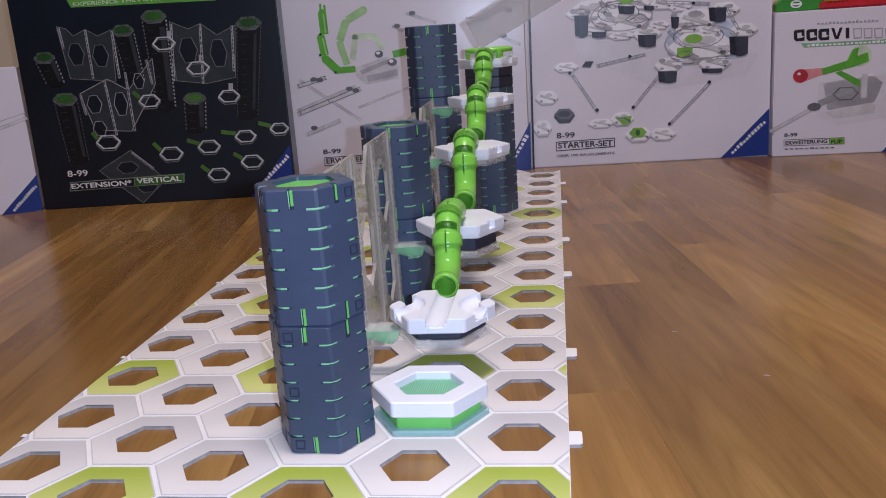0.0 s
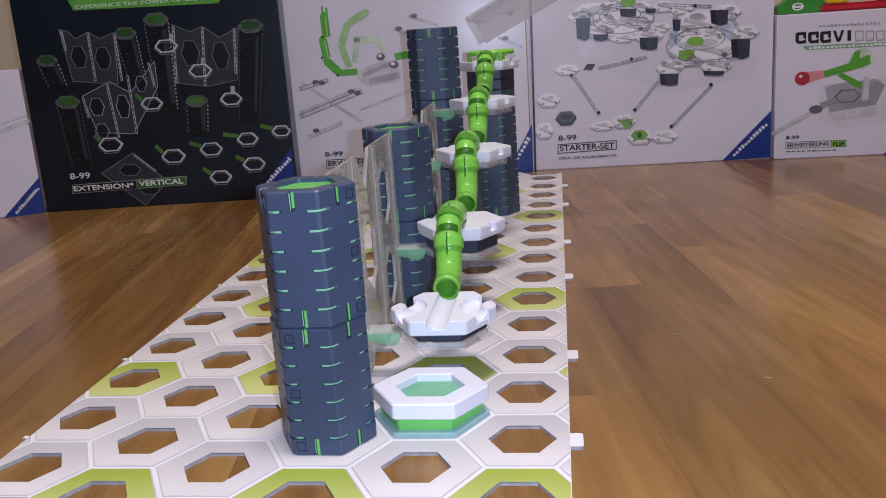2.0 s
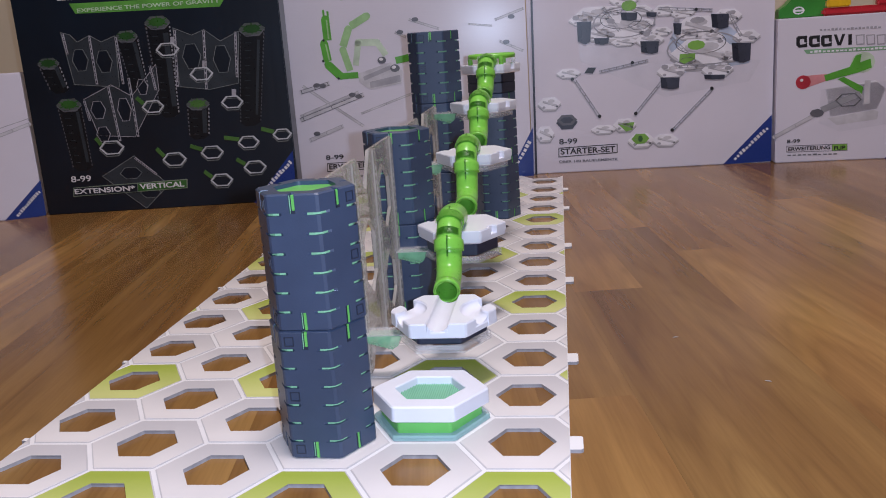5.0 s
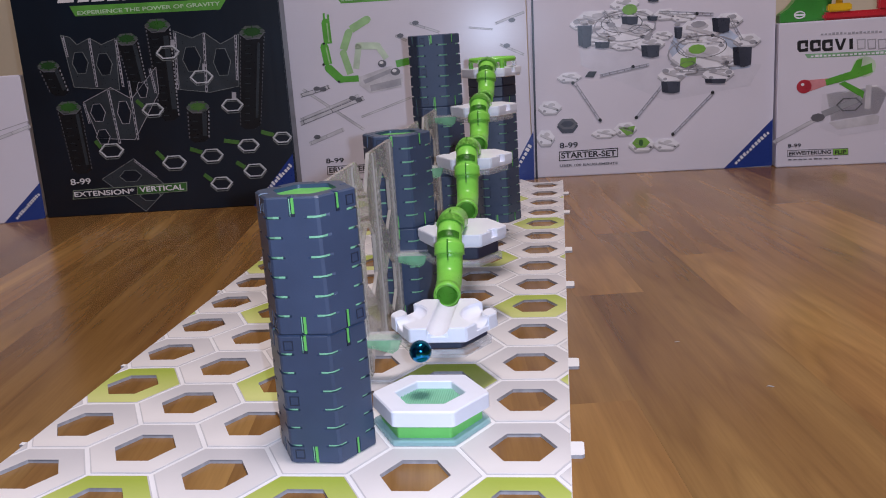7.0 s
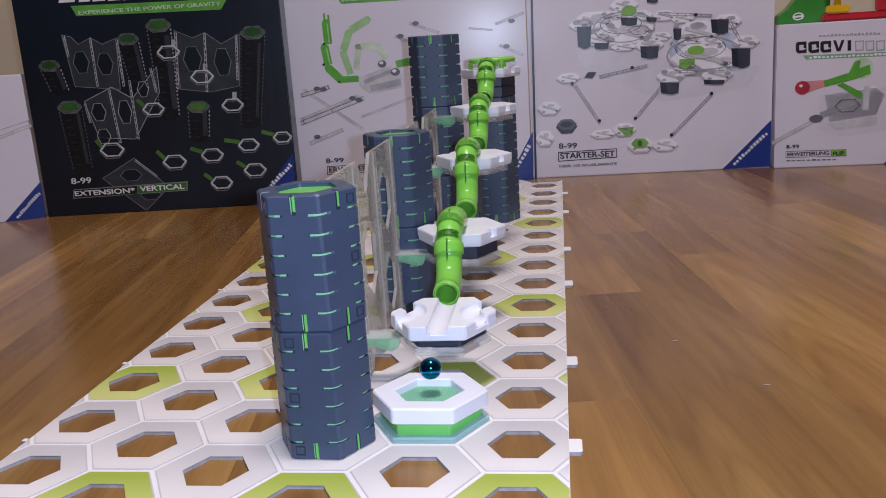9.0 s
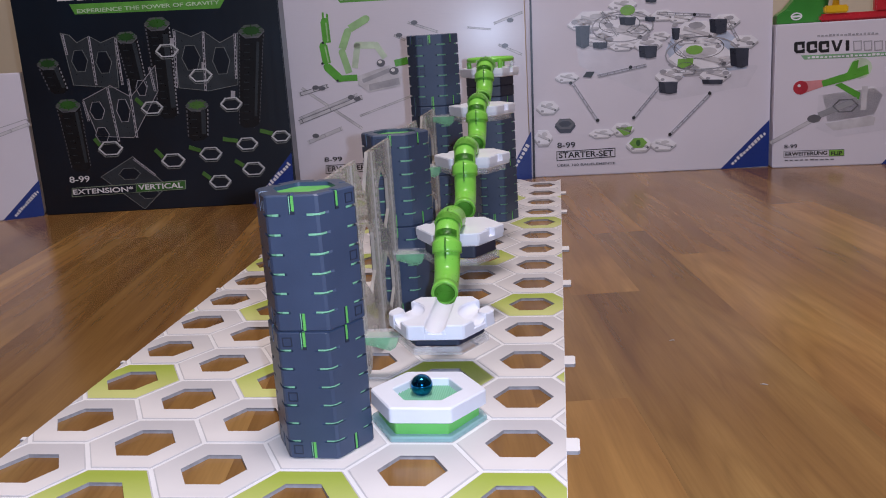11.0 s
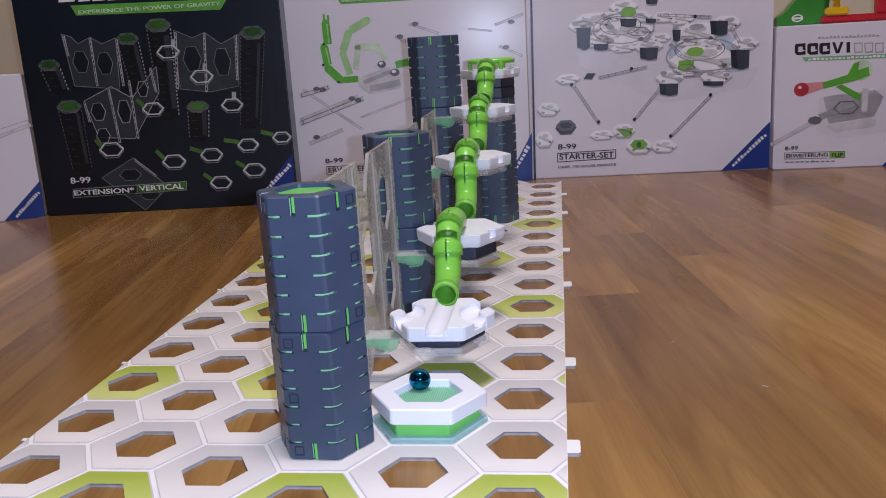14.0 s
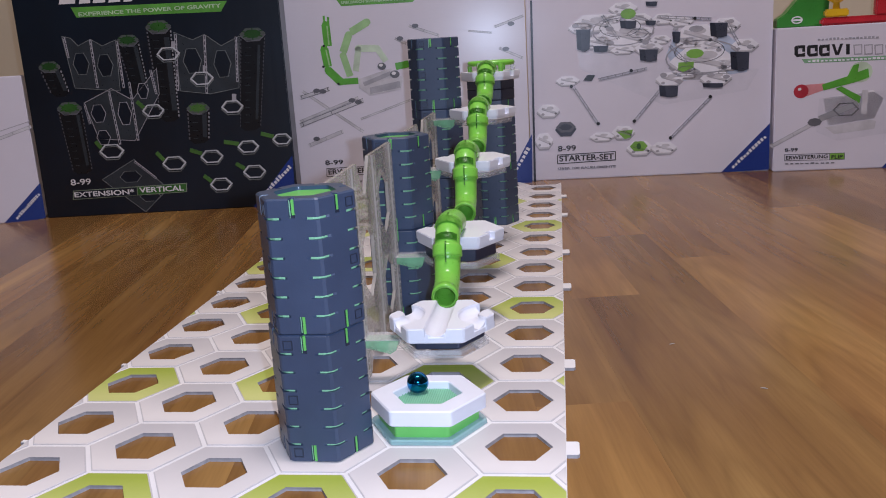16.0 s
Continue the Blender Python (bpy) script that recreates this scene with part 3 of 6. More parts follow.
def flex_tube(top_y, top_z, end_y, end_z, x0, dx):
    """A bent two-piece tube: over the edge of its tile, down, and out again over the next tile."""
    ob = empty("flex_tube", pose(X1 + x0, top_y, top_z), "lime green jointed plastic tube curving down between white tiles", "tube", "green tubes")
    rad = 0.0098
    dy, dz = end_y - top_y, end_z - top_z
    line = bezier([(0, 0.005, -0.002)] + [(dx * f, dy * f, dz * g) for f, g in (
        (0.06, 0.0), (0.30, -0.06), (0.48, 0.04), (0.59, 0.30), (0.64, 0.56), (0.75, 0.86), (1.0, 1.0))], 6)
    cut = int(len(line) * 0.60)
    upper, lower = line[:cut + 2], line[cut - 1:]

    def shell(name, pts, r, mat, label=""):
        bm = bmesh.new()
        a = sweep(bm, pts, r, 22)
        b = sweep(bm, pts, [q - 0.0013 for q in r] if isinstance(r, list) else r - 0.0013, 22)
        for k in range(22):
            for q, s in ((a[0], b[0]), (a[-1], b[-1])):
                bm.faces.new((q[k], q[(k + 1) % 22], s[(k + 1) % 22], s[k]))
        return part(name, bm, mat, ob, label, smooth=True)

    third = max(4, int(len(upper) * 0.52))
    shell("elbow", upper[:third + 1], rad + 0.0002, TUBE, "rounded elbow hood")
    shell("neck", upper[third - 1:], rad - 0.0007, TUBE)
    shell("lower_pipe", lower, [rad - 0.0003 - 0.0010 * k / len(lower) for k in range(len(lower))], TUBE, "smooth lower pipe")
    shell("collar", line[cut - 2:cut + 3], rad + 0.0008, TUBE, "raised joint collar")
    shell("lip", line[-3:], rad - 0.0007, TUBE, "rounded outlet lip")

    def patch(name, i0, i1, half, r, mat, label):
        """A thin curved piece lying on the front of the pipe, from i0 to i1 along it."""
        bm = bmesh.new()
        n = 8
        grids = []
        lo, hi = int(i0), int(i1)
        for q in range(lo, hi + 1):
            d = (line[min(q + 1, len(line) - 1)] - line[q - 1]).normalized()
            side = Vector((1, 0, 0))
            front = d.cross(side).normalized()
            front = -front if front.y > 0 else front
            grids.append([bm.verts.new(line[q] + (front * math.cos(half * (2 * k / n - 1)) + side * math.sin(half * (2 * k / n - 1))) * r)
                          for k in range(n + 1)])
        for a, b in zip(grids, grids[1:]):
            for k in range(n):
                bm.faces.new((a[k], a[k + 1], b[k + 1], b[k]))
        bmesh.ops.solidify(bm, geom=bm.faces[:], thickness=0.0003)
        part(name, bm, mat, ob, label, smooth=True)

    # Dark patches lying on the closed pipe paint the shade of its openings.
    patch("window", cut - 5, cut - 3, 0.9, rad - 0.0002, TUBE_SHADE, "dark patch painted as the shaded window above the collar")
    patch("collar_slit", cut - 2, cut + 2, 0.05, rad + 0.0011, TUBE_SHADE, "dark strip painted as a narrow shaded slit")
    patch("slit", cut + 2, cut + 6, 0.06, rad + 0.0001, TUBE_SHADE, "dark strip painted as a narrow shaded slit")
    patch("brow", 14, 17, 1.25, rad + 0.0006, TUBE, "curved brow over the window")
    patch("hood_slit", 10, 14, 0.05, rad + 0.0005, TUBE_SHADE, "dark strip painted as a narrow shaded slit")
    TUBE_LINES.append([Vector((X1 + x0, top_y, top_z)) + q for q in line])
    return ob


TUBE_LINES = []
TUBES = ((3.5 * P - 0.006, ZC + 0.0078, 0.1240, 0.0478, -0.0045, 0.0030), (5.5 * P - 0.006, ZD + 0.0062, 0.2560, 0.0782, -0.0030, 0.0030),
         (7.5 * P - 0.010, ZE + 0.0020, 0.3880, 0.1142, -0.0010, 0.0005), (9.5 * P - 0.006, ZF + 0.0015, 0.5050, 0.1478, -0.0008, -0.0015))
for tube in TUBES:
    flex_tube(*tube)


# ---- inlet on the top tile ----
def top_hoop():
    """The green hoop round the inlet on the top tile."""
    ob = empty("inlet_hoop", pose(X1 + 0.002, 9.5 * P - 0.004, ZF), "lime green plastic hoop on the top white tile", "inlet hoop")
    s = [(math.cos(k * math.pi / 16), 0.82 * math.sin(k * math.pi / 16)) for k in range(32)]
    part("band", ring_loft(bmesh.new(), [(0.0262, 0.0065), (0.0272, 0.0095), (0.0258, 0.0118), (0.0225, 0.0118), (0.0212, 0.0095), (0.0222, 0.0065)], s),
         TUBE, ob, "rounded lime green band", smooth=True)
    for a in range(0, 360, 60):
        bm = bmesh.new()
        x, y = 0.0235 * math.cos(radians(a)), 0.0235 * math.sin(radians(a))
        sweep(bm, [(x * 1.03, y * 1.03, 0), (x * 1.05, y * 1.05, 0.005), (x, y, 0.0095)], 0.0027, 10)
        part("post", bm, TUBE if a % 120 else CLEAR_RING, ob)
    return ob


top_hoop()


def toy_box(left, right, height, depth, mats, label):
    """A carton standing on the floor; left and right: the ends of its front's lower edge."""
    l, r = Vector((*left, 0)), Vector((*right, 0))
    w = (r - l).length
    a = math.degrees(math.atan2(r.y - l.y, r.x - l.x))
    ob = empty("toy_carton", pose(l.x, l.y, FLOOR, 0, 0, a), label, "toy box", "row of toy cartons")
    bm = box_bm((0, 0, 0), (w, depth, height), 0.0012)
    part("carton", bm, mats, ob)
    return ob, w


WHITE_CARTON = material("white_glossy_carton", (0.645, 0.608, 0.69), 0.45, spread=0.04, scale=8, bump=0.22, bump_scale=60, stretch=(1, 1, 6), coat=0.5, coat_rough=0.21)
SATIN_CARTON = material("white_satin_carton", (0.675, 0.635, 0.72), 0.5, spread=0.04, scale=8, bump=0.10, bump_scale=60, stretch=(1, 1, 6), coat=0.06, coat_rough=0.2)
BLACK_CARTON = material("black_glossy_carton", (0.002, 0.008, 0.019), 0.36, spread=0.3, scale=8, bump=0.3, bump_scale=110, stretch=(1, 1, 0.12), coat=0.7, coat_rough=0.35, ior=1.4)
BLUE_PRINT = material("royal_blue_print", (0.015, 0.04, 0.22), 0.3, spread=0.06, scale=20)

box_left, w_left = toy_box((-0.93, 0.613), (-0.7134, 0.7176), 0.203, 0.06, SATIN_CARTON, "white glossy toy carton with blue corner print")
box_black, w_black = toy_box((-0.711, 0.721), (-0.3465, 0.757), 0.37, 0.035, BLACK_CARTON, "black glossy toy carton showing pillars and green rings")
box_tube, w_tube = toy_box((-0.3755, 0.8415), (-0.0195, 0.872), 0.37, 0.07, WHITE_CARTON, "white glossy toy carton with a green catapult picture")
box_start, w_start = toy_box((-0.0185, 0.886), (0.3305, 0.8990), 0.37, 0.10, SATIN_CARTON, "white glossy starter toy carton with track picture")
box_flip, w_flip = toy_box((0.3325, 0.886), (0.500, 0.884), 0.2035, 0.06, SATIN_CARTON, "small white glossy toy carton with flip picture")


# ---- prints on the cartons ----
def ink(name, colour, spread=0.2):
    return material(name, colour, 0.3, spread=spread, scale=42)


PR_WHITE, PR_WHITE2 = ink("print_white", (0.72, 0.70, 0.72), 0.08), ink("print_soft_white", (0.50, 0.51, 0.54))
PR_LIGHT, PR_LIGHT2 = ink("print_pale_grey", (0.80, 0.78, 0.84), 0.08), ink("print_faint_grey", (0.63, 0.60, 0.68), 0.05)
PR_SILVER = ink("print_silver", (0.54, 0.52, 0.56))
PR_GREY, PR_GREY2 = ink("print_grey", (0.36, 0.35, 0.39)), ink("print_mid_grey", (0.30, 0.30, 0.33))
PR_GREY3 = ink("print_dark_grey", (0.12, 0.12, 0.14))
PR_SMOKE, PR_SMOKE2 = ink("print_smoke", (0.008, 0.010, 0.014)), ink("print_blue_smoke", (0.032, 0.040, 0.050))
PR_INK, PR_NAVY, PR_SLATE = ink("print_black", (0.02, 0.02, 0.024)), ink("print_navy", (0.022, 0.025, 0.042)), ink("print_slate", (0.045, 0.05, 0.075))
PR_GREEN, PR_MINT = ink("print_green", (0.12, 0.36, 0.06)), ink("print_mint", (0.50, 0.68, 0.46))
PR_LEAF, PR_LEAF2, PR_LEAF3 = ink("print_leaf", (0.032, 0.11, 0.022)), ink("print_moss", (0.07, 0.17, 0.04)), ink("print_apple", (0.20, 0.42, 0.07))
PR_FERN, PR_SAGE, PR_PALE = ink("print_fern", (0.10, 0.36, 0.04)), ink("print_sage", (0.32, 0.52, 0.24)), ink("print_pale_green", (0.50, 0.60, 0.46))
PR_ASH = ink("print_ash", (0.17, 0.185, 0.19))
PR_CROWN, PR_DIMGREEN = ink("print_dusky_grey", (0.085, 0.10, 0.095)), ink("print_dim_green", (0.022, 0.075, 0.02))
PR_DKGREEN, PR_FRAME, PR_ICE = ink("print_deep_green", (0.04, 0.13, 0.03)), ink("print_label_frame", (0.20, 0.24, 0.18)), ink("print_ice_blue", (0.46, 0.52, 0.66))
PR_BANDPALE, PR_PINK, PR_RED = ink("print_dull_green", (0.22, 0.40, 0.24)), ink("print_pink", (0.62, 0.25, 0.27)), ink("print_red", (0.42, 0.03, 0.05))


def on_face(layer, pts_mm, bm):
    """A thin printed shape on a carton's front; millimetres from its lower left corner."""
    y0, y1 = 0.0004, -0.00012 * layer
    slab(bm, [(u / 1000, v / 1000) for u, v in pts_mm], [], y0, y1, lambda a, b, c: (a, c, b))


def shape(face, name, mat, layer, pts):
    bm = bmesh.new()
    on_face(layer, pts, bm)
    return part(name, bm, mat, face)


def disc(face, name, mat, layer, u, v, rx, ry, n):
    return shape(face, name, mat, layer, [(u + rx * math.cos(2 * math.pi * k / n), v + ry * math.sin(2 * math.pi * k / n)) for k in range(n)])


def hoop(face, name, mat, layer, u, v, rx, ry, wd):
    n = 6 if rx < 60 and name != "print_rail_loop" else 24
    n = 24 if name == "print_rail_loop" else n
    ring = lambda a, b: [((u + a * math.cos(2 * math.pi * k / n)) / 1000, (v + b * math.sin(2 * math.pi * k / n)) / 1000) for k in range(n)]
    bm = bmesh.new()
    slab(bm, ring(rx, ry), [ring(rx - wd, max(ry - wd * 0.7, 0.4))], 0.0004, -0.00012 * layer, lambda a, b, c: (a, c, b))
    return part(name, bm, mat, face)


def strip(face, name, mat, layer, a, b, w):
    d = Vector((b[0] - a[0], b[1] - a[1])).normalized() * (w / 2)
    return shape(face, name, mat, layer, [(a[0] - d.y, a[1] + d.x), (a[0] + d.y, a[1] - d.x), (b[0] + d.y, b[1] - d.x), (b[0] - d.y, b[1] + d.x)])


def rail(face, mat, layer, a, b, w, chain=False):
    """A printed wire rail: two lines with cross bars at even steps."""
    d = Vector((b[0] - a[0], b[1] - a[1]))
    n = Vector((-d.y, d.x)).normalized() * (w / 2)
    for s in (-1, 1):
        strip(face, "print_rail", mat, layer, (a[0] + s * n.x, a[1] + s * n.y), (b[0] + s * n.x, b[1] + s * n.y), 0.8)
    if not chain:
        strip(face, "print_rail_core", PR_SILVER, layer - 0.5, a, b, w * 0.8)
    ties = max(2, int(d.length / 11)) if chain else 2
    for k in range(ties + 1):
        q = Vector(a) + d * (0.05 + 0.9 * k / ties)
        strip(face, "print_rail_tie", mat, layer, (q.x - n.x, q.y - n.y), (q.x + n.x, q.y + n.y), 1.1)


def bars(face, mat, layer, a, b, h, n):
    """Plain bars in place of small writing; some stand taller than the rest."""
    rnd = random.Random(n)
    d = Vector((b[0] - a[0], b[1] - a[1]))
    u = d.normalized() * (d.length / n)
    up = Vector((-u.y, u.x)).normalized()
    for k in range(n):
        p0 = Vector(a) + u * k
        tall = h * (1.0 if rnd.random() < 0.35 else 0.72)
        p0 = p0 + up * (tall - h) / 2
        strip(face, "print_bar", mat, layer, tuple(p0 + u * 0.1), tuple(p0 + u * rnd.uniform(0.66, 0.86)), tall)


def words(face, text, mat, layer, u, v, width, height, bold=0.035):
    """Printed writing; bold: how far the strokes are thickened, as a share of the height."""
    cu = bpy.data.curves.new("lettering", "FONT")
    cu.body, cu.size, cu.extrude, cu.offset = text, 0.01, 0.0, 0.00008
    tmp = bpy.data.objects.new("lettering", cu)
    me = bpy.data.meshes.new_from_object(tmp)
    bpy.data.objects.remove(tmp)
    xs = [q.co.x for q in me.vertices]
    ys = [q.co.y for q in me.vertices]
    kx, ky = width / 1000 / (max(xs) - min(xs)), height / 1000 / (max(ys) - min(ys))
    flat = [((q.co.x - min(xs)) * kx + u / 1000, (q.co.y - min(ys)) * ky + v / 1000) for q in me.vertices]
    faces = [tuple(f.vertices) for f in me.polygons]
    step = bold * height / 1000
    verts, polys = [], []
    for k, (dx, dz) in enumerate(((0, 0), (step, 0), (-step, 0), (0, step * 0.7), (0, -step * 0.7))):
        base = len(verts)
        verts += [(x + dx, -0.00012 * layer - 0.0001 - 0.00001 * k, z + dz) for x, z in flat]
        polys += [tuple(base + q for q in f) for f in faces]
    bpy.data.meshes.remove(me)
    me = bpy.data.meshes.new("lettering")
    me.from_pydata(verts, [], polys)
    me.materials.append(mat)
    ob = new("lettering", me)
    ob.parent = face
    return ob


def print_pillar(face, top, foot, wide, low, green, lit):
    """A printed dark pillar: a crown with six notches, a dark body, dotted pale edges and one lit stripe."""
    t, f = Vector(top), Vector(foot)
    tall = (t - f).length
    shape(face, "print_pillar", PR_SMOKE, 1, [(t.x - wide, t.y), (t.x + wide, t.y - 0.8), (f.x + low, f.y), (f.x + low * 0.4, f.y - 5), (f.x - low * 0.5, f.y - 5), (f.x - low, f.y + 1)])
    hexa = lambda k, up=0.0: [(t.x + wide * k * math.cos(radians(60 * i)), t.y + up + wide * 0.5 * k * math.sin(radians(60 * i))) for i in range(6)]
    shape(face, "print_crown_side", PR_GREY3, 2, [(x, y - 2.2) for x, y in hexa(1.03)])
    shape(face, "print_crown", PR_CROWN, 3, hexa(1.03))
    shape(face, "print_crown_well", green, 4, hexa(0.70))
    for i in range(6):
        c, q = math.cos(radians(60 * i + 30)), math.sin(radians(60 * i + 30))
        strip(face, "print_notch", green, 4, (t.x + wide * 0.55 * c, t.y + wide * 0.275 * q), (t.x + wide * 0.90 * c, t.y + wide * 0.45 * q), 1.6)
    steps = max(5, int(tall / 5))
    for k in range(1, steps):
        g = k / steps
        mid, w = t.lerp(f, g), wide + (low - wide) * g
        for s, mat in ((-0.93, PR_GREY3), (0.95, PR_GREY2 if lit > 0.7 else PR_GREY3)):
            strip(face, "print_edge_dot", mat, 3, (mid.x + w * s, mid.y - 1), (mid.x + w * s, mid.y - 1 - tall / steps * 0.55), 1.7 * lit)
        if k % 2:
            strip(face, "print_slot_line", PR_SMOKE2, 3, (mid.x - w * 0.55, mid.y - 3), (mid.x - w * 0.1, mid.y - 3.4), 0.8)
    a, b = t.lerp(f, 0.12), t.lerp(f, 0.92)
    strip(face, "print_lit_stripe", PR_SMOKE2, 2, (a.x + wide * 0.55, a.y), (b.x + low * 0.6, b.y), wide * 0.42 * lit)


face = box_left
shape(face, "corner_print", BLUE_PRINT, 1, [(182.7, -4.0), (242.0, 52.4), (241.7, 1.1)])
bars(face, PR_WHITE, 2, (203.0, 4.5), (239.3, 37.5), 4.6, 12)
rail(face, PR_GREY, 1, (192.7, 117.2), (242.7, 132.5), 4.0)
strip(face, "print_line", PR_GREY, 1, (194.4, 127.5), (242.7, 140.1), 1.0)
face = box_black
shape(face, "print_band", PR_GREEN, 1, [(80.7, 289.6), (296.2, 285.4), (286.3, 271.8), (86.8, 275.8)])
words(face, "EXPERIENCE THE POWER OF GRAVITY", PR_MINT, 3, 90.3, 277.2, 196.6, 5.1)
shape(face, "logo_block", PR_WHITE, 1, [(64.8, 294.5), (87.7, 294.4), (89.7, 306.5), (69.3, 306.9)])
shape(face, "logo_block", PR_WHITE, 1, [(92.6, 293.7), (108.5, 293.9), (110.4, 306.0), (97.1, 306.0)])
shape(face, "logo_block", PR_WHITE, 1, [(111.8, 293.3), (129.3, 293.5), (131.2, 305.5), (116.2, 305.7)])
shape(face, "logo_block", PR_WHITE, 1, [(133.4, 292.8), (150.1, 293.0), (151.9, 305.1), (137.8, 305.2)])
shape(face, "logo_block", PR_WHITE, 1, [(154.2, 292.4), (166.7, 292.8), (168.5, 304.9), (158.5, 304.7)])
for top, foot, wide, low, green, lit in (
        ((38.0, 213.0), (48.0, 176.0), 15.0, 13.5, PR_DIMGREEN, 0.9), ((57.0, 155.0), (62.0, 66.0), 17.5, 14.5, PR_LEAF, 0.6),
        ((152.5, 242.0), (161.0, 172.0), 15.5, 12.5, PR_DIMGREEN, 0.8), ((197.5, 257.5), (197.5, 133.0), 17.5, 13.5, PR_LEAF, 1.0),
        ((238.5, 144.5), (234.5, 100.0), 16.0, 14.5, PR_LEAF2, 0.9), ((326.0, 240.0), (309.0, 114.0), 17.5, 15.0, PR_DIMGREEN, 0.5)):
    print_pillar(face, top, foot, wide, low, green, lit)
shape(face, "print_panel", PR_SMOKE2, 2, [(62.0, 252.4), (74.1, 248.9), (82.9, 238.3), (101.1, 246.1), (116.4, 236.3), (136.4, 243.2), (132.5, 174.1), (69.6, 181.8)])
strip(face, "print_panel_edge", PR_ASH, 3, (62.0, 252.4), (74.1, 248.9), 0.8)
strip(face, "print_panel_edge", PR_ASH, 3, (74.1, 248.9), (82.9, 238.3), 0.8)
strip(face, "print_panel_edge", PR_ASH, 3, (82.9, 238.3), (101.1, 246.1), 0.8)
strip(face, "print_panel_edge", PR_ASH, 3, (101.1, 246.1), (116.4, 236.3), 0.8)
strip(face, "print_panel_edge", PR_ASH, 3, (116.4, 236.3), (136.4, 243.2), 0.8)
strip(face, "print_panel_edge", PR_ASH, 3, (136.4, 243.2), (132.5, 174.1), 0.8)
strip(face, "print_panel_edge", PR_ASH, 3, (132.5, 174.1), (69.6, 181.8), 0.8)
strip(face, "print_panel_edge", PR_ASH, 3, (69.6, 181.8), (62.0, 252.4), 0.8)
hoop(face, "print_hole", PR_ASH, 4, 83.3, 213.9, 11.8, 17.0, 1.00)
disc(face, "print_gap", BLACK_CARTON, 3, 83.3, 213.9, 11.0, 15.8, 6)
hoop(face, "print_hole", PR_ASH, 4, 116.6, 209.9, 11.8, 17.1, 1.00)
disc(face, "print_gap", BLACK_CARTON, 3, 116.6, 209.9, 10.9, 15.9, 6)
strip(face, "print_strip", PR_GREY, 4, (64.7, 250.6), (66.9, 223.0), 3.2)
bars(face, BLACK_CARTON, 5, (64.7, 250.6), (66.9, 223.0), 1.6, 11)
strip(face, "print_strip", PR_GREY, 4, (100.9, 245.3), (101.4, 180.0), 3.2)
bars(face, BLACK_CARTON, 5, (100.9, 245.3), (101.4, 180.0), 1.6, 11)
strip(face, "print_strip", PR_GREY, 4, (137.4, 241.1), (138.2, 177.9), 3.2)
bars(face, BLACK_CARTON, 5, (137.4, 241.1), (138.2, 177.9), 1.6, 11)
shape(face, "print_panel", PR_SMOKE2, 2, [(79.1, 160.5), (120.3, 178.1), (147.6, 160.8), (187.4, 201.7), (186.8, 166.8), (143.7, 104.3), (92.6, 109.2)])
strip(face, "print_panel_edge", PR_GREY, 3, (79.1, 160.5), (120.3, 178.1), 0.8)
strip(face, "print_panel_edge", PR_GREY, 3, (120.3, 178.1), (147.6, 160.8), 0.8)
strip(face, "print_panel_edge", PR_GREY, 3, (147.6, 160.8), (187.4, 201.7), 0.8)
strip(face, "print_panel_edge", PR_GREY, 3, (187.4, 201.7), (186.8, 166.8), 0.8)
strip(face, "print_panel_edge", PR_GREY, 3, (186.8, 166.8), (143.7, 104.3), 0.8)
strip(face, "print_panel_edge", PR_GREY, 3, (143.7, 104.3), (92.6, 109.2), 0.8)
strip(face, "print_panel_edge", PR_GREY, 3, (92.6, 109.2), (79.1, 160.5), 0.8)
hoop(face, "print_hole", PR_GREY, 4, 97.2, 144.8, 11.1, 14.2, 1.00)
disc(face, "print_gap", BLACK_CARTON, 3, 97.2, 144.8, 10.3, 13.2, 6)
hoop(face, "print_hole", PR_GREY, 4, 134.3, 142.8, 10.2, 18.3, 1.00)
disc(face, "print_gap", BLACK_CARTON, 3, 134.3, 142.8, 9.5, 17.0, 6)
hoop(face, "print_hole", PR_GREY, 4, 99.4, 111.0, 10.3, 11.8, 1.00)
disc(face, "print_gap", BLACK_CARTON, 3, 99.4, 111.0, 9.6, 11.0, 6)
hoop(face, "print_hole", PR_GREY, 4, 164.2, 172.3, 8.4, 12.3, 1.00)
disc(face, "print_gap", BLACK_CARTON, 3, 164.2, 172.3, 7.9, 11.5, 6)
strip(face, "print_strip", PR_GREY, 4, (79.6, 158.4), (83.0, 130.9), 3.2)
bars(face, BLACK_CARTON, 5, (79.6, 158.4), (83.0, 130.9), 1.6, 11)
strip(face, "print_strip", PR_GREY, 4, (116.4, 175.0), (121.5, 100.0), 3.2)
bars(face, BLACK_CARTON, 5, (116.4, 175.0), (121.5, 100.0), 1.6, 11)
strip(face, "print_strip", PR_GREY, 4, (146.9, 185.6), (148.0, 104.1), 3.2)
bars(face, BLACK_CARTON, 5, (146.9, 185.6), (148.0, 104.1), 1.6, 11)
strip(face, "print_strip", PR_GREY, 4, (178.7, 200.2), (182.6, 167.1), 3.2)
bars(face, BLACK_CARTON, 5, (178.7, 200.2), (182.6, 167.1), 1.6, 11)
shape(face, "print_panel", PR_SMOKE2, 2, [(218.1, 248.4), (242.5, 237.0), (260.0, 243.2), (280.9, 226.7), (307.3, 238.0), (299.3, 168.7), (258.4, 162.8), (216.9, 169.3)])
strip(face, "print_panel_edge", PR_ASH, 3, (218.1, 248.4), (242.5, 237.0), 0.8)
strip(face, "print_panel_edge", PR_ASH, 3, (242.5, 237.0), (260.0, 243.2), 0.8)
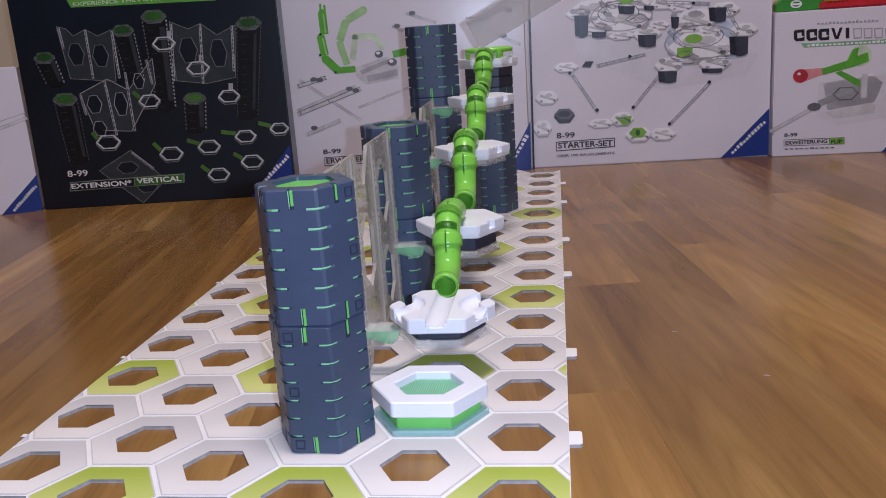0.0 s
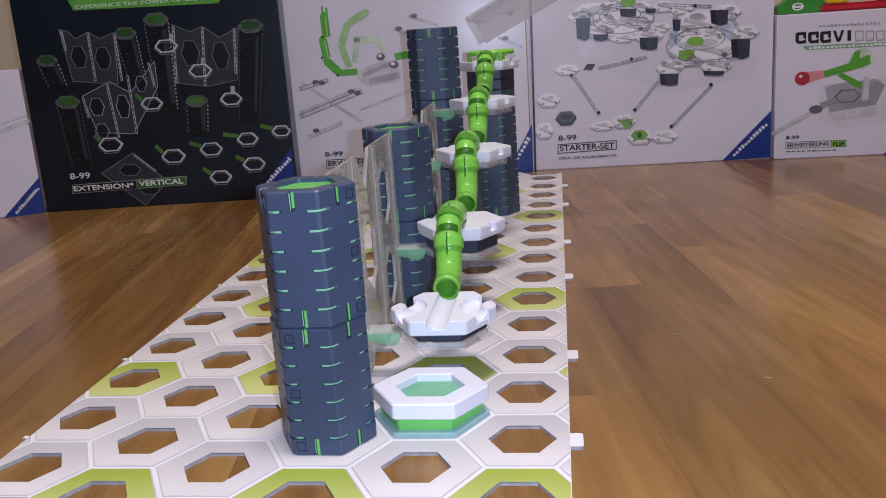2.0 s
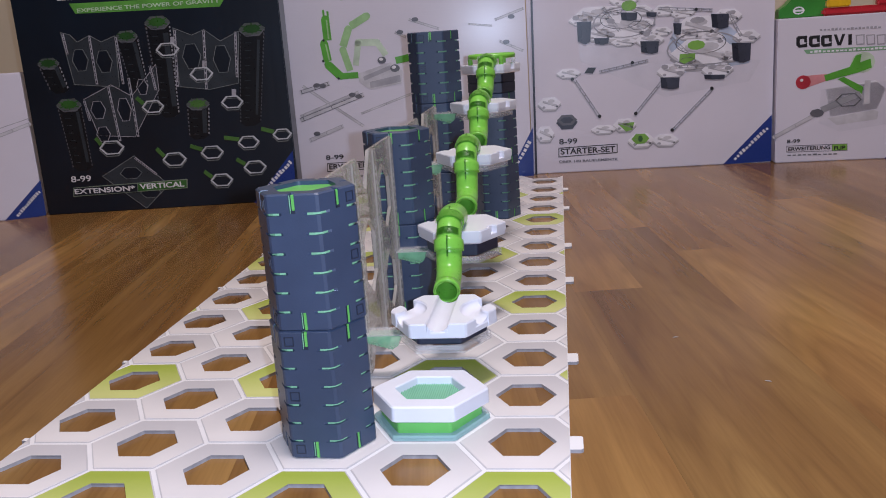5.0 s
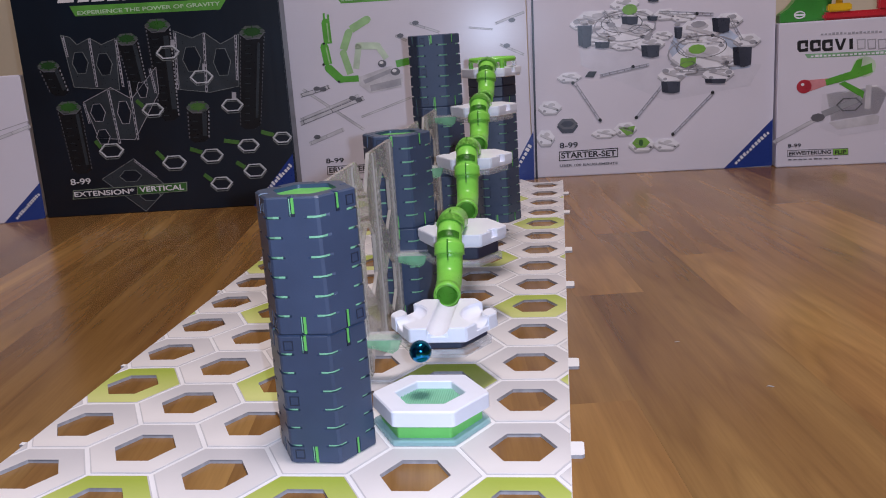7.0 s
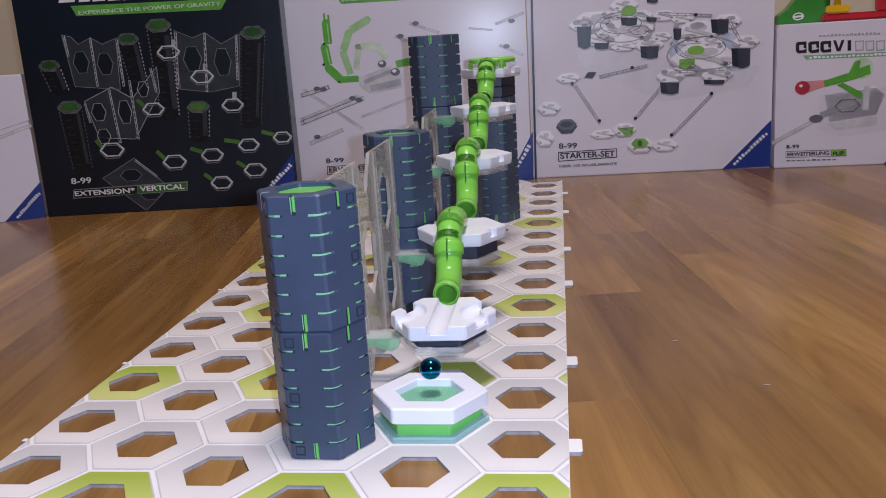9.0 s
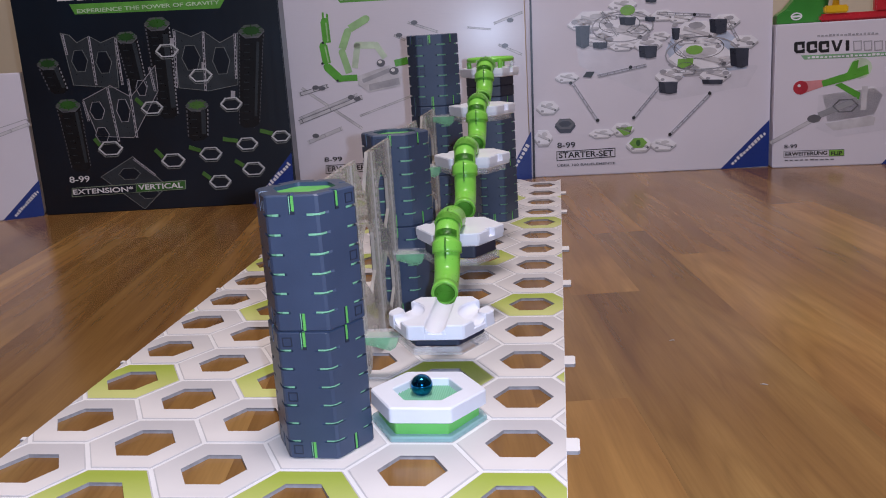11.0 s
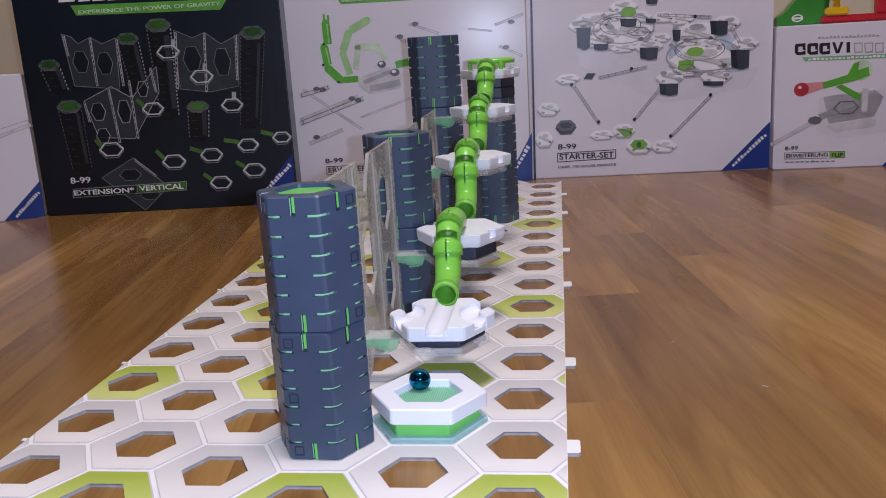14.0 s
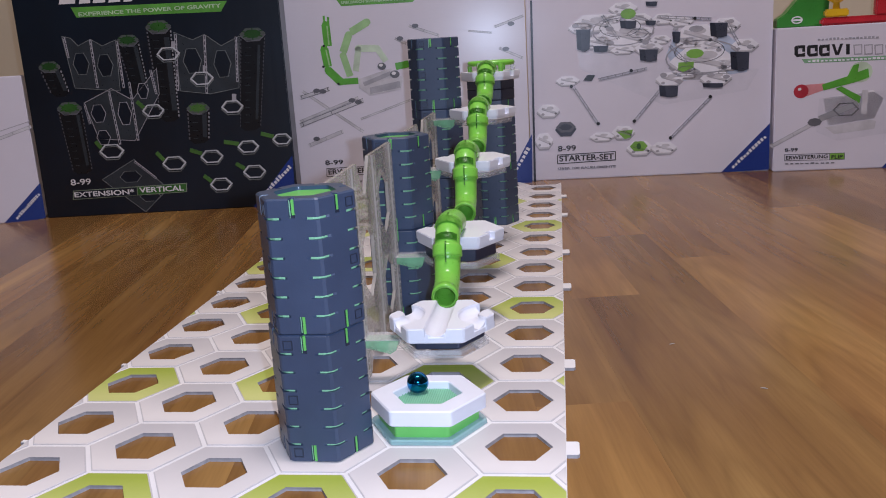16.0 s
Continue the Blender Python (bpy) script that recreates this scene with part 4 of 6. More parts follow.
strip(face, "print_panel_edge", PR_ASH, 3, (260.0, 243.2), (280.9, 226.7), 0.8)
strip(face, "print_panel_edge", PR_ASH, 3, (280.9, 226.7), (307.3, 238.0), 0.8)
strip(face, "print_panel_edge", PR_ASH, 3, (307.3, 238.0), (299.3, 168.7), 0.8)
strip(face, "print_panel_edge", PR_ASH, 3, (299.3, 168.7), (258.4, 162.8), 0.8)
strip(face, "print_panel_edge", PR_ASH, 3, (258.4, 162.8), (216.9, 169.3), 0.8)
strip(face, "print_panel_edge", PR_ASH, 3, (216.9, 169.3), (218.1, 248.4), 0.8)
hoop(face, "print_hole", PR_ASH, 4, 238.9, 208.9, 13.4, 19.4, 1.00)
disc(face, "print_gap", BLACK_CARTON, 3, 238.9, 208.9, 12.4, 18.1, 6)
hoop(face, "print_hole", PR_ASH, 4, 280.1, 202.5, 12.5, 21.1, 1.00)
disc(face, "print_gap", BLACK_CARTON, 3, 280.1, 202.5, 11.6, 19.6, 6)
strip(face, "print_strip", PR_GREY, 4, (220.2, 245.5), (213.5, 169.4), 3.2)
bars(face, BLACK_CARTON, 5, (220.2, 245.5), (213.5, 169.4), 1.6, 11)
strip(face, "print_strip", PR_GREY, 4, (259.8, 242.0), (253.4, 163.0), 3.2)
bars(face, BLACK_CARTON, 5, (259.8, 242.0), (253.4, 163.0), 1.6, 11)
strip(face, "print_strip", PR_GREY, 4, (303.0, 237.4), (298.1, 176.9), 3.2)
bars(face, BLACK_CARTON, 5, (303.0, 237.4), (298.1, 176.9), 1.6, 11)
hoop(face, "print_ring", PR_WHITE2, 6, 206.8, 220.5, 16.7, 10.0, 2.60)
hoop(face, "print_ring_side", PR_ASH, 5, 206.4, 217.7, 16.7, 10.0, 1.60)
strip(face, "print_clip", PR_GREY, 5, (216.1, 236.5), (214.7, 226.5), 6.0)
hoop(face, "print_ring", PR_WHITE2, 6, 249.3, 184.7, 16.8, 10.1, 2.60)
hoop(face, "print_ring_side", PR_ASH, 5, 249.0, 181.8, 16.8, 10.1, 1.60)
strip(face, "print_clip", PR_GREY, 5, (255.7, 201.9), (254.4, 191.7), 6.0)
hoop(face, "print_ring", PR_WHITE2, 6, 287.1, 143.7, 16.0, 9.7, 2.60)
hoop(face, "print_ring_side", PR_ASH, 5, 286.8, 140.8, 16.0, 9.8, 1.60)
strip(face, "print_clip", PR_GREY, 5, (291.6, 160.9), (290.4, 150.6), 6.0)
hoop(face, "print_ring", PR_WHITE2, 6, 175.2, 144.6, 16.1, 9.8, 2.60)
hoop(face, "print_ring_side", PR_ASH, 5, 174.8, 141.7, 16.1, 9.8, 1.60)
strip(face, "print_clip", PR_LEAF2, 5, (153.7, 158.3), (162.2, 149.2), 5.5)
hoop(face, "print_ring", PR_WHITE2, 6, 108.1, 91.4, 18.1, 11.1, 2.60)
hoop(face, "print_ring_side", PR_ASH, 5, 107.6, 88.4, 18.1, 11.1, 1.60)
strip(face, "print_clip", PR_LEAF2, 5, (86.9, 106.2), (93.6, 96.5), 5.5)
hoop(face, "print_ring", PR_WHITE2, 6, 195.1, 69.4, 17.6, 10.9, 2.60)
hoop(face, "print_ring_side", PR_ASH, 5, 194.7, 66.5, 17.6, 10.9, 1.60)
strip(face, "print_clip", PR_LEAF2, 5, (171.4, 85.7), (180.9, 74.4), 5.5)
hoop(face, "print_ring", PR_WHITE2, 6, 249.9, 75.9, 16.7, 10.3, 2.60)
hoop(face, "print_ring_side", PR_ASH, 5, 249.5, 72.9, 16.7, 10.3, 1.60)
strip(face, "print_clip", PR_LEAF2, 5, (219.8, 86.5), (236.4, 80.6), 5.5)
hoop(face, "print_ring", PR_WHITE2, 6, 303.2, 87.0, 15.7, 9.7, 2.60)
hoop(face, "print_ring_side", PR_ASH, 5, 302.9, 84.0, 15.8, 9.7, 1.60)
strip(face, "print_clip", PR_LEAF2, 5, (269.4, 95.2), (290.4, 91.4), 5.5)
hoop(face, "print_ring", PR_WHITE2, 6, 308.2, 51.2, 16.7, 10.4, 2.60)
hoop(face, "print_ring_side", PR_ASH, 5, 307.9, 48.2, 16.7, 10.4, 1.60)
strip(face, "print_clip", PR_LEAF2, 5, (282.9, 63.8), (294.6, 56.0), 5.5)
hoop(face, "print_ring", PR_WHITE2, 6, 258.5, 35.8, 16.4, 10.2, 2.60)
hoop(face, "print_ring_side", PR_ASH, 5, 258.1, 32.8, 16.4, 10.2, 1.60)
strip(face, "print_clip", PR_LEAF2, 5, (234.9, 49.2), (245.2, 40.5), 5.5)
hoop(face, "print_ring", PR_WHITE2, 6, 351.9, 94.9, 14.0, 8.6, 2.60)
hoop(face, "print_ring_side", PR_ASH, 5, 351.6, 91.9, 14.0, 8.6, 1.60)
strip(face, "print_clip", PR_LEAF2, 5, (323.0, 104.1), (340.5, 98.8), 5.5)
shape(face, "print_panel", PR_SMOKE2, 2, [(88.1, 51.5), (137.7, 77.7), (181.6, 33.4), (144.4, 1.7)])
strip(face, "print_panel_edge", PR_ASH, 3, (88.1, 51.5), (137.7, 77.7), 0.8)
strip(face, "print_panel_edge", PR_ASH, 3, (137.7, 77.7), (181.6, 33.4), 0.8)
strip(face, "print_panel_edge", PR_ASH, 3, (181.6, 33.4), (144.4, 1.7), 0.8)
strip(face, "print_panel_edge", PR_ASH, 3, (144.4, 1.7), (88.1, 51.5), 0.8)
hoop(face, "print_hole", PR_ASH, 4, 129.9, 53.6, 16.4, 9.5, 1.00)
disc(face, "print_gap", BLACK_CARTON, 3, 129.9, 53.6, 15.3, 8.8, 6)
hoop(face, "print_hole", PR_ASH, 4, 154.1, 24.0, 15.6, 8.7, 1.00)
disc(face, "print_gap", BLACK_CARTON, 3, 154.1, 24.0, 14.5, 8.1, 6)
strip(face, "print_strip", PR_GREY, 4, (138.6, 74.7), (166.3, 49.4), 3.2)
bars(face, BLACK_CARTON, 5, (138.6, 74.7), (166.3, 49.4), 1.6, 11)
words(face, "8-99", PR_WHITE, 3, 42.0, 45.6, 29.1, 8.6, 0.012)
shape(face, "print_label", PR_FRAME, 6, [(43.4, 37.8), (209.5, 40.2), (207.8, 27.2), (41.3, 24.8)])
shape(face, "print_label_black", BLACK_CARTON, 7, [(44.6, 36.9), (136.8, 38.0), (135.2, 26.8), (42.8, 26.0)])
shape(face, "print_label_green", PR_DKGREEN, 7, [(137.7, 38.0), (208.0, 39.0), (206.6, 28.2), (136.1, 27.1)])
words(face, "EXTENSION*", PR_WHITE, 8, 44.8, 28.4, 87.2, 7.4)
words(face, "VERTICAL", PR_WHITE, 8, 139.9, 29.8, 64.0, 7.4)
shape(face, "corner_print", BLUE_PRINT, 6, [(299.4, -1.3), (364.0, 70.9), (362.5, -0.3)])
bars(face, PR_WHITE, 7, (319.0, 19.5), (360.9, 56.9), 6.0, 11)
face = box_tube
shape(face, "print_band", PR_GREEN, 1, [(86.5, 282.2), (206.5, 280.9), (196.8, 271.7), (93.0, 272.3)])
words(face, "SPIELERISCH SCHWERKRAFT ERLEBEN", PR_MINT, 3, 93.3, 275.3, 105.5, 3.5)
strip(face, "print_arm", PR_FERN, 2, (67.9, 247.9), (68.8, 217.4), 12.0)
disc(face, "print_joint", PR_FERN, 3, 67.9, 247.9, 5.2, 5.0, 10)
strip(face, "print_arm", PR_FERN, 2, (62.9, 214.2), (66.2, 187.9), 12.0)
disc(face, "print_joint", PR_FERN, 3, 62.9, 214.2, 5.2, 5.0, 10)
strip(face, "print_arm", PR_FERN, 2, (65.7, 183.2), (82.9, 165.0), 12.0)
disc(face, "print_joint", PR_FERN, 3, 65.7, 183.2, 5.2, 5.1, 10)
strip(face, "print_arm", PR_FERN, 2, (82.9, 165.0), (109.2, 165.0), 9.0)
disc(face, "print_joint", PR_FERN, 3, 82.9, 165.0, 5.2, 5.1, 10)
disc(face, "print_pin", PR_INK, 5, 62.9, 217.8, 1.9, 1.8, 8)
disc(face, "print_pin", PR_INK, 5, 59.4, 188.3, 1.9, 1.8, 8)
disc(face, "print_pin", PR_INK, 5, 79.7, 162.2, 1.9, 1.8, 8)
strip(face, "print_shine_line", PR_SAGE, 4, (69.9, 246.0), (70.5, 219.1), 2.0)
strip(face, "print_shine_line", PR_SAGE, 4, (65.4, 212.2), (68.5, 189.2), 2.0)
strip(face, "print_prong", PR_FERN, 1, (66.4, 260.5), (66.4, 248.0), 3.0)
strip(face, "print_prong", PR_FERN, 1, (72.5, 258.3), (72.3, 247.7), 3.0)
strip(face, "print_arm", PR_SAGE, 2, (128.9, 247.9), (103.8, 235.1), 11.0)
disc(face, "print_joint", PR_SAGE, 3, 128.9, 247.9, 5.1, 5.0, 10)
strip(face, "print_arm", PR_SAGE, 2, (100.6, 231.7), (90.3, 207.2), 11.0)
disc(face, "print_joint", PR_SAGE, 3, 100.6, 231.7, 5.2, 5.0, 10)
strip(face, "print_arm", PR_SAGE, 2, (89.9, 202.5), (97.8, 172.2), 10.0)
disc(face, "print_joint", PR_SAGE, 3, 89.9, 202.5, 5.2, 5.0, 10)
strip(face, "print_arm", PR_PALE, 2, (113.0, 211.3), (138.9, 209.8), 10.0)
disc(face, "print_joint", PR_PALE, 3, 113.0, 211.3, 5.2, 5.0, 10)
strip(face, "print_arm", PR_PALE, 2, (140.7, 209.6), (152.3, 190.9), 9.0)
disc(face, "print_joint", PR_PALE, 3, 140.7, 209.6, 5.2, 5.0, 10)
strip(face, "print_arm", PR_PALE, 2, (112.8, 209.5), (106.6, 179.0), 9.0)
disc(face, "print_joint", PR_PALE, 3, 112.8, 209.5, 5.2, 5.0, 10)
shape(face, "print_launcher", PR_SILVER, 3, [(109.4, 167.2), (158.2, 180.4), (175.1, 166.0), (171.7, 149.0), (124.3, 142.8), (109.5, 155.0)])
shape(face, "print_launcher_front", PR_GREY, 4, [(125.2, 154.1), (170.7, 161.5), (171.1, 151.6), (125.6, 144.9)])
shape(face, "print_launcher_slot", PR_GREY, 4, [(115.7, 162.0), (156.8, 176.1), (162.1, 171.5), (117.9, 156.4)])
disc(face, "print_ball", PR_GREY3, 5, 145.5, 184.1, 6.3, 5.1, 14)
disc(face, "print_ball", PR_GREY3, 5, 163.9, 171.4, 7.1, 5.5, 14)
disc(face, "print_shine", PR_WHITE, 6, 144.5, 185.6, 3.0, 2.2, 10)
disc(face, "print_shine", PR_WHITE, 6, 162.5, 172.9, 3.3, 2.5, 10)
strip(face, "print_arm", PR_FERN, 3, (165.8, 182.2), (185.4, 185.4), 10.0)
rail(face, PR_GREY3, 2, (20.7, 145.2), (65.1, 155.7), 5.0)
rail(face, PR_GREY3, 2, (16.6, 104.4), (114.4, 136.3), 5.5)
rail(face, PR_GREY, 2, (17.2, 110.0), (107.2, 140.4), 3.5)
rail(face, PR_GREY, 1, (25.3, 154.2), (110.6, 89.8), 3.5)
rail(face, PR_GREY, 1, (108.4, 108.7), (185.6, 133.1), 2.5)
rail(face, PR_GREY, 2, (27.0, 73.5), (80.4, 92.2), 5.0)
rail(face, PR_GREY, 1, (189.0, 239.0), (232.1, 222.9), 3.0)
rail(face, PR_GREY, 1, (167.6, 222.4), (183.7, 214.3), 3.0)
rail(face, PR_GREY, 1, (313.0, 229.9), (355.3, 243.2), 3.0)
rail(face, PR_GREY, 1, (318.2, 200.0), (352.0, 183.7), 3.0)
rail(face, PR_GREY, 1, (274.5, 226.8), (309.0, 222.0), 2.0)
disc(face, "print_hook", PR_GREY3, 4, 46.1, 154.2, 5.3, 3.3, 8)
disc(face, "print_hook", PR_GREY3, 4, 55.4, 152.6, 5.3, 3.3, 8)
disc(face, "print_hook", PR_GREY3, 4, 97.5, 137.2, 5.3, 3.3, 8)
disc(face, "print_hook", PR_GREY3, 4, 106.7, 134.1, 5.3, 3.3, 8)
disc(face, "print_hook", PR_GREY3, 4, 39.5, 83.1, 5.3, 3.4, 8)
disc(face, "print_hook", PR_GREY3, 4, 198.2, 238.4, 5.1, 3.2, 8)
disc(face, "print_hook", PR_GREY3, 4, 175.0, 222.0, 5.1, 3.2, 8)
disc(face, "print_hook", PR_GREY3, 4, 336.8, 233.1, 5.1, 3.2, 8)
disc(face, "print_hook", PR_GREY3, 4, 328.0, 198.0, 5.1, 3.2, 8)
words(face, "8-99", PR_INK, 3, 49.2, 43.0, 26.9, 6.9, 0.012)
shape(face, "print_label", PR_INK, 2, [(50.3, 38.2), (144.7, 37.9), (143.8, 24.9), (49.1, 24.8)])
shape(face, "print_label_face", WHITE_CARTON, 3, [(51.3, 37.0), (143.5, 36.8), (142.7, 26.1), (50.3, 25.9)])
words(face, "ERWEITERUNG", PR_INK, 4, 52.9, 28.4, 85.4, 7.7)
bars(face, PR_GREY3, 3, (54.4, 15.6), (135.4, 16.1), 3.0, 8)
shape(face, "corner_print", BLUE_PRINT, 1, [(315.7, -6.8), (361.3, 72.5), (359.5, -2.5)])
bars(face, PR_WHITE, 2, (327.8, 9.9), (356.9, 53.9), 6.0, 8)
# The white strip paints the glint of the shiny wrap along this edge.
strip(face, "print_and_glint_edge", PR_WHITE, 2, (3.0, 300.0), (3.0, 1.0), 2.2)
strip(face, "print_and_glint_edge", PR_NAVY, 2, (8.0, 300.0), (8.0, 1.0), 1.4)
strip(face, "print_and_glint_edge", PR_NAVY, 1, (366.9, 263.5), (363.4, 0.4), 3.0)
face = box_start
shape(face, "print_shade", PR_LIGHT2, 1, [(72.1, 197.0), (196.1, 168.6), (331.4, 148.4), (315.3, 119.4), (196.2, 104.1), (75.7, 162.5)])
shape(face, "print_glass", PR_ICE, 2, [(213.0, 205.6), (284.3, 201.4), (314.0, 174.6), (314.7, 145.0), (221.8, 137.3), (200.4, 176.9)])
shape(face, "print_block", PR_NAVY, 9, [(71.7, 219.2), (92.3, 218.0), (90.5, 190.1), (83.5, 186.7), (72.4, 191.2)])
shape(face, "print_block_side", PR_SLATE, 10, [(77.9, 218.8), (92.3, 218.0), (90.5, 190.1), (79.3, 187.0)])
shape(face, "print_block", PR_NAVY, 9, [(134.3, 227.9), (158.1, 226.4), (156.7, 216.2), (148.5, 215.3), (135.5, 217.5)])
shape(face, "print_block_side", PR_SLATE, 10, [(141.4, 227.4), (158.1, 226.4), (156.7, 216.2), (143.7, 215.6)])
shape(face, "print_block", PR_NAVY, 9, [(161.6, 185.9), (188.0, 184.3), (186.7, 168.7), (177.4, 167.1), (162.8, 170.1)])
shape(face, "print_block_side", PR_SLATE, 10, [(169.6, 185.4), (188.0, 184.3), (186.7, 168.7), (172.1, 167.4)])
shape(face, "print_block", PR_NAVY, 9, [(261.1, 217.3), (286.1, 215.9), (285.2, 197.6), (276.5, 195.6), (262.6, 198.9)])
shape(face, "print_block_side", PR_SLATE, 10, [(268.6, 216.9), (286.1, 215.9), (285.2, 197.6), (271.4, 195.9)])
shape(face, "print_block", PR_NAVY, 9, [(290.2, 175.1), (317.0, 173.6), (316.3, 149.2), (306.9, 146.3), (291.9, 150.5)])
shape(face, "print_block_side", PR_SLATE, 10, [(298.3, 174.7), (317.0, 173.6), (316.3, 149.2), (301.5, 146.6)])
shape(face, "print_block", PR_NAVY, 9, [(189.7, 132.6), (217.1, 131.1), (215.9, 116.0), (206.2, 114.4), (191.0, 117.3)])
shape(face, "print_block_side", PR_SLATE, 10, [(197.9, 132.2), (217.1, 131.1), (215.9, 116.0), (200.7, 114.7)])
shape(face, "print_block", PR_NAVY, 9, [(95.8, 194.7), (117.2, 193.5), (115.8, 185.4), (108.5, 184.6), (96.9, 186.4)])
shape(face, "print_block_side", PR_SLATE, 10, [(102.2, 194.4), (117.2, 193.5), (115.8, 185.4), (104.2, 184.9)])
shape(face, "print_block", PR_NAVY, 9, [(208.3, 208.0), (220.1, 207.3), (218.9, 192.6), (215.5, 190.8), (209.6, 193.1)])
shape(face, "print_block_side", PR_SLATE, 10, [(211.9, 207.8), (220.1, 207.3), (218.9, 192.6), (213.1, 190.9)])
shape(face, "print_block", PR_NAVY, 9, [(170.9, 252.2), (187.7, 251.2), (186.4, 245.5), (180.9, 245.0), (172.1, 246.3)])
shape(face, "print_block_side", PR_SLATE, 10, [(175.9, 251.9), (187.7, 251.2), (186.4, 245.5), (177.6, 245.2)])
shape(face, "print_block", PR_NAVY, 9, [(170.3, 225.7), (185.5, 224.8), (184.3, 219.0), (179.4, 218.5), (171.6, 219.8)])
shape(face, "print_block_side", PR_SLATE, 10, [(174.9, 225.4), (185.5, 224.8), (184.3, 219.0), (176.4, 218.7)])
shape(face, "print_block", PR_NAVY, 9, [(251.6, 132.7), (281.3, 131.1), (280.1, 125.1), (269.5, 124.9), (252.9, 126.6)])
shape(face, "print_block_side", PR_SLATE, 10, [(260.5, 132.2), (281.3, 131.1), (280.1, 125.1), (263.6, 125.2)])
disc(face, "print_tile_side", PR_GREY, 3, 79.0, 218.8, 19.3, 7.6, 6)
disc(face, "print_tile_edge", PR_SILVER, 4, 79.1, 220.4, 19.3, 7.6, 6)
disc(face, "print_tile", PR_LIGHT, 5, 79.1, 221.9, 18.7, 7.6, 6)
strip(face, "print_groove", PR_SILVER, 6, (68.5, 224.5), (90.6, 218.6), 2.9)
strip(face, "print_groove_shade", PR_GREY, 7, (69.5, 223.4), (89.6, 217.9), 0.7)
disc(face, "print_notch", PR_GREY, 6, 70.3, 217.8, 2.7, 1.5, 8)
disc(face, "print_notch", PR_GREY3, 6, 91.0, 217.8, 1.9, 1.2, 8)
disc(face, "print_cup", PR_SILVER, 6, 82.1, 224.4, 5.8, 2.1, 10)
disc(face, "print_tile_side", PR_GREY, 3, 119.9, 229.3, 17.0, 6.7, 6)
disc(face, "print_tile_edge", PR_SILVER, 4, 119.9, 230.7, 17.0, 6.7, 6)
disc(face, "print_tile", PR_LIGHT, 5, 119.9, 232.1, 16.5, 6.7, 6)
strip(face, "print_groove", PR_SILVER, 6, (110.6, 234.3), (130.1, 229.1), 2.6)
strip(face, "print_groove_shade", PR_GREY, 7, (111.4, 233.4), (129.2, 228.5), 0.7)
disc(face, "print_notch", PR_GREY, 6, 112.2, 228.4, 2.4, 1.3, 8)
disc(face, "print_notch", PR_GREY3, 6, 130.4, 228.4, 1.7, 1.1, 8)
disc(face, "print_cup", PR_SILVER, 6, 122.5, 234.3, 5.1, 1.9, 10)
disc(face, "print_tile_side", PR_GREY, 3, 160.2, 226.5, 20.3, 7.5, 6)
disc(face, "print_tile_edge", PR_SILVER, 4, 160.2, 228.2, 20.3, 7.5, 6)
disc(face, "print_tile", PR_LIGHT, 5, 160.2, 229.7, 19.7, 7.5, 6)
strip(face, "print_groove", PR_SILVER, 6, (149.0, 232.2), (172.4, 226.3), 2.9)
strip(face, "print_groove_shade", PR_GREY, 7, (150.1, 231.2), (171.4, 225.6), 0.7)
disc(face, "print_notch", PR_GREY, 6, 151.0, 225.5, 2.8, 1.5, 8)
disc(face, "print_notch", PR_GREY3, 6, 172.8, 225.5, 2.0, 1.2, 8)
disc(face, "print_cup", PR_SILVER, 6, 163.3, 232.1, 6.1, 2.1, 10)
disc(face, "print_tile_side", PR_GREY, 3, 166.4, 207.6, 17.0, 6.7, 6)
disc(face, "print_tile_edge", PR_SILVER, 4, 166.5, 209.1, 17.0, 6.7, 6)
disc(face, "print_tile", PR_LIGHT, 5, 166.5, 210.5, 16.4, 6.7, 6)
strip(face, "print_groove", PR_SILVER, 6, (157.1, 212.7), (176.6, 207.5), 2.6)
strip(face, "print_groove_shade", PR_GREY, 7, (158.0, 211.8), (175.8, 206.9), 0.7)
disc(face, "print_notch", PR_GREY, 6, 158.8, 206.7, 2.4, 1.3, 8)
disc(face, "print_notch", PR_GREY3, 6, 177.0, 206.8, 1.7, 1.1, 8)
disc(face, "print_cup", PR_SILVER, 6, 169.0, 212.7, 5.1, 1.9, 10)
disc(face, "print_tile_side", PR_GREY, 3, 221.3, 219.0, 17.6, 6.7, 6)
disc(face, "print_tile_edge", PR_SILVER, 4, 221.3, 220.5, 17.6, 6.7, 6)
disc(face, "print_tile", PR_LIGHT, 5, 221.3, 221.8, 17.1, 6.7, 6)
strip(face, "print_groove", PR_SILVER, 6, (211.6, 224.1), (231.9, 218.8), 2.6)
strip(face, "print_groove_shade", PR_GREY, 7, (212.5, 223.1), (231.0, 218.2), 0.7)
disc(face, "print_notch", PR_GREY, 6, 213.4, 218.2, 2.5, 1.3, 8)
disc(face, "print_notch", PR_GREY3, 6, 232.3, 218.2, 1.8, 1.1, 8)
disc(face, "print_cup", PR_SILVER, 6, 224.0, 224.0, 5.3, 1.9, 10)
disc(face, "print_tile_side", PR_GREY, 3, 228.1, 146.6, 21.2, 7.7, 6)
disc(face, "print_tile_edge", PR_SILVER, 4, 228.1, 148.3, 21.2, 7.7, 6)
disc(face, "print_tile", PR_LIGHT, 5, 228.1, 149.8, 20.6, 7.7, 6)
strip(face, "print_groove", PR_SILVER, 6, (216.4, 152.4), (240.8, 146.4), 2.9)
strip(face, "print_groove_shade", PR_GREY, 7, (217.4, 151.3), (239.8, 145.7), 0.7)
disc(face, "print_notch", PR_GREY, 6, 218.5, 145.6, 3.0, 1.5, 8)
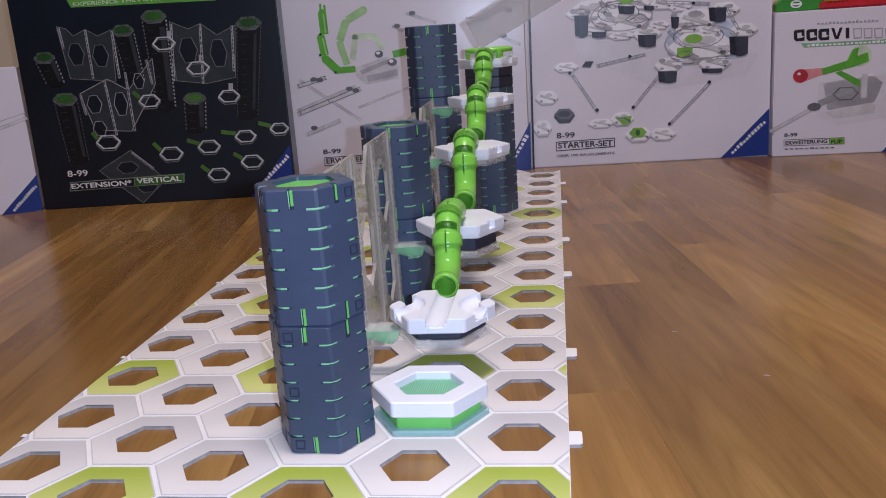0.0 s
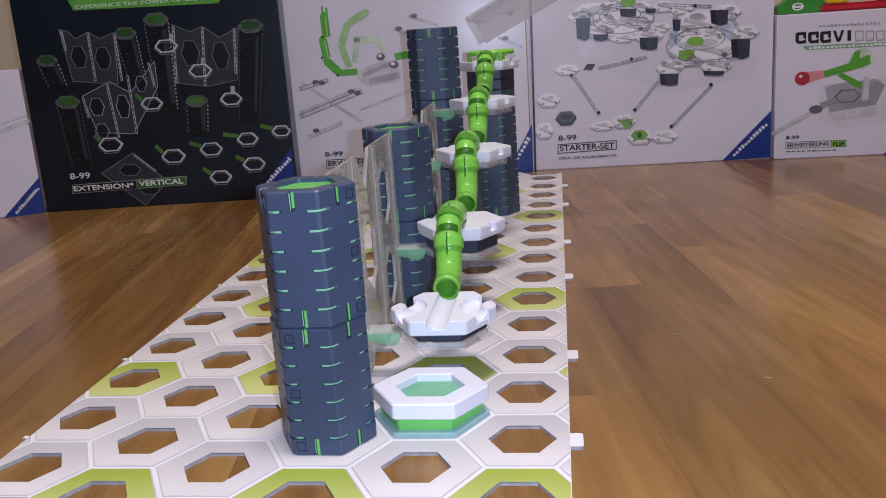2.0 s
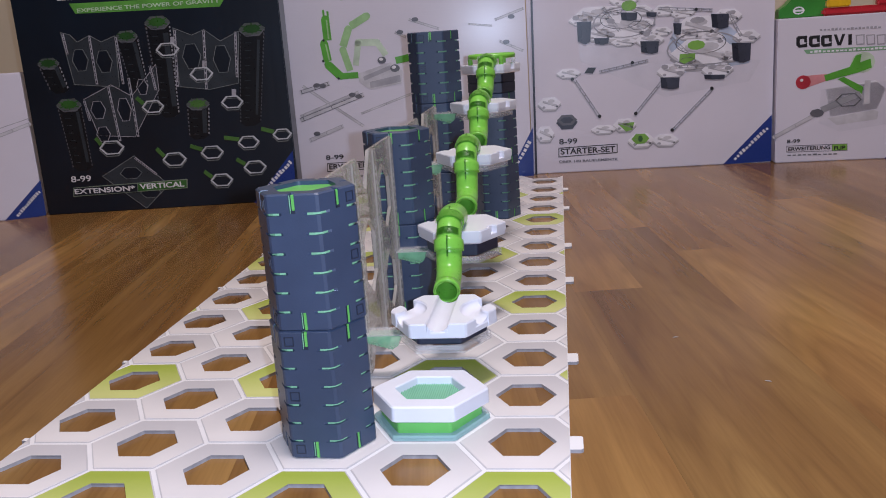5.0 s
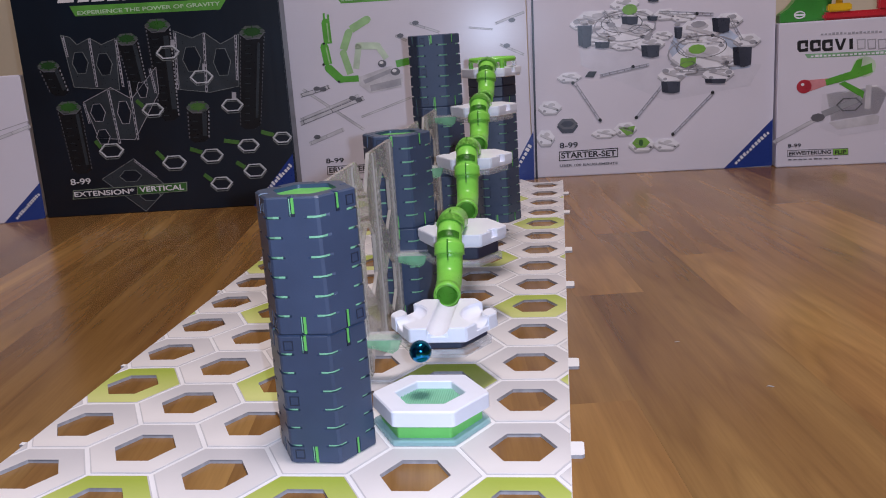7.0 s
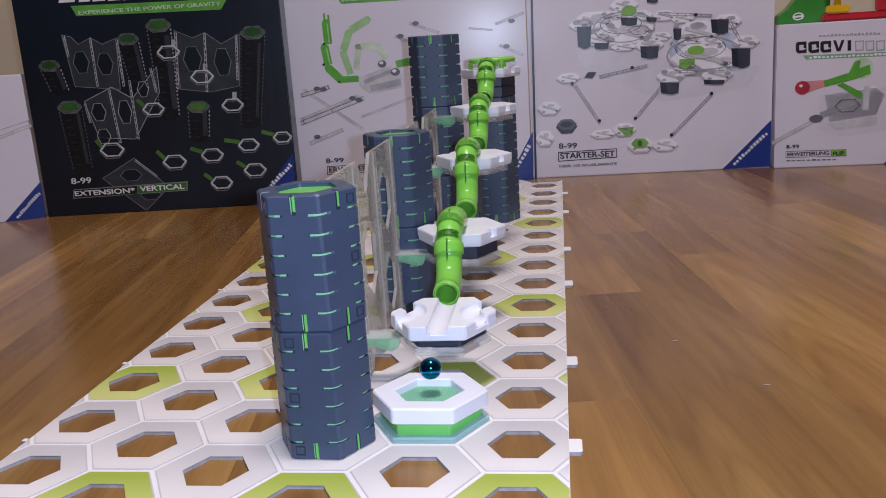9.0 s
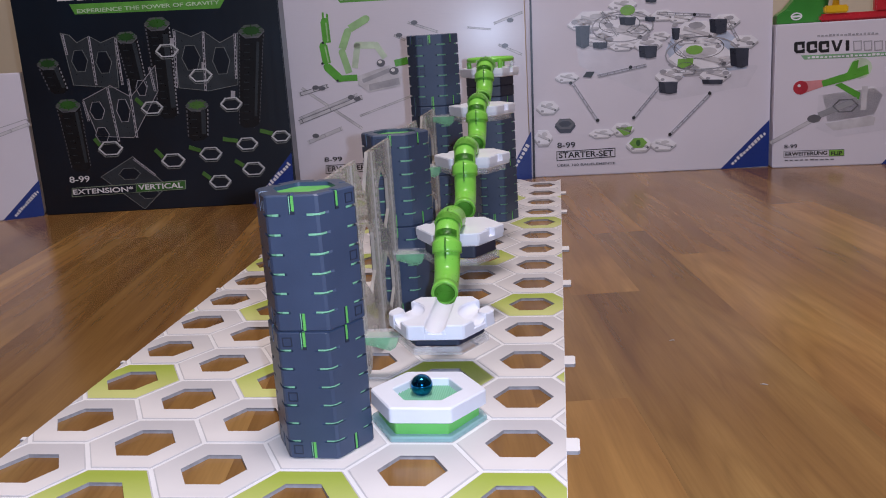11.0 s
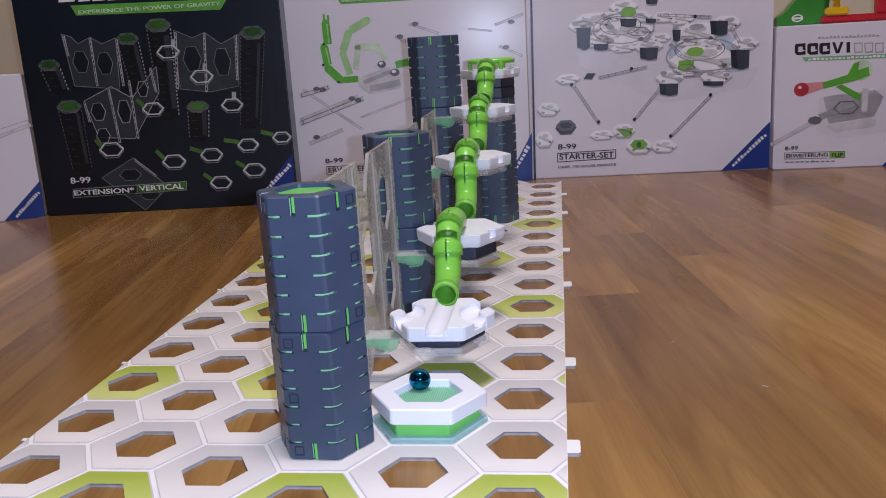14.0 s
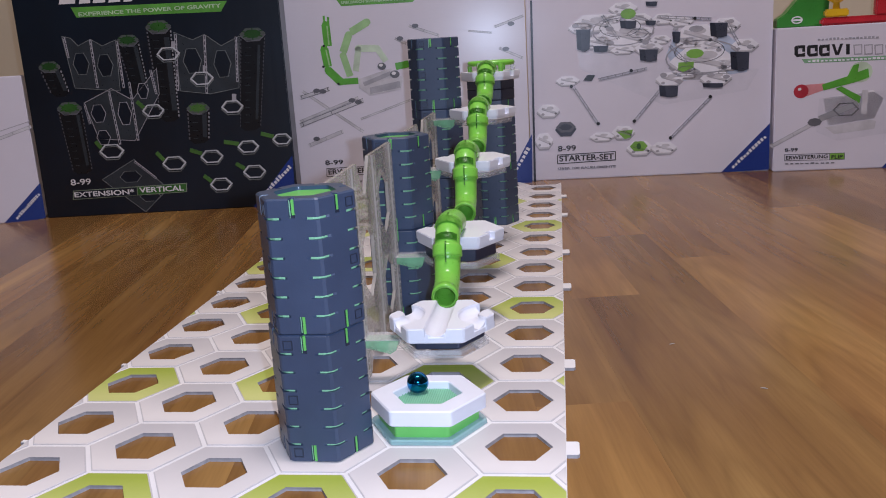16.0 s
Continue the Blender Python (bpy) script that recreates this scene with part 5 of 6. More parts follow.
disc(face, "print_notch", PR_GREY3, 6, 241.3, 145.6, 2.1, 1.2, 8)
disc(face, "print_cup", PR_SILVER, 6, 231.3, 152.3, 6.4, 2.2, 10)
disc(face, "print_tile_side", PR_GREY, 3, 285.1, 154.1, 18.9, 7.6, 6)
disc(face, "print_tile_edge", PR_SILVER, 4, 285.1, 155.8, 18.9, 7.6, 6)
disc(face, "print_tile", PR_LIGHT, 5, 285.1, 157.3, 18.4, 7.6, 6)
strip(face, "print_groove", PR_SILVER, 6, (274.6, 159.8), (296.5, 154.0), 2.9)
strip(face, "print_groove_shade", PR_GREY, 7, (275.6, 158.7), (295.5, 153.3), 0.7)
disc(face, "print_notch", PR_GREY, 6, 276.6, 153.0, 2.7, 1.5, 8)
disc(face, "print_notch", PR_GREY3, 6, 296.9, 153.2, 1.9, 1.2, 8)
disc(face, "print_cup", PR_SILVER, 6, 287.9, 159.8, 5.7, 2.1, 10)
disc(face, "print_tile_side", PR_GREY, 3, 263.7, 183.1, 16.8, 6.7, 6)
disc(face, "print_tile_edge", PR_SILVER, 4, 263.6, 184.6, 16.8, 6.7, 6)
disc(face, "print_tile", PR_LIGHT, 5, 263.6, 185.9, 16.3, 6.7, 6)
strip(face, "print_groove", PR_SILVER, 6, (254.4, 188.1), (273.7, 183.0), 2.6)
strip(face, "print_groove_shade", PR_GREY, 7, (255.2, 187.2), (272.9, 182.3), 0.7)
disc(face, "print_notch", PR_GREY, 6, 256.1, 182.2, 2.4, 1.3, 8)
disc(face, "print_notch", PR_GREY3, 6, 274.1, 182.3, 1.7, 1.1, 8)
disc(face, "print_cup", PR_SILVER, 6, 266.1, 188.1, 5.0, 1.9, 10)
disc(face, "print_tile_side", PR_GREY, 3, 229.9, 188.9, 18.5, 7.6, 6)
disc(face, "print_tile_edge", PR_SILVER, 4, 229.9, 190.5, 18.5, 7.6, 6)
disc(face, "print_tile", PR_LIGHT, 5, 229.9, 192.0, 18.0, 7.6, 6)
strip(face, "print_groove", PR_SILVER, 6, (219.7, 194.5), (241.1, 188.8), 2.9)
strip(face, "print_groove_shade", PR_GREY, 7, (220.6, 193.5), (240.1, 188.1), 0.7)
disc(face, "print_notch", PR_GREY, 6, 221.6, 187.8, 2.6, 1.5, 8)
disc(face, "print_notch", PR_GREY3, 6, 241.4, 188.0, 1.9, 1.2, 8)
disc(face, "print_cup", PR_SILVER, 6, 232.7, 194.5, 5.6, 2.1, 10)
disc(face, "print_tile_side", PR_GREY, 3, 191.9, 195.8, 15.2, 6.3, 6)
disc(face, "print_tile_edge", PR_SILVER, 4, 191.9, 197.2, 15.2, 6.3, 6)
disc(face, "print_tile", PR_LIGHT, 5, 191.9, 198.5, 14.8, 6.3, 6)
strip(face, "print_groove", PR_SILVER, 6, (183.5, 200.5), (201.0, 195.7), 2.4)
strip(face, "print_groove_shade", PR_GREY, 7, (184.2, 199.7), (200.3, 195.1), 0.7)
disc(face, "print_notch", PR_GREY, 6, 185.0, 194.9, 2.1, 1.3, 8)
disc(face, "print_notch", PR_GREY3, 6, 201.3, 195.1, 1.5, 1.0, 8)
disc(face, "print_cup", PR_SILVER, 6, 194.2, 200.5, 4.6, 1.8, 10)
disc(face, "print_tile_side", PR_GREY, 3, 96.3, 221.9, 29.9, 12.6, 6)
disc(face, "print_tile_edge", PR_SILVER, 4, 96.3, 224.7, 29.9, 12.6, 6)
disc(face, "print_tile", PR_LIGHT, 5, 96.3, 227.2, 29.0, 12.6, 6)
strip(face, "print_groove", PR_SILVER, 6, (79.9, 231.3), (114.2, 221.7), 4.8)
strip(face, "print_groove_shade", PR_GREY, 7, (81.4, 229.6), (112.7, 220.6), 0.7)
disc(face, "print_notch", PR_GREY, 6, 82.7, 220.2, 4.2, 2.5, 8)
disc(face, "print_notch", PR_GREY3, 6, 114.8, 220.4, 3.0, 2.0, 8)
disc(face, "print_cup", PR_SILVER, 6, 100.9, 231.3, 9.0, 3.5, 10)
disc(face, "print_tile_side", PR_GREY, 3, 138.7, 199.9, 40.4, 19.1, 6)
disc(face, "print_tile_edge", PR_SILVER, 4, 138.8, 204.1, 40.4, 19.0, 6)
disc(face, "print_tile", PR_LIGHT, 5, 138.8, 207.9, 39.2, 19.0, 6)
strip(face, "print_groove", PR_SILVER, 6, (116.6, 213.9), (163.0, 199.8), 7.2)
strip(face, "print_groove_shade", PR_GREY, 7, (118.5, 211.3), (161.0, 198.1), 0.7)
disc(face, "print_notch", PR_GREY, 6, 120.4, 197.2, 5.7, 3.8, 8)
disc(face, "print_notch", PR_GREY3, 6, 163.8, 197.9, 4.0, 3.0, 8)
disc(face, "print_cup", PR_SILVER, 6, 144.9, 214.1, 12.1, 5.3, 10)
disc(face, "print_tile_side", PR_GREY, 3, 103.1, 195.8, 21.4, 8.5, 6)
disc(face, "print_tile_edge", PR_SILVER, 4, 103.1, 197.7, 21.4, 8.5, 6)
disc(face, "print_tile", PR_LIGHT, 5, 103.2, 199.4, 20.8, 8.5, 6)
strip(face, "print_groove", PR_SILVER, 6, (91.4, 202.2), (116.0, 195.7), 3.2)
strip(face, "print_groove_shade", PR_GREY, 7, (92.4, 201.0), (114.9, 194.9), 0.7)
disc(face, "print_notch", PR_GREY, 6, 93.4, 194.7, 3.0, 1.7, 8)
disc(face, "print_notch", PR_GREY3, 6, 116.4, 194.8, 2.1, 1.4, 8)
disc(face, "print_cup", PR_SILVER, 6, 106.4, 202.2, 6.4, 2.4, 10)
disc(face, "print_tile_side", PR_GREY, 3, 174.9, 183.7, 21.3, 9.3, 6)
disc(face, "print_tile_edge", PR_SILVER, 4, 174.9, 185.8, 21.3, 9.3, 6)
disc(face, "print_tile", PR_LIGHT, 5, 174.9, 187.6, 20.6, 9.3, 6)
strip(face, "print_groove", PR_SILVER, 6, (163.2, 190.6), (187.6, 183.7), 3.5)
strip(face, "print_groove_shade", PR_GREY, 7, (164.2, 189.4), (186.6, 182.8), 0.7)
disc(face, "print_notch", PR_GREY, 6, 165.3, 182.4, 3.0, 1.9, 8)
disc(face, "print_notch", PR_GREY3, 6, 188.0, 182.7, 2.1, 1.5, 8)
disc(face, "print_cup", PR_SILVER, 6, 178.1, 190.7, 6.4, 2.6, 10)
disc(face, "print_tile_side", PR_GREY, 3, 242.5, 195.1, 31.5, 16.0, 6)
disc(face, "print_tile_edge", PR_SILVER, 4, 242.5, 198.6, 31.5, 16.0, 6)
disc(face, "print_tile", PR_LIGHT, 5, 242.5, 201.8, 30.5, 15.9, 6)
strip(face, "print_groove", PR_SILVER, 6, (225.1, 206.8), (261.4, 195.1), 6.1)
strip(face, "print_groove_shade", PR_GREY, 7, (226.7, 204.6), (259.9, 193.6), 0.7)
disc(face, "print_notch", PR_GREY, 6, 228.3, 192.7, 4.4, 3.2, 8)
disc(face, "print_notch", PR_GREY3, 6, 262.1, 193.5, 3.1, 2.5, 8)
disc(face, "print_cup", PR_SILVER, 6, 247.1, 207.1, 9.4, 4.4, 10)
disc(face, "print_tile_side", PR_GREY, 3, 251.3, 156.6, 48.5, 21.3, 6)
disc(face, "print_tile_edge", PR_SILVER, 4, 251.3, 161.3, 48.5, 21.3, 6)
disc(face, "print_tile", PR_LIGHT, 5, 251.2, 165.5, 47.0, 21.3, 6)
strip(face, "print_groove", PR_SILVER, 6, (224.4, 172.3), (280.5, 156.5), 8.0)
strip(face, "print_groove_shade", PR_GREY, 7, (226.9, 169.4), (278.1, 154.5), 0.7)
disc(face, "print_notch", PR_GREY, 6, 229.4, 153.6, 6.8, 4.3, 8)
disc(face, "print_notch", PR_GREY3, 6, 281.5, 154.3, 4.8, 3.4, 8)
disc(face, "print_cup", PR_SILVER, 6, 258.4, 172.5, 14.5, 5.9, 10)
disc(face, "print_tile_side", PR_GREY, 3, 204.7, 137.3, 20.5, 10.3, 6)
disc(face, "print_tile_edge", PR_SILVER, 4, 204.7, 139.6, 20.5, 10.3, 6)
disc(face, "print_tile", PR_LIGHT, 5, 204.7, 141.7, 19.9, 10.3, 6)
strip(face, "print_groove", PR_SILVER, 6, (193.4, 144.9), (217.0, 137.4), 3.8)
strip(face, "print_groove_shade", PR_GREY, 7, (194.4, 143.5), (216.0, 136.4), 0.7)
disc(face, "print_notch", PR_GREY, 6, 195.5, 135.8, 2.9, 2.1, 8)
disc(face, "print_notch", PR_GREY3, 6, 217.4, 136.3, 2.0, 1.6, 8)
disc(face, "print_cup", PR_SILVER, 6, 207.7, 145.1, 6.1, 2.9, 10)
disc(face, "print_tile_side", PR_GREY, 3, 270.6, 135.5, 23.3, 10.3, 6)
disc(face, "print_tile_edge", PR_SILVER, 4, 270.6, 137.7, 23.2, 10.3, 6)
disc(face, "print_tile", PR_LIGHT, 5, 270.6, 139.8, 22.5, 10.3, 6)
strip(face, "print_groove", PR_SILVER, 6, (257.7, 143.1), (284.6, 135.4), 3.8)
strip(face, "print_groove_shade", PR_GREY, 7, (258.9, 141.7), (283.4, 134.5), 0.7)
disc(face, "print_notch", PR_GREY, 6, 260.2, 134.0, 3.3, 2.1, 8)
disc(face, "print_notch", PR_GREY3, 6, 285.1, 134.4, 2.3, 1.6, 8)
disc(face, "print_cup", PR_SILVER, 6, 274.0, 143.2, 7.0, 2.9, 10)
disc(face, "print_tile_side", PR_GREY, 3, 284.2, 209.7, 20.8, 10.0, 6)
disc(face, "print_tile_edge", PR_SILVER, 4, 284.1, 211.9, 20.8, 10.0, 6)
disc(face, "print_tile", PR_LIGHT, 5, 284.1, 213.9, 20.2, 10.0, 6)
strip(face, "print_groove", PR_SILVER, 6, (272.6, 217.1), (296.7, 209.7), 3.8)
strip(face, "print_groove_shade", PR_GREY, 7, (273.7, 215.7), (295.6, 208.7), 0.7)
disc(face, "print_notch", PR_GREY, 6, 274.8, 208.3, 2.9, 2.0, 8)
disc(face, "print_notch", PR_GREY3, 6, 297.1, 208.6, 2.1, 1.6, 8)
disc(face, "print_cup", PR_SILVER, 6, 287.2, 217.2, 6.2, 2.8, 10)
disc(face, "print_tile_side", PR_GREY, 3, 310.6, 180.2, 20.0, 9.2, 6)
disc(face, "print_tile_edge", PR_SILVER, 4, 310.5, 182.2, 20.0, 9.2, 6)
disc(face, "print_tile", PR_LIGHT, 5, 310.5, 184.0, 19.4, 9.2, 6)
strip(face, "print_groove", PR_SILVER, 6, (299.4, 187.0), (322.6, 180.1), 3.5)
strip(face, "print_groove_shade", PR_GREY, 7, (300.5, 185.7), (321.6, 179.2), 0.7)
disc(face, "print_notch", PR_GREY, 6, 301.6, 178.8, 2.8, 1.8, 8)
disc(face, "print_notch", PR_GREY3, 6, 323.0, 179.2, 2.0, 1.5, 8)
disc(face, "print_cup", PR_SILVER, 6, 313.4, 187.1, 6.0, 2.6, 10)
disc(face, "print_tile_side", PR_GREY, 3, 138.6, 184.3, 19.2, 6.0, 6)
disc(face, "print_tile_edge", PR_SILVER, 4, 138.6, 185.6, 19.2, 5.9, 6)
disc(face, "print_tile", PR_LIGHT, 5, 138.6, 186.8, 18.7, 5.9, 6)
strip(face, "print_groove", PR_SILVER, 6, (128.0, 188.8), (150.1, 184.0), 2.2)
strip(face, "print_groove_shade", PR_GREY, 7, (129.0, 188.0), (149.1, 183.5), 0.7)
disc(face, "print_notch", PR_GREY, 6, 129.9, 183.6, 2.7, 1.2, 8)
disc(face, "print_notch", PR_GREY3, 6, 150.5, 183.4, 1.9, 1.0, 8)
disc(face, "print_cup", PR_SILVER, 6, 141.5, 188.7, 5.8, 1.7, 10)
disc(face, "print_tile_side", PR_GREY, 3, 139.1, 242.0, 21.1, 8.3, 6)
disc(face, "print_tile_edge", PR_SILVER, 4, 139.2, 243.8, 21.1, 8.3, 6)
disc(face, "print_tile", PR_LIGHT, 5, 139.2, 245.5, 20.5, 8.3, 6)
strip(face, "print_groove", PR_SILVER, 6, (127.5, 248.3), (151.8, 241.8), 3.2)
strip(face, "print_groove_shade", PR_GREY, 7, (128.6, 247.1), (150.8, 241.0), 0.7)
disc(face, "print_notch", PR_GREY, 6, 129.6, 240.9, 3.0, 1.7, 8)
disc(face, "print_notch", PR_GREY3, 6, 152.2, 241.0, 2.1, 1.3, 8)
disc(face, "print_cup", PR_SILVER, 6, 142.4, 248.2, 6.3, 2.3, 10)
disc(face, "print_tile_side", PR_GREY, 3, 196.1, 224.3, 16.8, 7.5, 6)
disc(face, "print_tile_edge", PR_SILVER, 4, 196.1, 226.0, 16.8, 7.5, 6)
disc(face, "print_tile", PR_LIGHT, 5, 196.1, 227.5, 16.3, 7.5, 6)
strip(face, "print_groove", PR_SILVER, 6, (186.8, 229.9), (206.2, 224.3), 2.9)
strip(face, "print_groove_shade", PR_GREY, 7, (187.7, 228.9), (205.3, 223.6), 0.7)
disc(face, "print_notch", PR_GREY, 6, 188.5, 223.3, 2.4, 1.5, 8)
disc(face, "print_notch", PR_GREY3, 6, 206.5, 223.5, 1.7, 1.2, 8)
disc(face, "print_cup", PR_SILVER, 6, 198.6, 230.0, 5.0, 2.1, 10)
hoop(face, "print_rail_loop", PR_GREY, 6, 138.9, 214.2, 44.6, 21.9, 2.20)
hoop(face, "print_rail_loop", PR_GREY, 6, 251.2, 169.8, 52.6, 24.6, 2.20)
hoop(face, "print_rail_loop", PR_GREY3, 6, 246.9, 178.4, 35.8, 16.1, 1.20)
hoop(face, "print_rail_loop", PR_GREY3, 6, 134.6, 218.6, 29.7, 13.5, 1.20)
hoop(face, "print_wheel", PR_GREY3, 8, 160.1, 208.7, 16.1, 6.7, 1.00)
hoop(face, "print_wheel", PR_SILVER, 8, 119.6, 206.9, 12.8, 5.9, 1.20)
hoop(face, "print_wheel", PR_GREY3, 8, 228.1, 154.1, 12.7, 5.1, 1.00)
disc(face, "print_cup_shade", PR_GREY, 8, 70.6, 224.6, 5.1, 3.4, 8)
disc(face, "print_cup_shade", PR_GREY, 8, 89.6, 209.5, 5.1, 3.0, 8)
disc(face, "print_cup_shade", PR_GREY, 8, 119.7, 217.4, 6.0, 3.4, 8)
disc(face, "print_cup_shade", PR_GREY, 8, 170.6, 195.5, 5.1, 3.4, 8)
disc(face, "print_cup_shade", PR_GREY, 8, 185.5, 184.1, 5.1, 3.4, 8)
disc(face, "print_cup_shade", PR_GREY, 8, 196.1, 147.3, 5.1, 3.4, 8)
disc(face, "print_cup_shade", PR_GREY, 8, 217.5, 137.5, 5.1, 3.0, 8)
disc(face, "print_cup_shade", PR_GREY, 8, 264.2, 143.6, 5.1, 3.0, 8)
disc(face, "print_cup_shade", PR_GREY, 8, 285.4, 140.3, 5.1, 3.0, 8)
disc(face, "print_cup_shade", PR_GREY, 8, 290.3, 217.7, 5.0, 2.9, 8)
disc(face, "print_cup_shade", PR_GREY, 8, 318.1, 180.7, 5.0, 2.9, 8)
disc(face, "print_cup_shade", PR_GREY, 8, 274.2, 179.0, 4.2, 2.5, 8)
disc(face, "print_cup_shade", PR_GREY, 8, 213.0, 211.9, 4.2, 2.5, 8)
disc(face, "print_cup_shade", PR_GREY, 8, 242.4, 210.1, 10.9, 4.6, 8)
disc(face, "print_bowl", PR_LEAF3, 7, 146.3, 236.7, 11.0, 7.5, 10)
disc(face, "print_bowl", PR_LEAF3, 7, 240.6, 175.4, 12.7, 6.8, 9)
shape(face, "print_bowl", PR_LEAF3, 7, [(217.4, 164.0), (239.4, 164.1), (238.6, 155.6), (223.8, 150.0), (216.6, 153.9)])
rail(face, PR_GREY2, 7, (66.4, 136.2), (101.2, 80.4), 3.2, True)
rail(face, PR_GREY2, 7, (194.0, 129.3), (153.6, 82.2), 3.2, True)
rail(face, PR_GREY2, 7, (264.6, 112.7), (207.0, 55.3), 3.2, True)
rail(face, PR_GREY2, 7, (102.3, 146.0), (172.6, 158.0), 3.2, True)
rail(face, PR_GREY2, 7, (187.7, 230.1), (263.1, 222.6), 3.2, True)
rail(face, PR_GREY2, 7, (284.0, 218.9), (303.4, 183.6), 3.2, True)
rail(face, PR_GREY2, 7, (109.3, 236.9), (132.3, 201.9), 3.2, True)
rail(face, PR_GREY2, 7, (204.6, 189.3), (230.1, 162.5), 3.2, True)
rail(face, PR_GREY2, 7, (213.2, 146.3), (289.5, 146.4), 3.2, True)
disc(face, "print_pin", PR_INK, 8, 62.9, 138.1, 2.6, 2.6, 8)
disc(face, "print_pin", PR_INK, 8, 101.2, 81.7, 2.6, 2.7, 8)
disc(face, "print_pin", PR_INK, 8, 192.7, 130.3, 2.6, 2.6, 8)
disc(face, "print_pin", PR_INK, 8, 153.7, 82.6, 2.6, 2.6, 8)
disc(face, "print_pin", PR_INK, 8, 262.9, 112.7, 2.6, 2.6, 8)
disc(face, "print_pin", PR_INK, 8, 206.2, 55.3, 2.6, 2.7, 8)
disc(face, "print_pin", PR_INK, 8, 149.9, 156.3, 2.6, 2.6, 8)
disc(face, "print_pin", PR_INK, 8, 240.2, 224.8, 2.5, 2.5, 8)
disc(face, "print_tile_side", PR_GREY, 3, 57.8, 144.1, 18.3, 6.9, 6)
disc(face, "print_tile_edge", PR_SILVER, 4, 57.9, 145.7, 18.3, 6.9, 6)
disc(face, "print_tile", PR_LIGHT, 5, 57.9, 147.1, 17.7, 6.9, 6)
strip(face, "print_groove", PR_SILVER, 6, (47.8, 149.3), (68.8, 144.0), 2.6)
strip(face, "print_groove_shade", PR_GREY, 7, (48.7, 148.4), (67.9, 143.4), 0.7)
disc(face, "print_notch", PR_GREY, 6, 49.5, 143.2, 2.6, 1.4, 8)
disc(face, "print_notch", PR_GREY3, 6, 69.2, 143.3, 1.8, 1.1, 8)
disc(face, "print_cup", PR_SILVER, 6, 60.7, 149.3, 5.5, 1.9, 10)
shape(face, "print_arrow", PR_INK, 6, [(80.5, 145.8), (86.3, 153.3), (98.0, 152.7), (92.7, 144.3)])
disc(face, "print_tile_side", PR_GREY, 3, 106.5, 59.5, 19.3, 6.7, 6)
disc(face, "print_tile_edge", PR_SILVER, 4, 106.6, 61.0, 19.3, 6.7, 6)
disc(face, "print_tile", PR_LIGHT, 5, 106.6, 62.4, 18.7, 6.7, 6)
strip(face, "print_groove", PR_SILVER, 6, (96.0, 64.5), (118.2, 59.5), 2.4)
strip(face, "print_groove_shade", PR_GREY, 7, (96.9, 63.6), (117.2, 58.8), 0.7)
disc(face, "print_notch", PR_GREY, 6, 97.8, 58.6, 2.7, 1.3, 8)
disc(face, "print_notch", PR_GREY3, 6, 118.5, 58.8, 1.9, 1.1, 8)
disc(face, "print_cup", PR_SILVER, 6, 109.5, 64.5, 5.8, 1.9, 10)
disc(face, "print_tile_side", PR_GREY, 3, 196.2, 37.8, 20.0, 8.9, 6)
disc(face, "print_tile_edge", PR_SILVER, 4, 196.2, 39.8, 20.0, 8.9, 6)
disc(face, "print_tile", PR_LIGHT, 5, 196.2, 41.6, 19.4, 8.9, 6)
strip(face, "print_groove", PR_SILVER, 6, (185.2, 44.3), (208.2, 37.9), 3.2)
strip(face, "print_groove_shade", PR_GREY, 7, (186.2, 43.1), (207.2, 37.0), 0.7)
disc(face, "print_notch", PR_GREY, 6, 187.2, 36.5, 2.8, 1.8, 8)
disc(face, "print_notch", PR_GREY3, 6, 208.6, 37.0, 2.0, 1.4, 8)
disc(face, "print_cup", PR_SILVER, 6, 199.2, 44.5, 6.0, 2.5, 10)
disc(face, "print_tile_side", PR_GREY, 3, 161.2, 38.7, 20.1, 10.7, 6)
disc(face, "print_tile_edge", PR_SILVER, 4, 161.2, 41.1, 20.1, 10.7, 6)
disc(face, "print_tile", PR_LIGHT, 5, 161.3, 43.2, 19.5, 10.7, 6)
strip(face, "print_groove", PR_SILVER, 6, (150.2, 46.4), (173.3, 38.9), 3.8)
strip(face, "print_groove_shade", PR_GREY, 7, (151.2, 45.0), (172.3, 37.9), 0.7)
disc(face, "print_notch", PR_GREY, 6, 152.1, 37.0, 2.8, 2.1, 8)
disc(face, "print_notch", PR_GREY3, 6, 173.7, 37.8, 2.0, 1.7, 8)
disc(face, "print_cup", PR_SILVER, 6, 164.3, 46.8, 6.0, 3.0, 10)
disc(face, "print_tile_side", PR_GREY, 3, 137.3, 63.4, 17.5, 9.8, 6)
disc(face, "print_tile_edge", PR_SILVER, 4, 137.4, 65.6, 17.5, 9.8, 6)
disc(face, "print_tile", PR_LIGHT, 5, 137.4, 67.5, 17.0, 9.8, 6)
strip(face, "print_groove", PR_SILVER, 6, (127.8, 70.4), (147.8, 63.6), 3.5)
strip(face, "print_groove_shade", PR_GREY, 7, (128.6, 69.1), (147.0, 62.7), 0.7)
disc(face, "print_notch", PR_GREY, 6, 129.4, 61.8, 2.5, 2.0, 8)
disc(face, "print_notch", PR_GREY3, 6, 148.2, 62.6, 1.7, 1.6, 8)
disc(face, "print_cup", PR_SILVER, 6, 140.0, 70.8, 5.2, 2.7, 10)
shape(face, "print_patch", PR_LEAF3, 6, [(127.3, 68.9), (151.8, 70.4), (148.2, 59.0), (139.5, 56.8)])
disc(face, "print_hex", PR_LEAF3, 7, 160.0, 45.1, 13.1, 8.5, 6)
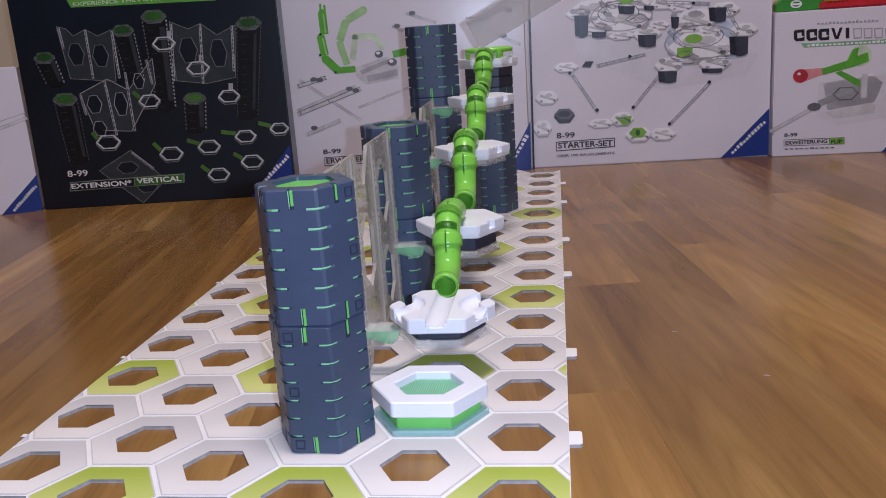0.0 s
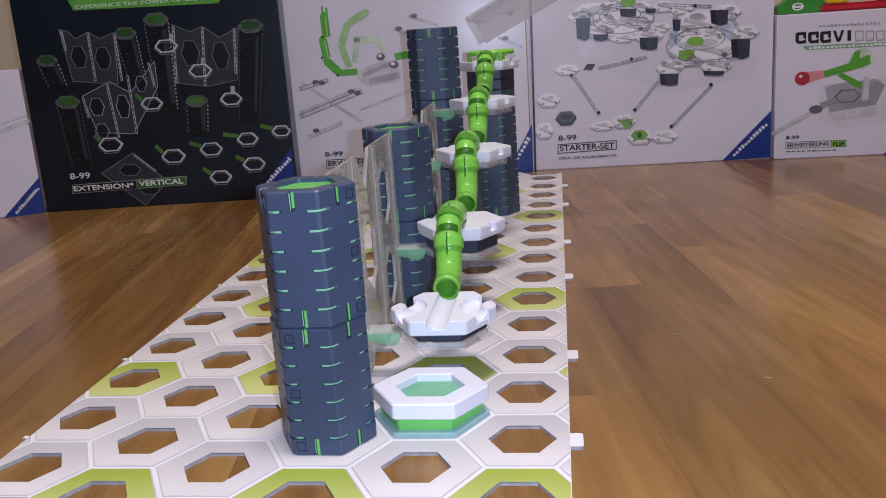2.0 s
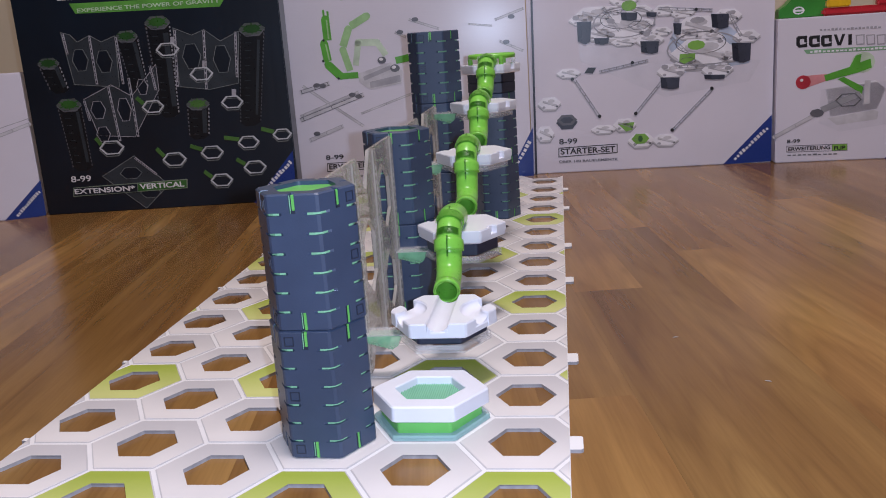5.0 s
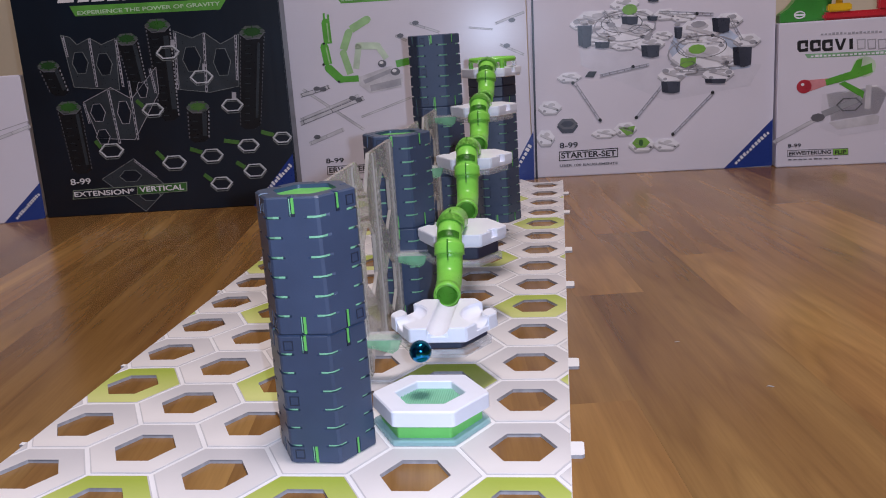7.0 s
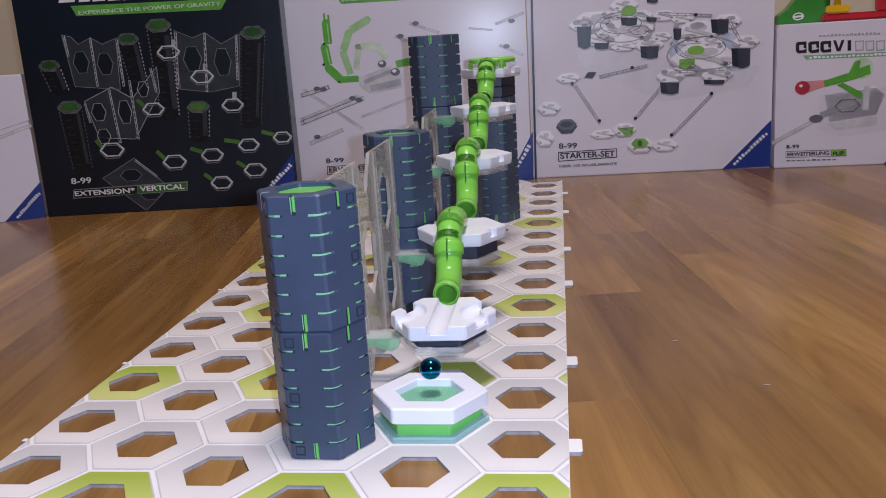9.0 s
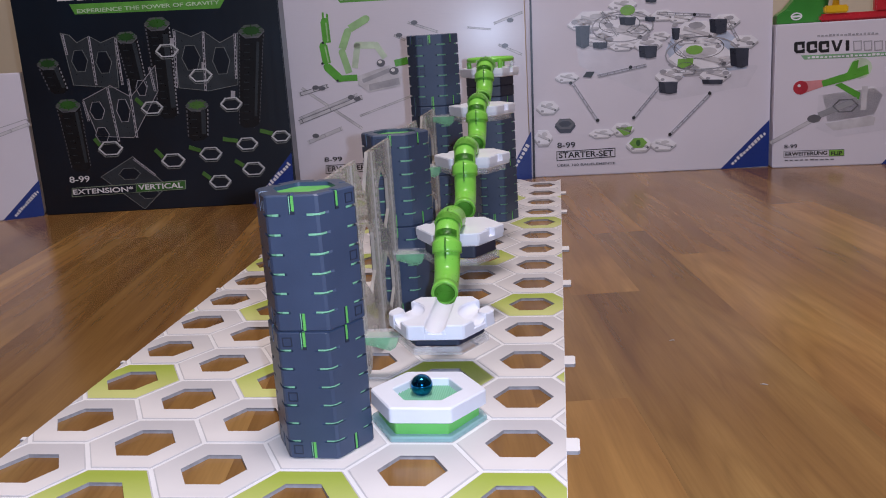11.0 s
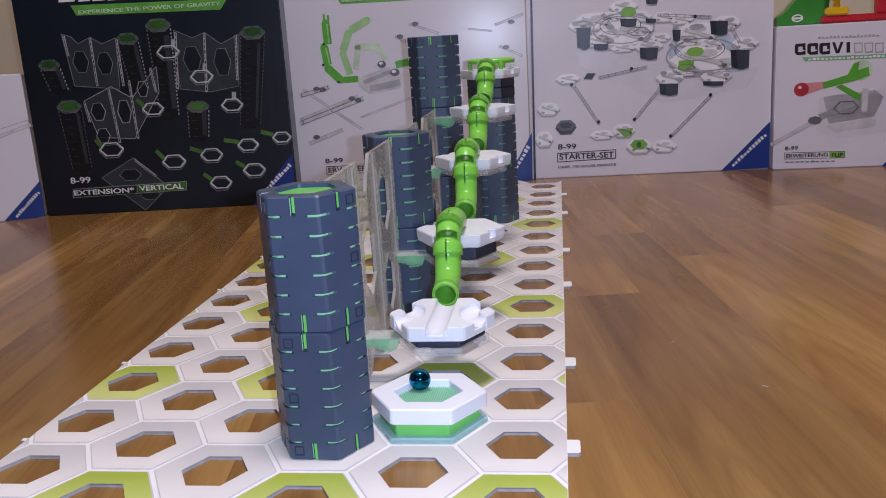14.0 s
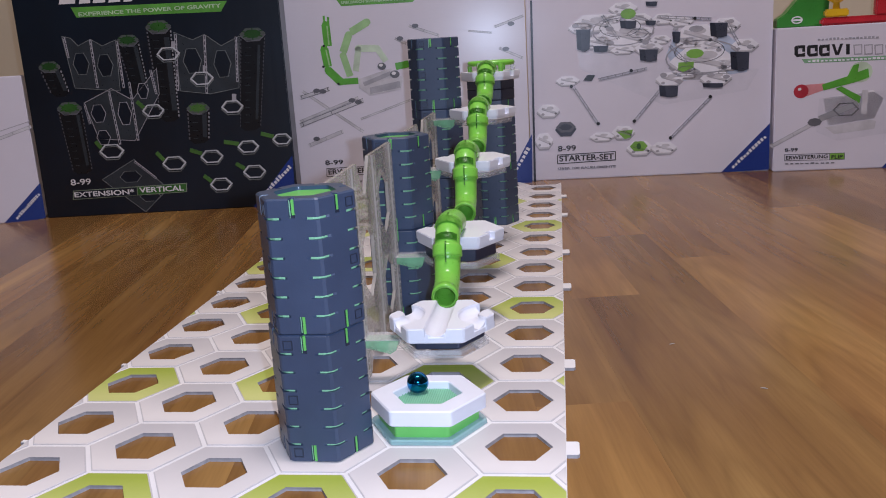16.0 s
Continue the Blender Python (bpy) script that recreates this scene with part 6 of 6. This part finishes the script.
disc(face, "print_pit", PR_DKGREEN, 8, 160.0, 45.1, 3.5, 4.9, 8)
disc(face, "print_tile_side", PR_GREY, 3, 28.0, 100.8, 17.6, 9.7, 6)
disc(face, "print_tile_edge", PR_SILVER, 4, 28.1, 102.9, 17.6, 9.7, 6)
disc(face, "print_tile", PR_LIGHT, 5, 28.2, 104.9, 17.1, 9.7, 6)
strip(face, "print_groove", PR_SILVER, 6, (18.5, 107.8), (38.7, 100.9), 3.5)
strip(face, "print_groove_shade", PR_GREY, 7, (19.4, 106.5), (37.7, 100.0), 0.7)
disc(face, "print_notch", PR_GREY, 6, 20.0, 99.2, 2.5, 1.9, 8)
disc(face, "print_notch", PR_GREY3, 6, 39.0, 99.9, 1.8, 1.6, 8)
disc(face, "print_cup", PR_SILVER, 6, 30.9, 108.1, 5.3, 2.7, 10)
disc(face, "print_tile_side", PR_GREY, 3, 20.0, 55.8, 14.3, 11.7, 6)
disc(face, "print_tile_edge", PR_SILVER, 4, 20.1, 58.4, 14.2, 11.7, 6)
disc(face, "print_tile", PR_LIGHT, 5, 20.1, 60.7, 13.8, 11.7, 6)
strip(face, "print_groove", PR_SILVER, 6, (12.4, 64.0), (28.6, 56.2), 4.2)
strip(face, "print_groove_shade", PR_GREY, 7, (13.1, 62.5), (27.8, 55.1), 0.7)
disc(face, "print_notch", PR_GREY, 6, 13.5, 53.8, 2.0, 2.3, 8)
disc(face, "print_notch", PR_GREY3, 6, 28.8, 55.1, 1.4, 1.9, 8)
disc(face, "print_cup", PR_SILVER, 6, 22.4, 64.7, 4.3, 3.3, 10)
disc(face, "print_hex", PR_SLATE, 4, 53.0, 75.2, 15.9, 11.6, 6)
disc(face, "print_hex_face", PR_GREY3, 5, 53.1, 78.8, 15.0, 8.9, 6)
disc(face, "print_hex_well", PR_SLATE, 6, 53.1, 78.8, 9.7, 4.9, 6)
words(face, "8-99", PR_INK, 3, 40.6, 43.1, 26.7, 8.1, 0.012)
shape(face, "print_label", PR_INK, 2, [(39.1, 38.2), (126.5, 39.5), (126.4, 25.6), (38.7, 23.7)])
shape(face, "print_label_face", WHITE_CARTON, 3, [(40.4, 36.8), (125.2, 38.2), (125.1, 27.0), (40.1, 25.0)])
words(face, "STARTER-SET", PR_INK, 4, 42.4, 27.8, 80.5, 8.6)
words(face, "ÜBER 100 BAUELEMENTE", PR_GREY3, 3, 39.8, 15.1, 86.0, 4.1)
shape(face, "corner_print", BLUE_PRINT, 1, [(280.0, 0.1), (348.6, 69.8), (348.9, 1.5)])
bars(face, PR_WHITE, 2, (295.4, 6.6), (344.1, 52.1), 5.0, 12)
face = box_flip
bars(face, PR_GREY, 3, (55.3, 185.7), (137.2, 184.2), 3.0, 16)
shape(face, "logo_letter", PR_INK, 2, [(26.7, 178.7), (39.1, 178.8), (39.7, 163.1), (28.4, 162.9), (25.1, 166.4), (24.7, 176.4)])
shape(face, "logo_gap", WHITE_CARTON, 3, [(29.6, 174.4), (35.3, 174.5), (35.4, 170.0), (39.5, 168.9), (34.7, 167.1), (29.9, 167.0)])
shape(face, "logo_letter", PR_INK, 2, [(43.6, 178.2), (56.0, 178.3), (56.6, 162.6), (45.4, 162.4), (42.0, 165.9), (41.6, 175.8)])
shape(face, "logo_gap", WHITE_CARTON, 3, [(46.5, 173.9), (52.1, 174.0), (52.3, 169.4), (56.4, 168.4), (51.6, 166.6), (46.8, 166.5)])
shape(face, "logo_letter", PR_INK, 2, [(59.6, 177.7), (72.0, 177.8), (72.6, 162.1), (61.4, 161.9), (58.1, 165.4), (57.7, 175.3)])
shape(face, "logo_gap", WHITE_CARTON, 3, [(62.6, 173.4), (68.1, 173.5), (68.3, 169.0), (72.4, 167.9), (67.7, 166.1), (62.9, 166.0)])
shape(face, "logo_letter", PR_INK, 2, [(74.7, 178.0), (78.7, 177.8), (82.4, 166.9), (85.9, 177.8), (89.8, 178.0), (85.0, 162.7), (80.2, 162.5)])
shape(face, "logo_letter", PR_INK, 2, [(93.8, 176.9), (98.6, 177.1), (99.3, 162.7), (94.5, 162.6)])
shape(face, "logo_outline", PR_GREY, 2, [(103.4, 175.6), (115.3, 175.7), (116.0, 161.8), (104.9, 161.6)])
shape(face, "logo_gap", WHITE_CARTON, 3, [(105.1, 173.9), (113.8, 174.2), (114.3, 163.5), (106.4, 163.1)])
shape(face, "logo_outline", PR_GREY, 2, [(117.3, 174.8), (129.1, 174.9), (129.8, 161.0), (118.8, 160.8)])
shape(face, "logo_gap", WHITE_CARTON, 3, [(118.9, 173.1), (127.6, 173.4), (128.2, 162.7), (120.3, 162.4)])
shape(face, "logo_outline", PR_GREY, 2, [(131.1, 174.0), (142.9, 174.1), (143.6, 160.3), (132.6, 160.0)])
shape(face, "logo_gap", WHITE_CARTON, 3, [(132.8, 172.3), (141.4, 172.6), (142.0, 162.0), (134.1, 161.6)])
shape(face, "logo_outline", PR_GREY, 2, [(145.7, 173.2), (157.4, 173.3), (158.2, 159.4), (147.2, 159.2)])
shape(face, "logo_gap", WHITE_CARTON, 3, [(147.3, 171.5), (155.9, 171.8), (156.5, 161.2), (148.7, 160.8)])
shape(face, "print_band", PR_BANDPALE, 1, [(35.0, 159.7), (173.2, 157.8), (173.5, 152.1), (39.2, 153.6)])
bars(face, PR_LIGHT, 3, (43.2, 156.3), (169.4, 155.2), 3.0, 22)
shape(face, "print_trail", PR_PINK, 1, [(37.5, 123.2), (67.8, 124.2), (68.2, 115.0), (38.2, 105.5)])
disc(face, "print_ball", PR_RED, 3, 35.8, 114.5, 10.2, 9.7, 16)
disc(face, "print_shine", PR_WHITE, 4, 33.7, 117.5, 2.4, 2.1, 10)
shape(face, "print_lever", PR_FERN, 3, [(63.8, 122.7), (97.6, 132.2), (104.8, 147.2), (112.6, 149.2), (111.2, 137.7), (124.9, 142.0), (126.8, 129.5), (108.0, 123.4), (66.2, 114.2)])
shape(face, "print_lever_leg", PR_FERN, 2, [(82.3, 115.9), (90.2, 118.9), (117.0, 103.3), (115.4, 93.7)])
disc(face, "print_halo", PR_PALE, 1, 115.2, 137.5, 15.9, 14.6, 12)
shape(face, "print_base", PR_SILVER, 2, [(70.4, 61.9), (132.7, 70.6), (138.9, 67.3), (137.4, 56.8), (83.1, 51.4)])
shape(face, "print_base_top", PR_LIGHT, 1, [(66.7, 102.4), (112.7, 108.5), (132.5, 111.7), (147.1, 98.5), (136.6, 71.6), (74.4, 63.8)])
strip(face, "print_lever_base", PR_GREY2, 3, (61.8, 73.8), (113.4, 93.8), 9.0)
hoop(face, "print_spring", PR_GREY3, 4, 97.7, 86.1, 18.1, 10.6, 2.50)
rail(face, PR_GREY, 2, (-3.7, 36.9), (57.9, 69.7), 5.0)
disc(face, "print_hook", PR_GREY3, 4, 55.8, 69.8, 9.8, 6.0, 8)
# Printed pale grey: the soft shade under the toy in the carton's picture.
shape(face, "print_floor_shade", PR_LIGHT2, 1, [(60.6, 102.7), (152.4, 110.7), (167.8, 51.2), (87.6, 41.8), (58.4, 55.9)])
strip(face, "print_post", PR_SILVER, 2, (122.5, 112.2), (122.2, 78.6), 8.0)
words(face, "8-99", PR_INK, 3, 16.1, 28.6, 17.8, 5.2, 0.012)
shape(face, "print_label", PR_GREY3, 2, [(15.4, 24.8), (99.0, 24.1), (99.5, 14.1), (15.7, 15.2)])
shape(face, "print_label_face", WHITE_CARTON, 3, [(16.2, 23.9), (77.8, 23.2), (78.1, 14.9), (16.5, 16.0)])
shape(face, "print_label_green", PR_LEAF3, 3, [(78.6, 23.6), (98.2, 23.2), (98.6, 15.0), (79.0, 14.9)])
words(face, "ERWEITERUNG", PR_INK, 4, 18.1, 17.2, 57.5, 5.3)
words(face, "FLIP", PR_INK, 4, 81.0, 16.0, 15.2, 5.2)
bars(face, PR_GREY3, 3, (16.6, 11.2), (87.0, 10.2), 2.2, 10)
shape(face, "corner_print", BLUE_PRINT, 1, [(146.8, -3.8), (170.2, 23.3), (171.9, -3.9)])


# ---- toys on the small carton ----
TOY_GREEN = material("green_toy_plastic", (0.04, 0.22, 0.03), 0.3, spread=0.1, scale=30)
TOY_RED = material("red_toy_plastic", (0.45, 0.02, 0.03), 0.3, spread=0.1, scale=30)
TOY_YELLOW = material("yellow_toy_plastic", (0.70, 0.42, 0.01), 0.3, spread=0.1, scale=30)
TOY_MAROON = material("maroon_toy_plastic", (0.10, 0.012, 0.03), 0.4, spread=0.1, scale=30)


def toys():
    z = FLOOR + 0.2035
    green = empty("toy_bucket", pose(0.340, 0.916, z), "curved green plastic toy bucket on a small white carton", "toy")
    prof = [(0, 0), (0.064, 0), (0.070, 0.02), (0.074, 0.085), (0.055, 0.085), (0.034, 0.046), (0.012, 0.020), (0, 0.012)]
    bm = bmesh.new()
    slab(bm, prof, [], 0, 0.026, lambda a, b, c: (a, c, b))
    bmesh.ops.bevel(bm, geom=bm.edges[:], offset=0.0012, segments=2, affect="EDGES")
    part("body", bm, TOY_GREEN, green)
    bm = bmesh.new()
    slab(bm, [(0.027 + 0.008 * math.cos(k * 0.524), 0.010 + 0.0055 * math.sin(k * 0.524)) for k in range(12)],
         [[(0.027 + 0.0062 * math.cos(k * 0.524), 0.010 + 0.0036 * math.sin(k * 0.524)) for k in range(12)]], 0.0003, -0.0006, lambda a, b, c: (a, c, b))
    part("badge", bm, PR_WHITE, green, "white oval badge")
    bm = bmesh.new()
    add_box(bm, (0.021, -0.0006, 0.0085), (0.033, 0.0003, 0.0112), 0.0002)
    part("badge_bar", bm, PR_WHITE, green)
    red = empty("toy_tray", pose(0.396, 0.90, z), "red plastic toy tray with a raised block on a carton", "toy")
    part("tray", box_bm((0, 0, 0), (0.105, 0.014, 0.011), 0.003), TOY_RED, red)
    part("block", box_bm((0.073, 0.002, 0.010), (0.105, 0.014, 0.085), 0.002), TOY_RED, red, "upright red block")
    part("cross_bar", box_bm((-0.02, 0.020, 0.038), (0.073, 0.026, 0.046), 0.002), TOY_MAROON, red, "dark maroon bar")
    bolt = empty("toy_bolt", pose(0.4175, 0.907, z + 0.0112), "yellow plastic toy bolt standing on a red tray", "toy")
    part("base", box_bm((-0.016, -0.006, 0), (0.016, 0.006, 0.011), 0.002), TOY_YELLOW, bolt)
    bm = bmesh.new()
    loft(bm, [[(r * math.cos(k * math.pi / 10), r * math.sin(k * math.pi / 10) * 0.5, zz) for k in range(20)]
              for r, zz in ((0.005, 0.010), (0.0042, 0.019), (0.009, 0.022), (0.0165, 0.026), (0.0165, 0.060), (0.014, 0.063))])
    part("cup", bm, TOY_YELLOW, bolt, smooth=True)


toys()


# ---- floor strips ----
def floor_strips():
    w, ln, turn = 0.0575, 0.88, 8.6
    rnd = random.Random(4)
    joints = {0: 0.0, -1: 0.108, -2: -0.109, -3: -0.323, 1: 0.36, 2: -0.42, 3: 0.2}
    me = None
    m0 = pose(0.1302, 0.4018, FLOOR, 0, 0, turn)
    for i in range(-22, 14):
        off = joints.get(i, rnd.random() * ln)
        for k in range(-3, 2):
            x, y = i * w, k * ln + off
            far = (1.15 - 0.4018 - math.sin(radians(turn)) * (x + w)) / math.cos(radians(turn))
            part_len = min(ln, far - y)
            c = m0 @ Vector((x + w / 2, y + ln / 2, 0))
            if part_len < 0.05 or not (-1.1 < c.x < 0.85 and -1.0 < c.y):
                continue
            if me is None:
                ob = part("floor_strip", box_bm((0.00002, 0.00002, -0.004), (w - 0.00002, ln - 0.00002, 0)), WOOD, floor)
                me = ob.data
            else:
                ob = new("floor_strip", me)
                ob.parent = floor
            ob.matrix_local = m0 @ pose(x, y, 0) @ Matrix.Diagonal((1, part_len / ln, 1, 1))


floor_strips()

# ---- crumbs on the floor ----
for x, y, a in ((0.101, 0.163, 20), (0.146, 0.083, -15)):
    bm = bmesh.new()
    sweep(bm, [(-0.0022, 0, 0.0003), (-0.0008, 0.0003, 0.0004), (0.0009, 0.0002, 0.0004), (0.0022, -0.0002, 0.0003)], [0.0001, 0.0003, 0.0003, 0.0001], 7)
    ob = tagged(part("crumb", bm, CRUMB), "tiny pale crumb lying on the laminate floor", "crumb", "floor crumbs")
    ob.matrix_world = pose(x, y, FLOOR, 0, 0, a)

# ---- what moves ----
bm = bmesh.new()
bmesh.ops.create_uvsphere(bm, u_segments=32, v_segments=20, radius=0.0065)
ball = tagged(part("marble", bm, BALL, smooth=True), "shiny dark blue chrome steel marble", "marble")

chute = empty("clear_chute", pose(0, 0, 0), "clear flat plastic chute held above the top tile", "chute")
bm = bmesh.new()
add_box(bm, (0, -0.001, -0.0145), (0.26, 0.001, 0.0142), 0.0005)
part("face", bm, CHUTE, chute, "clear flat face")
for z in (-0.0145, 0.0145):
    bm = bmesh.new()
    add_box(bm, (0, -0.003, z - 0.0012), (0.26, 0.003, z + 0.0012), 0.0005)
    part("edge_rail", bm, CHUTE, chute)


def motions():
    # it waits in the chute, rolls out, and drops through the four tubes
    rows = [(0.0, pose(0.1100, 0.506, 0.290)), (1.05, pose(0.1090, 0.506, 0.2895)), (1.3, pose(-0.0500, 0.515, 0.209)),
            (1.42, pose(X1, 0.585, ZF + 0.014))]
    for k, stops in ((3, ((1.50, 12), (1.62, 20), (1.95, 30), (2.30, 42))), (2, ((2.5, 6), (2.68, 14), (2.80, 20), (2.98, 30), (3.12, 40), (3.25, 42))),
                     (1, ((3.50, 6), (3.70, 14), (3.82, 20), (4.02, 30), (4.18, 40), (4.26, 42))), (0, ((4.50, 6), (4.68, 14), (4.82, 22), (5.0, 34), (5.12, 42)))):
        rows += [(t, Matrix.Translation(TUBE_LINES[k][q])) for t, q in stops]
    rows += [
        (5.35, pose(X1, 0.085, ZB + 0.0045)), (5.72, pose(X1 - 0.001, 0.064, ZB + 0.0045)), (5.90, pose(-0.0550, 0.047, 0.041)),
        (6.05, pose(-0.0560, 0.0365, 0.0190)), (6.16, pose(-0.0563, 0.036, 0.034)),
        (6.30, pose(-0.0565, 0.0355, 0.0420)),
        (6.40, pose(-0.0565, 0.0355, 0.0421)),
        (6.50, pose(-0.0558, 0.0355, 0.0426)),
        (6.60, pose(-0.0565, 0.0355, 0.0327)),
        (6.70, pose(-0.0578, 0.0355, 0.0252)),
        (6.75, pose(-0.0577, 0.0355, 0.0221)),
        (6.80, pose(-0.0571, 0.0355, 0.0264)),
        (6.90, pose(-0.0573, 0.0355, 0.0391)),
        (7.00, pose(-0.0581, 0.0355, 0.0420)),
        (7.10, pose(-0.0577, 0.0355, 0.0333)),
        (7.20, pose(-0.0579, 0.0355, 0.0280)),
        (7.25, pose(-0.0583, 0.0355, 0.0216)),
        (7.30, pose(-0.0581, 0.0355, 0.0244)),
        (7.40, pose(-0.0582, 0.0355, 0.0352)),
        (7.50, pose(-0.0579, 0.0355, 0.0383)),
        (7.60, pose(-0.0580, 0.0355, 0.0383)),
        (7.70, pose(-0.0576, 0.0355, 0.0302)),
        (7.80, pose(-0.0576, 0.0355, 0.0264)),
        (7.84, pose(-0.0580, 0.0355, 0.0207)),
        (7.90, pose(-0.0578, 0.0355, 0.0250)),
        (8.00, pose(-0.0572, 0.0355, 0.0348)),
        (8.10, pose(-0.0573, 0.0355, 0.0341)),
        (8.20, pose(-0.0564, 0.0355, 0.0234)),
        (8.24, pose(-0.0567, 0.0355, 0.0206)),
        (8.30, pose(-0.0559, 0.0355, 0.0233)),
        (8.40, pose(-0.0554, 0.0355, 0.0310)),
        (8.50, pose(-0.0549, 0.0355, 0.0344)),
        (8.60, pose(-0.0542, 0.0355, 0.0279)),
        (8.66, pose(-0.0543, 0.0355, 0.0208)),
        (8.70, pose(-0.0535, 0.0355, 0.0278)),
        (8.80, pose(-0.0531, 0.0355, 0.0312)),
        (8.90, pose(-0.0536, 0.0355, 0.0331)),
        (9.00, pose(-0.0527, 0.0355, 0.0302)),
        (9.10, pose(-0.0522, 0.0355, 0.0256)),
        (9.14, pose(-0.0526, 0.0355, 0.0203)),
        (9.20, pose(-0.0520, 0.0355, 0.0281)),
        (9.32, pose(-0.0524, 0.0355, 0.0195)),
        (9.46, pose(-0.0528, 0.0355, 0.0262)),
        (9.60, pose(-0.0532, 0.0356, 0.0195)),
        (9.72, pose(-0.0536, 0.0356, 0.0245)),
        (9.84, pose(-0.0539, 0.0356, 0.0195)),
        (9.95, pose(-0.0543, 0.0356, 0.0232)),
        (10.06, pose(-0.0546, 0.0356, 0.0195)),
        (10.16, pose(-0.0549, 0.0357, 0.0222)),
        (10.26, pose(-0.0552, 0.0357, 0.0196)),
        (10.50, pose(-0.0559, 0.0357, 0.0205)),
        (10.80, pose(-0.0568, 0.0358, 0.0198)),
        (11.30, pose(-0.0580, 0.0337, 0.0192)),
        (11.40, pose(-0.0583, 0.0362, 0.0192)),
        (11.50, pose(-0.0591, 0.0421, 0.0192)),
        (11.60, pose(-0.0591, 0.0378, 0.0192)),
        (11.70, pose(-0.0596, 0.0393, 0.0200)),
        (11.80, pose(-0.0602, 0.0411, 0.0200)),
        (12.00, pose(-0.0607, 0.0428, 0.0200)),
        (12.20, pose(-0.0612, 0.0451, 0.0200)),
        (12.50, pose(-0.0625, 0.0441, 0.0200)),
        (13.00, pose(-0.0626, 0.0431, 0.0200)),
        (13.50, pose(-0.0620, 0.0428, 0.0200)),
        (14.00, pose(-0.0603, 0.0445, 0.0200)),
        (14.50, pose(-0.0589, 0.0445, 0.0200)),
        (15.00, pose(-0.0601, 0.0437, 0.0200)),
        (15.50, pose(-0.0610, 0.0444, 0.0200)),
        (16.00, pose(-0.0610, 0.0429, 0.0200)),
    ]
    walk(ball, rows)
    path = [(0.0, 0, 0), (1.0, 0.002, 0), (1.8, 0.004, 0.003), (2.0, 0.0043, 0.008), (2.2, 0.014, 0.015), (2.4, 0.060, 0.050), (2.6, 0.14, 0.10)]
    rows = [(t, pose(-0.0587 + x, 0.5, 0.2043 + z, 0, -27, 0)) for t, x, z in path]
    # it is laid down on top of the starter carton
    rest = pose(0.035, 0.935, FLOOR + 0.37 + 0.0157, 0, 0, 2)
    walk(chute, rows + [(2.9, pose(0.12, 0.62, 0.40, 0, -20, 0)), (3.3, pose(0.05, 0.90, 0.40, 0, -4, 1)), (3.6, rest), (16.0, rest)])


motions()
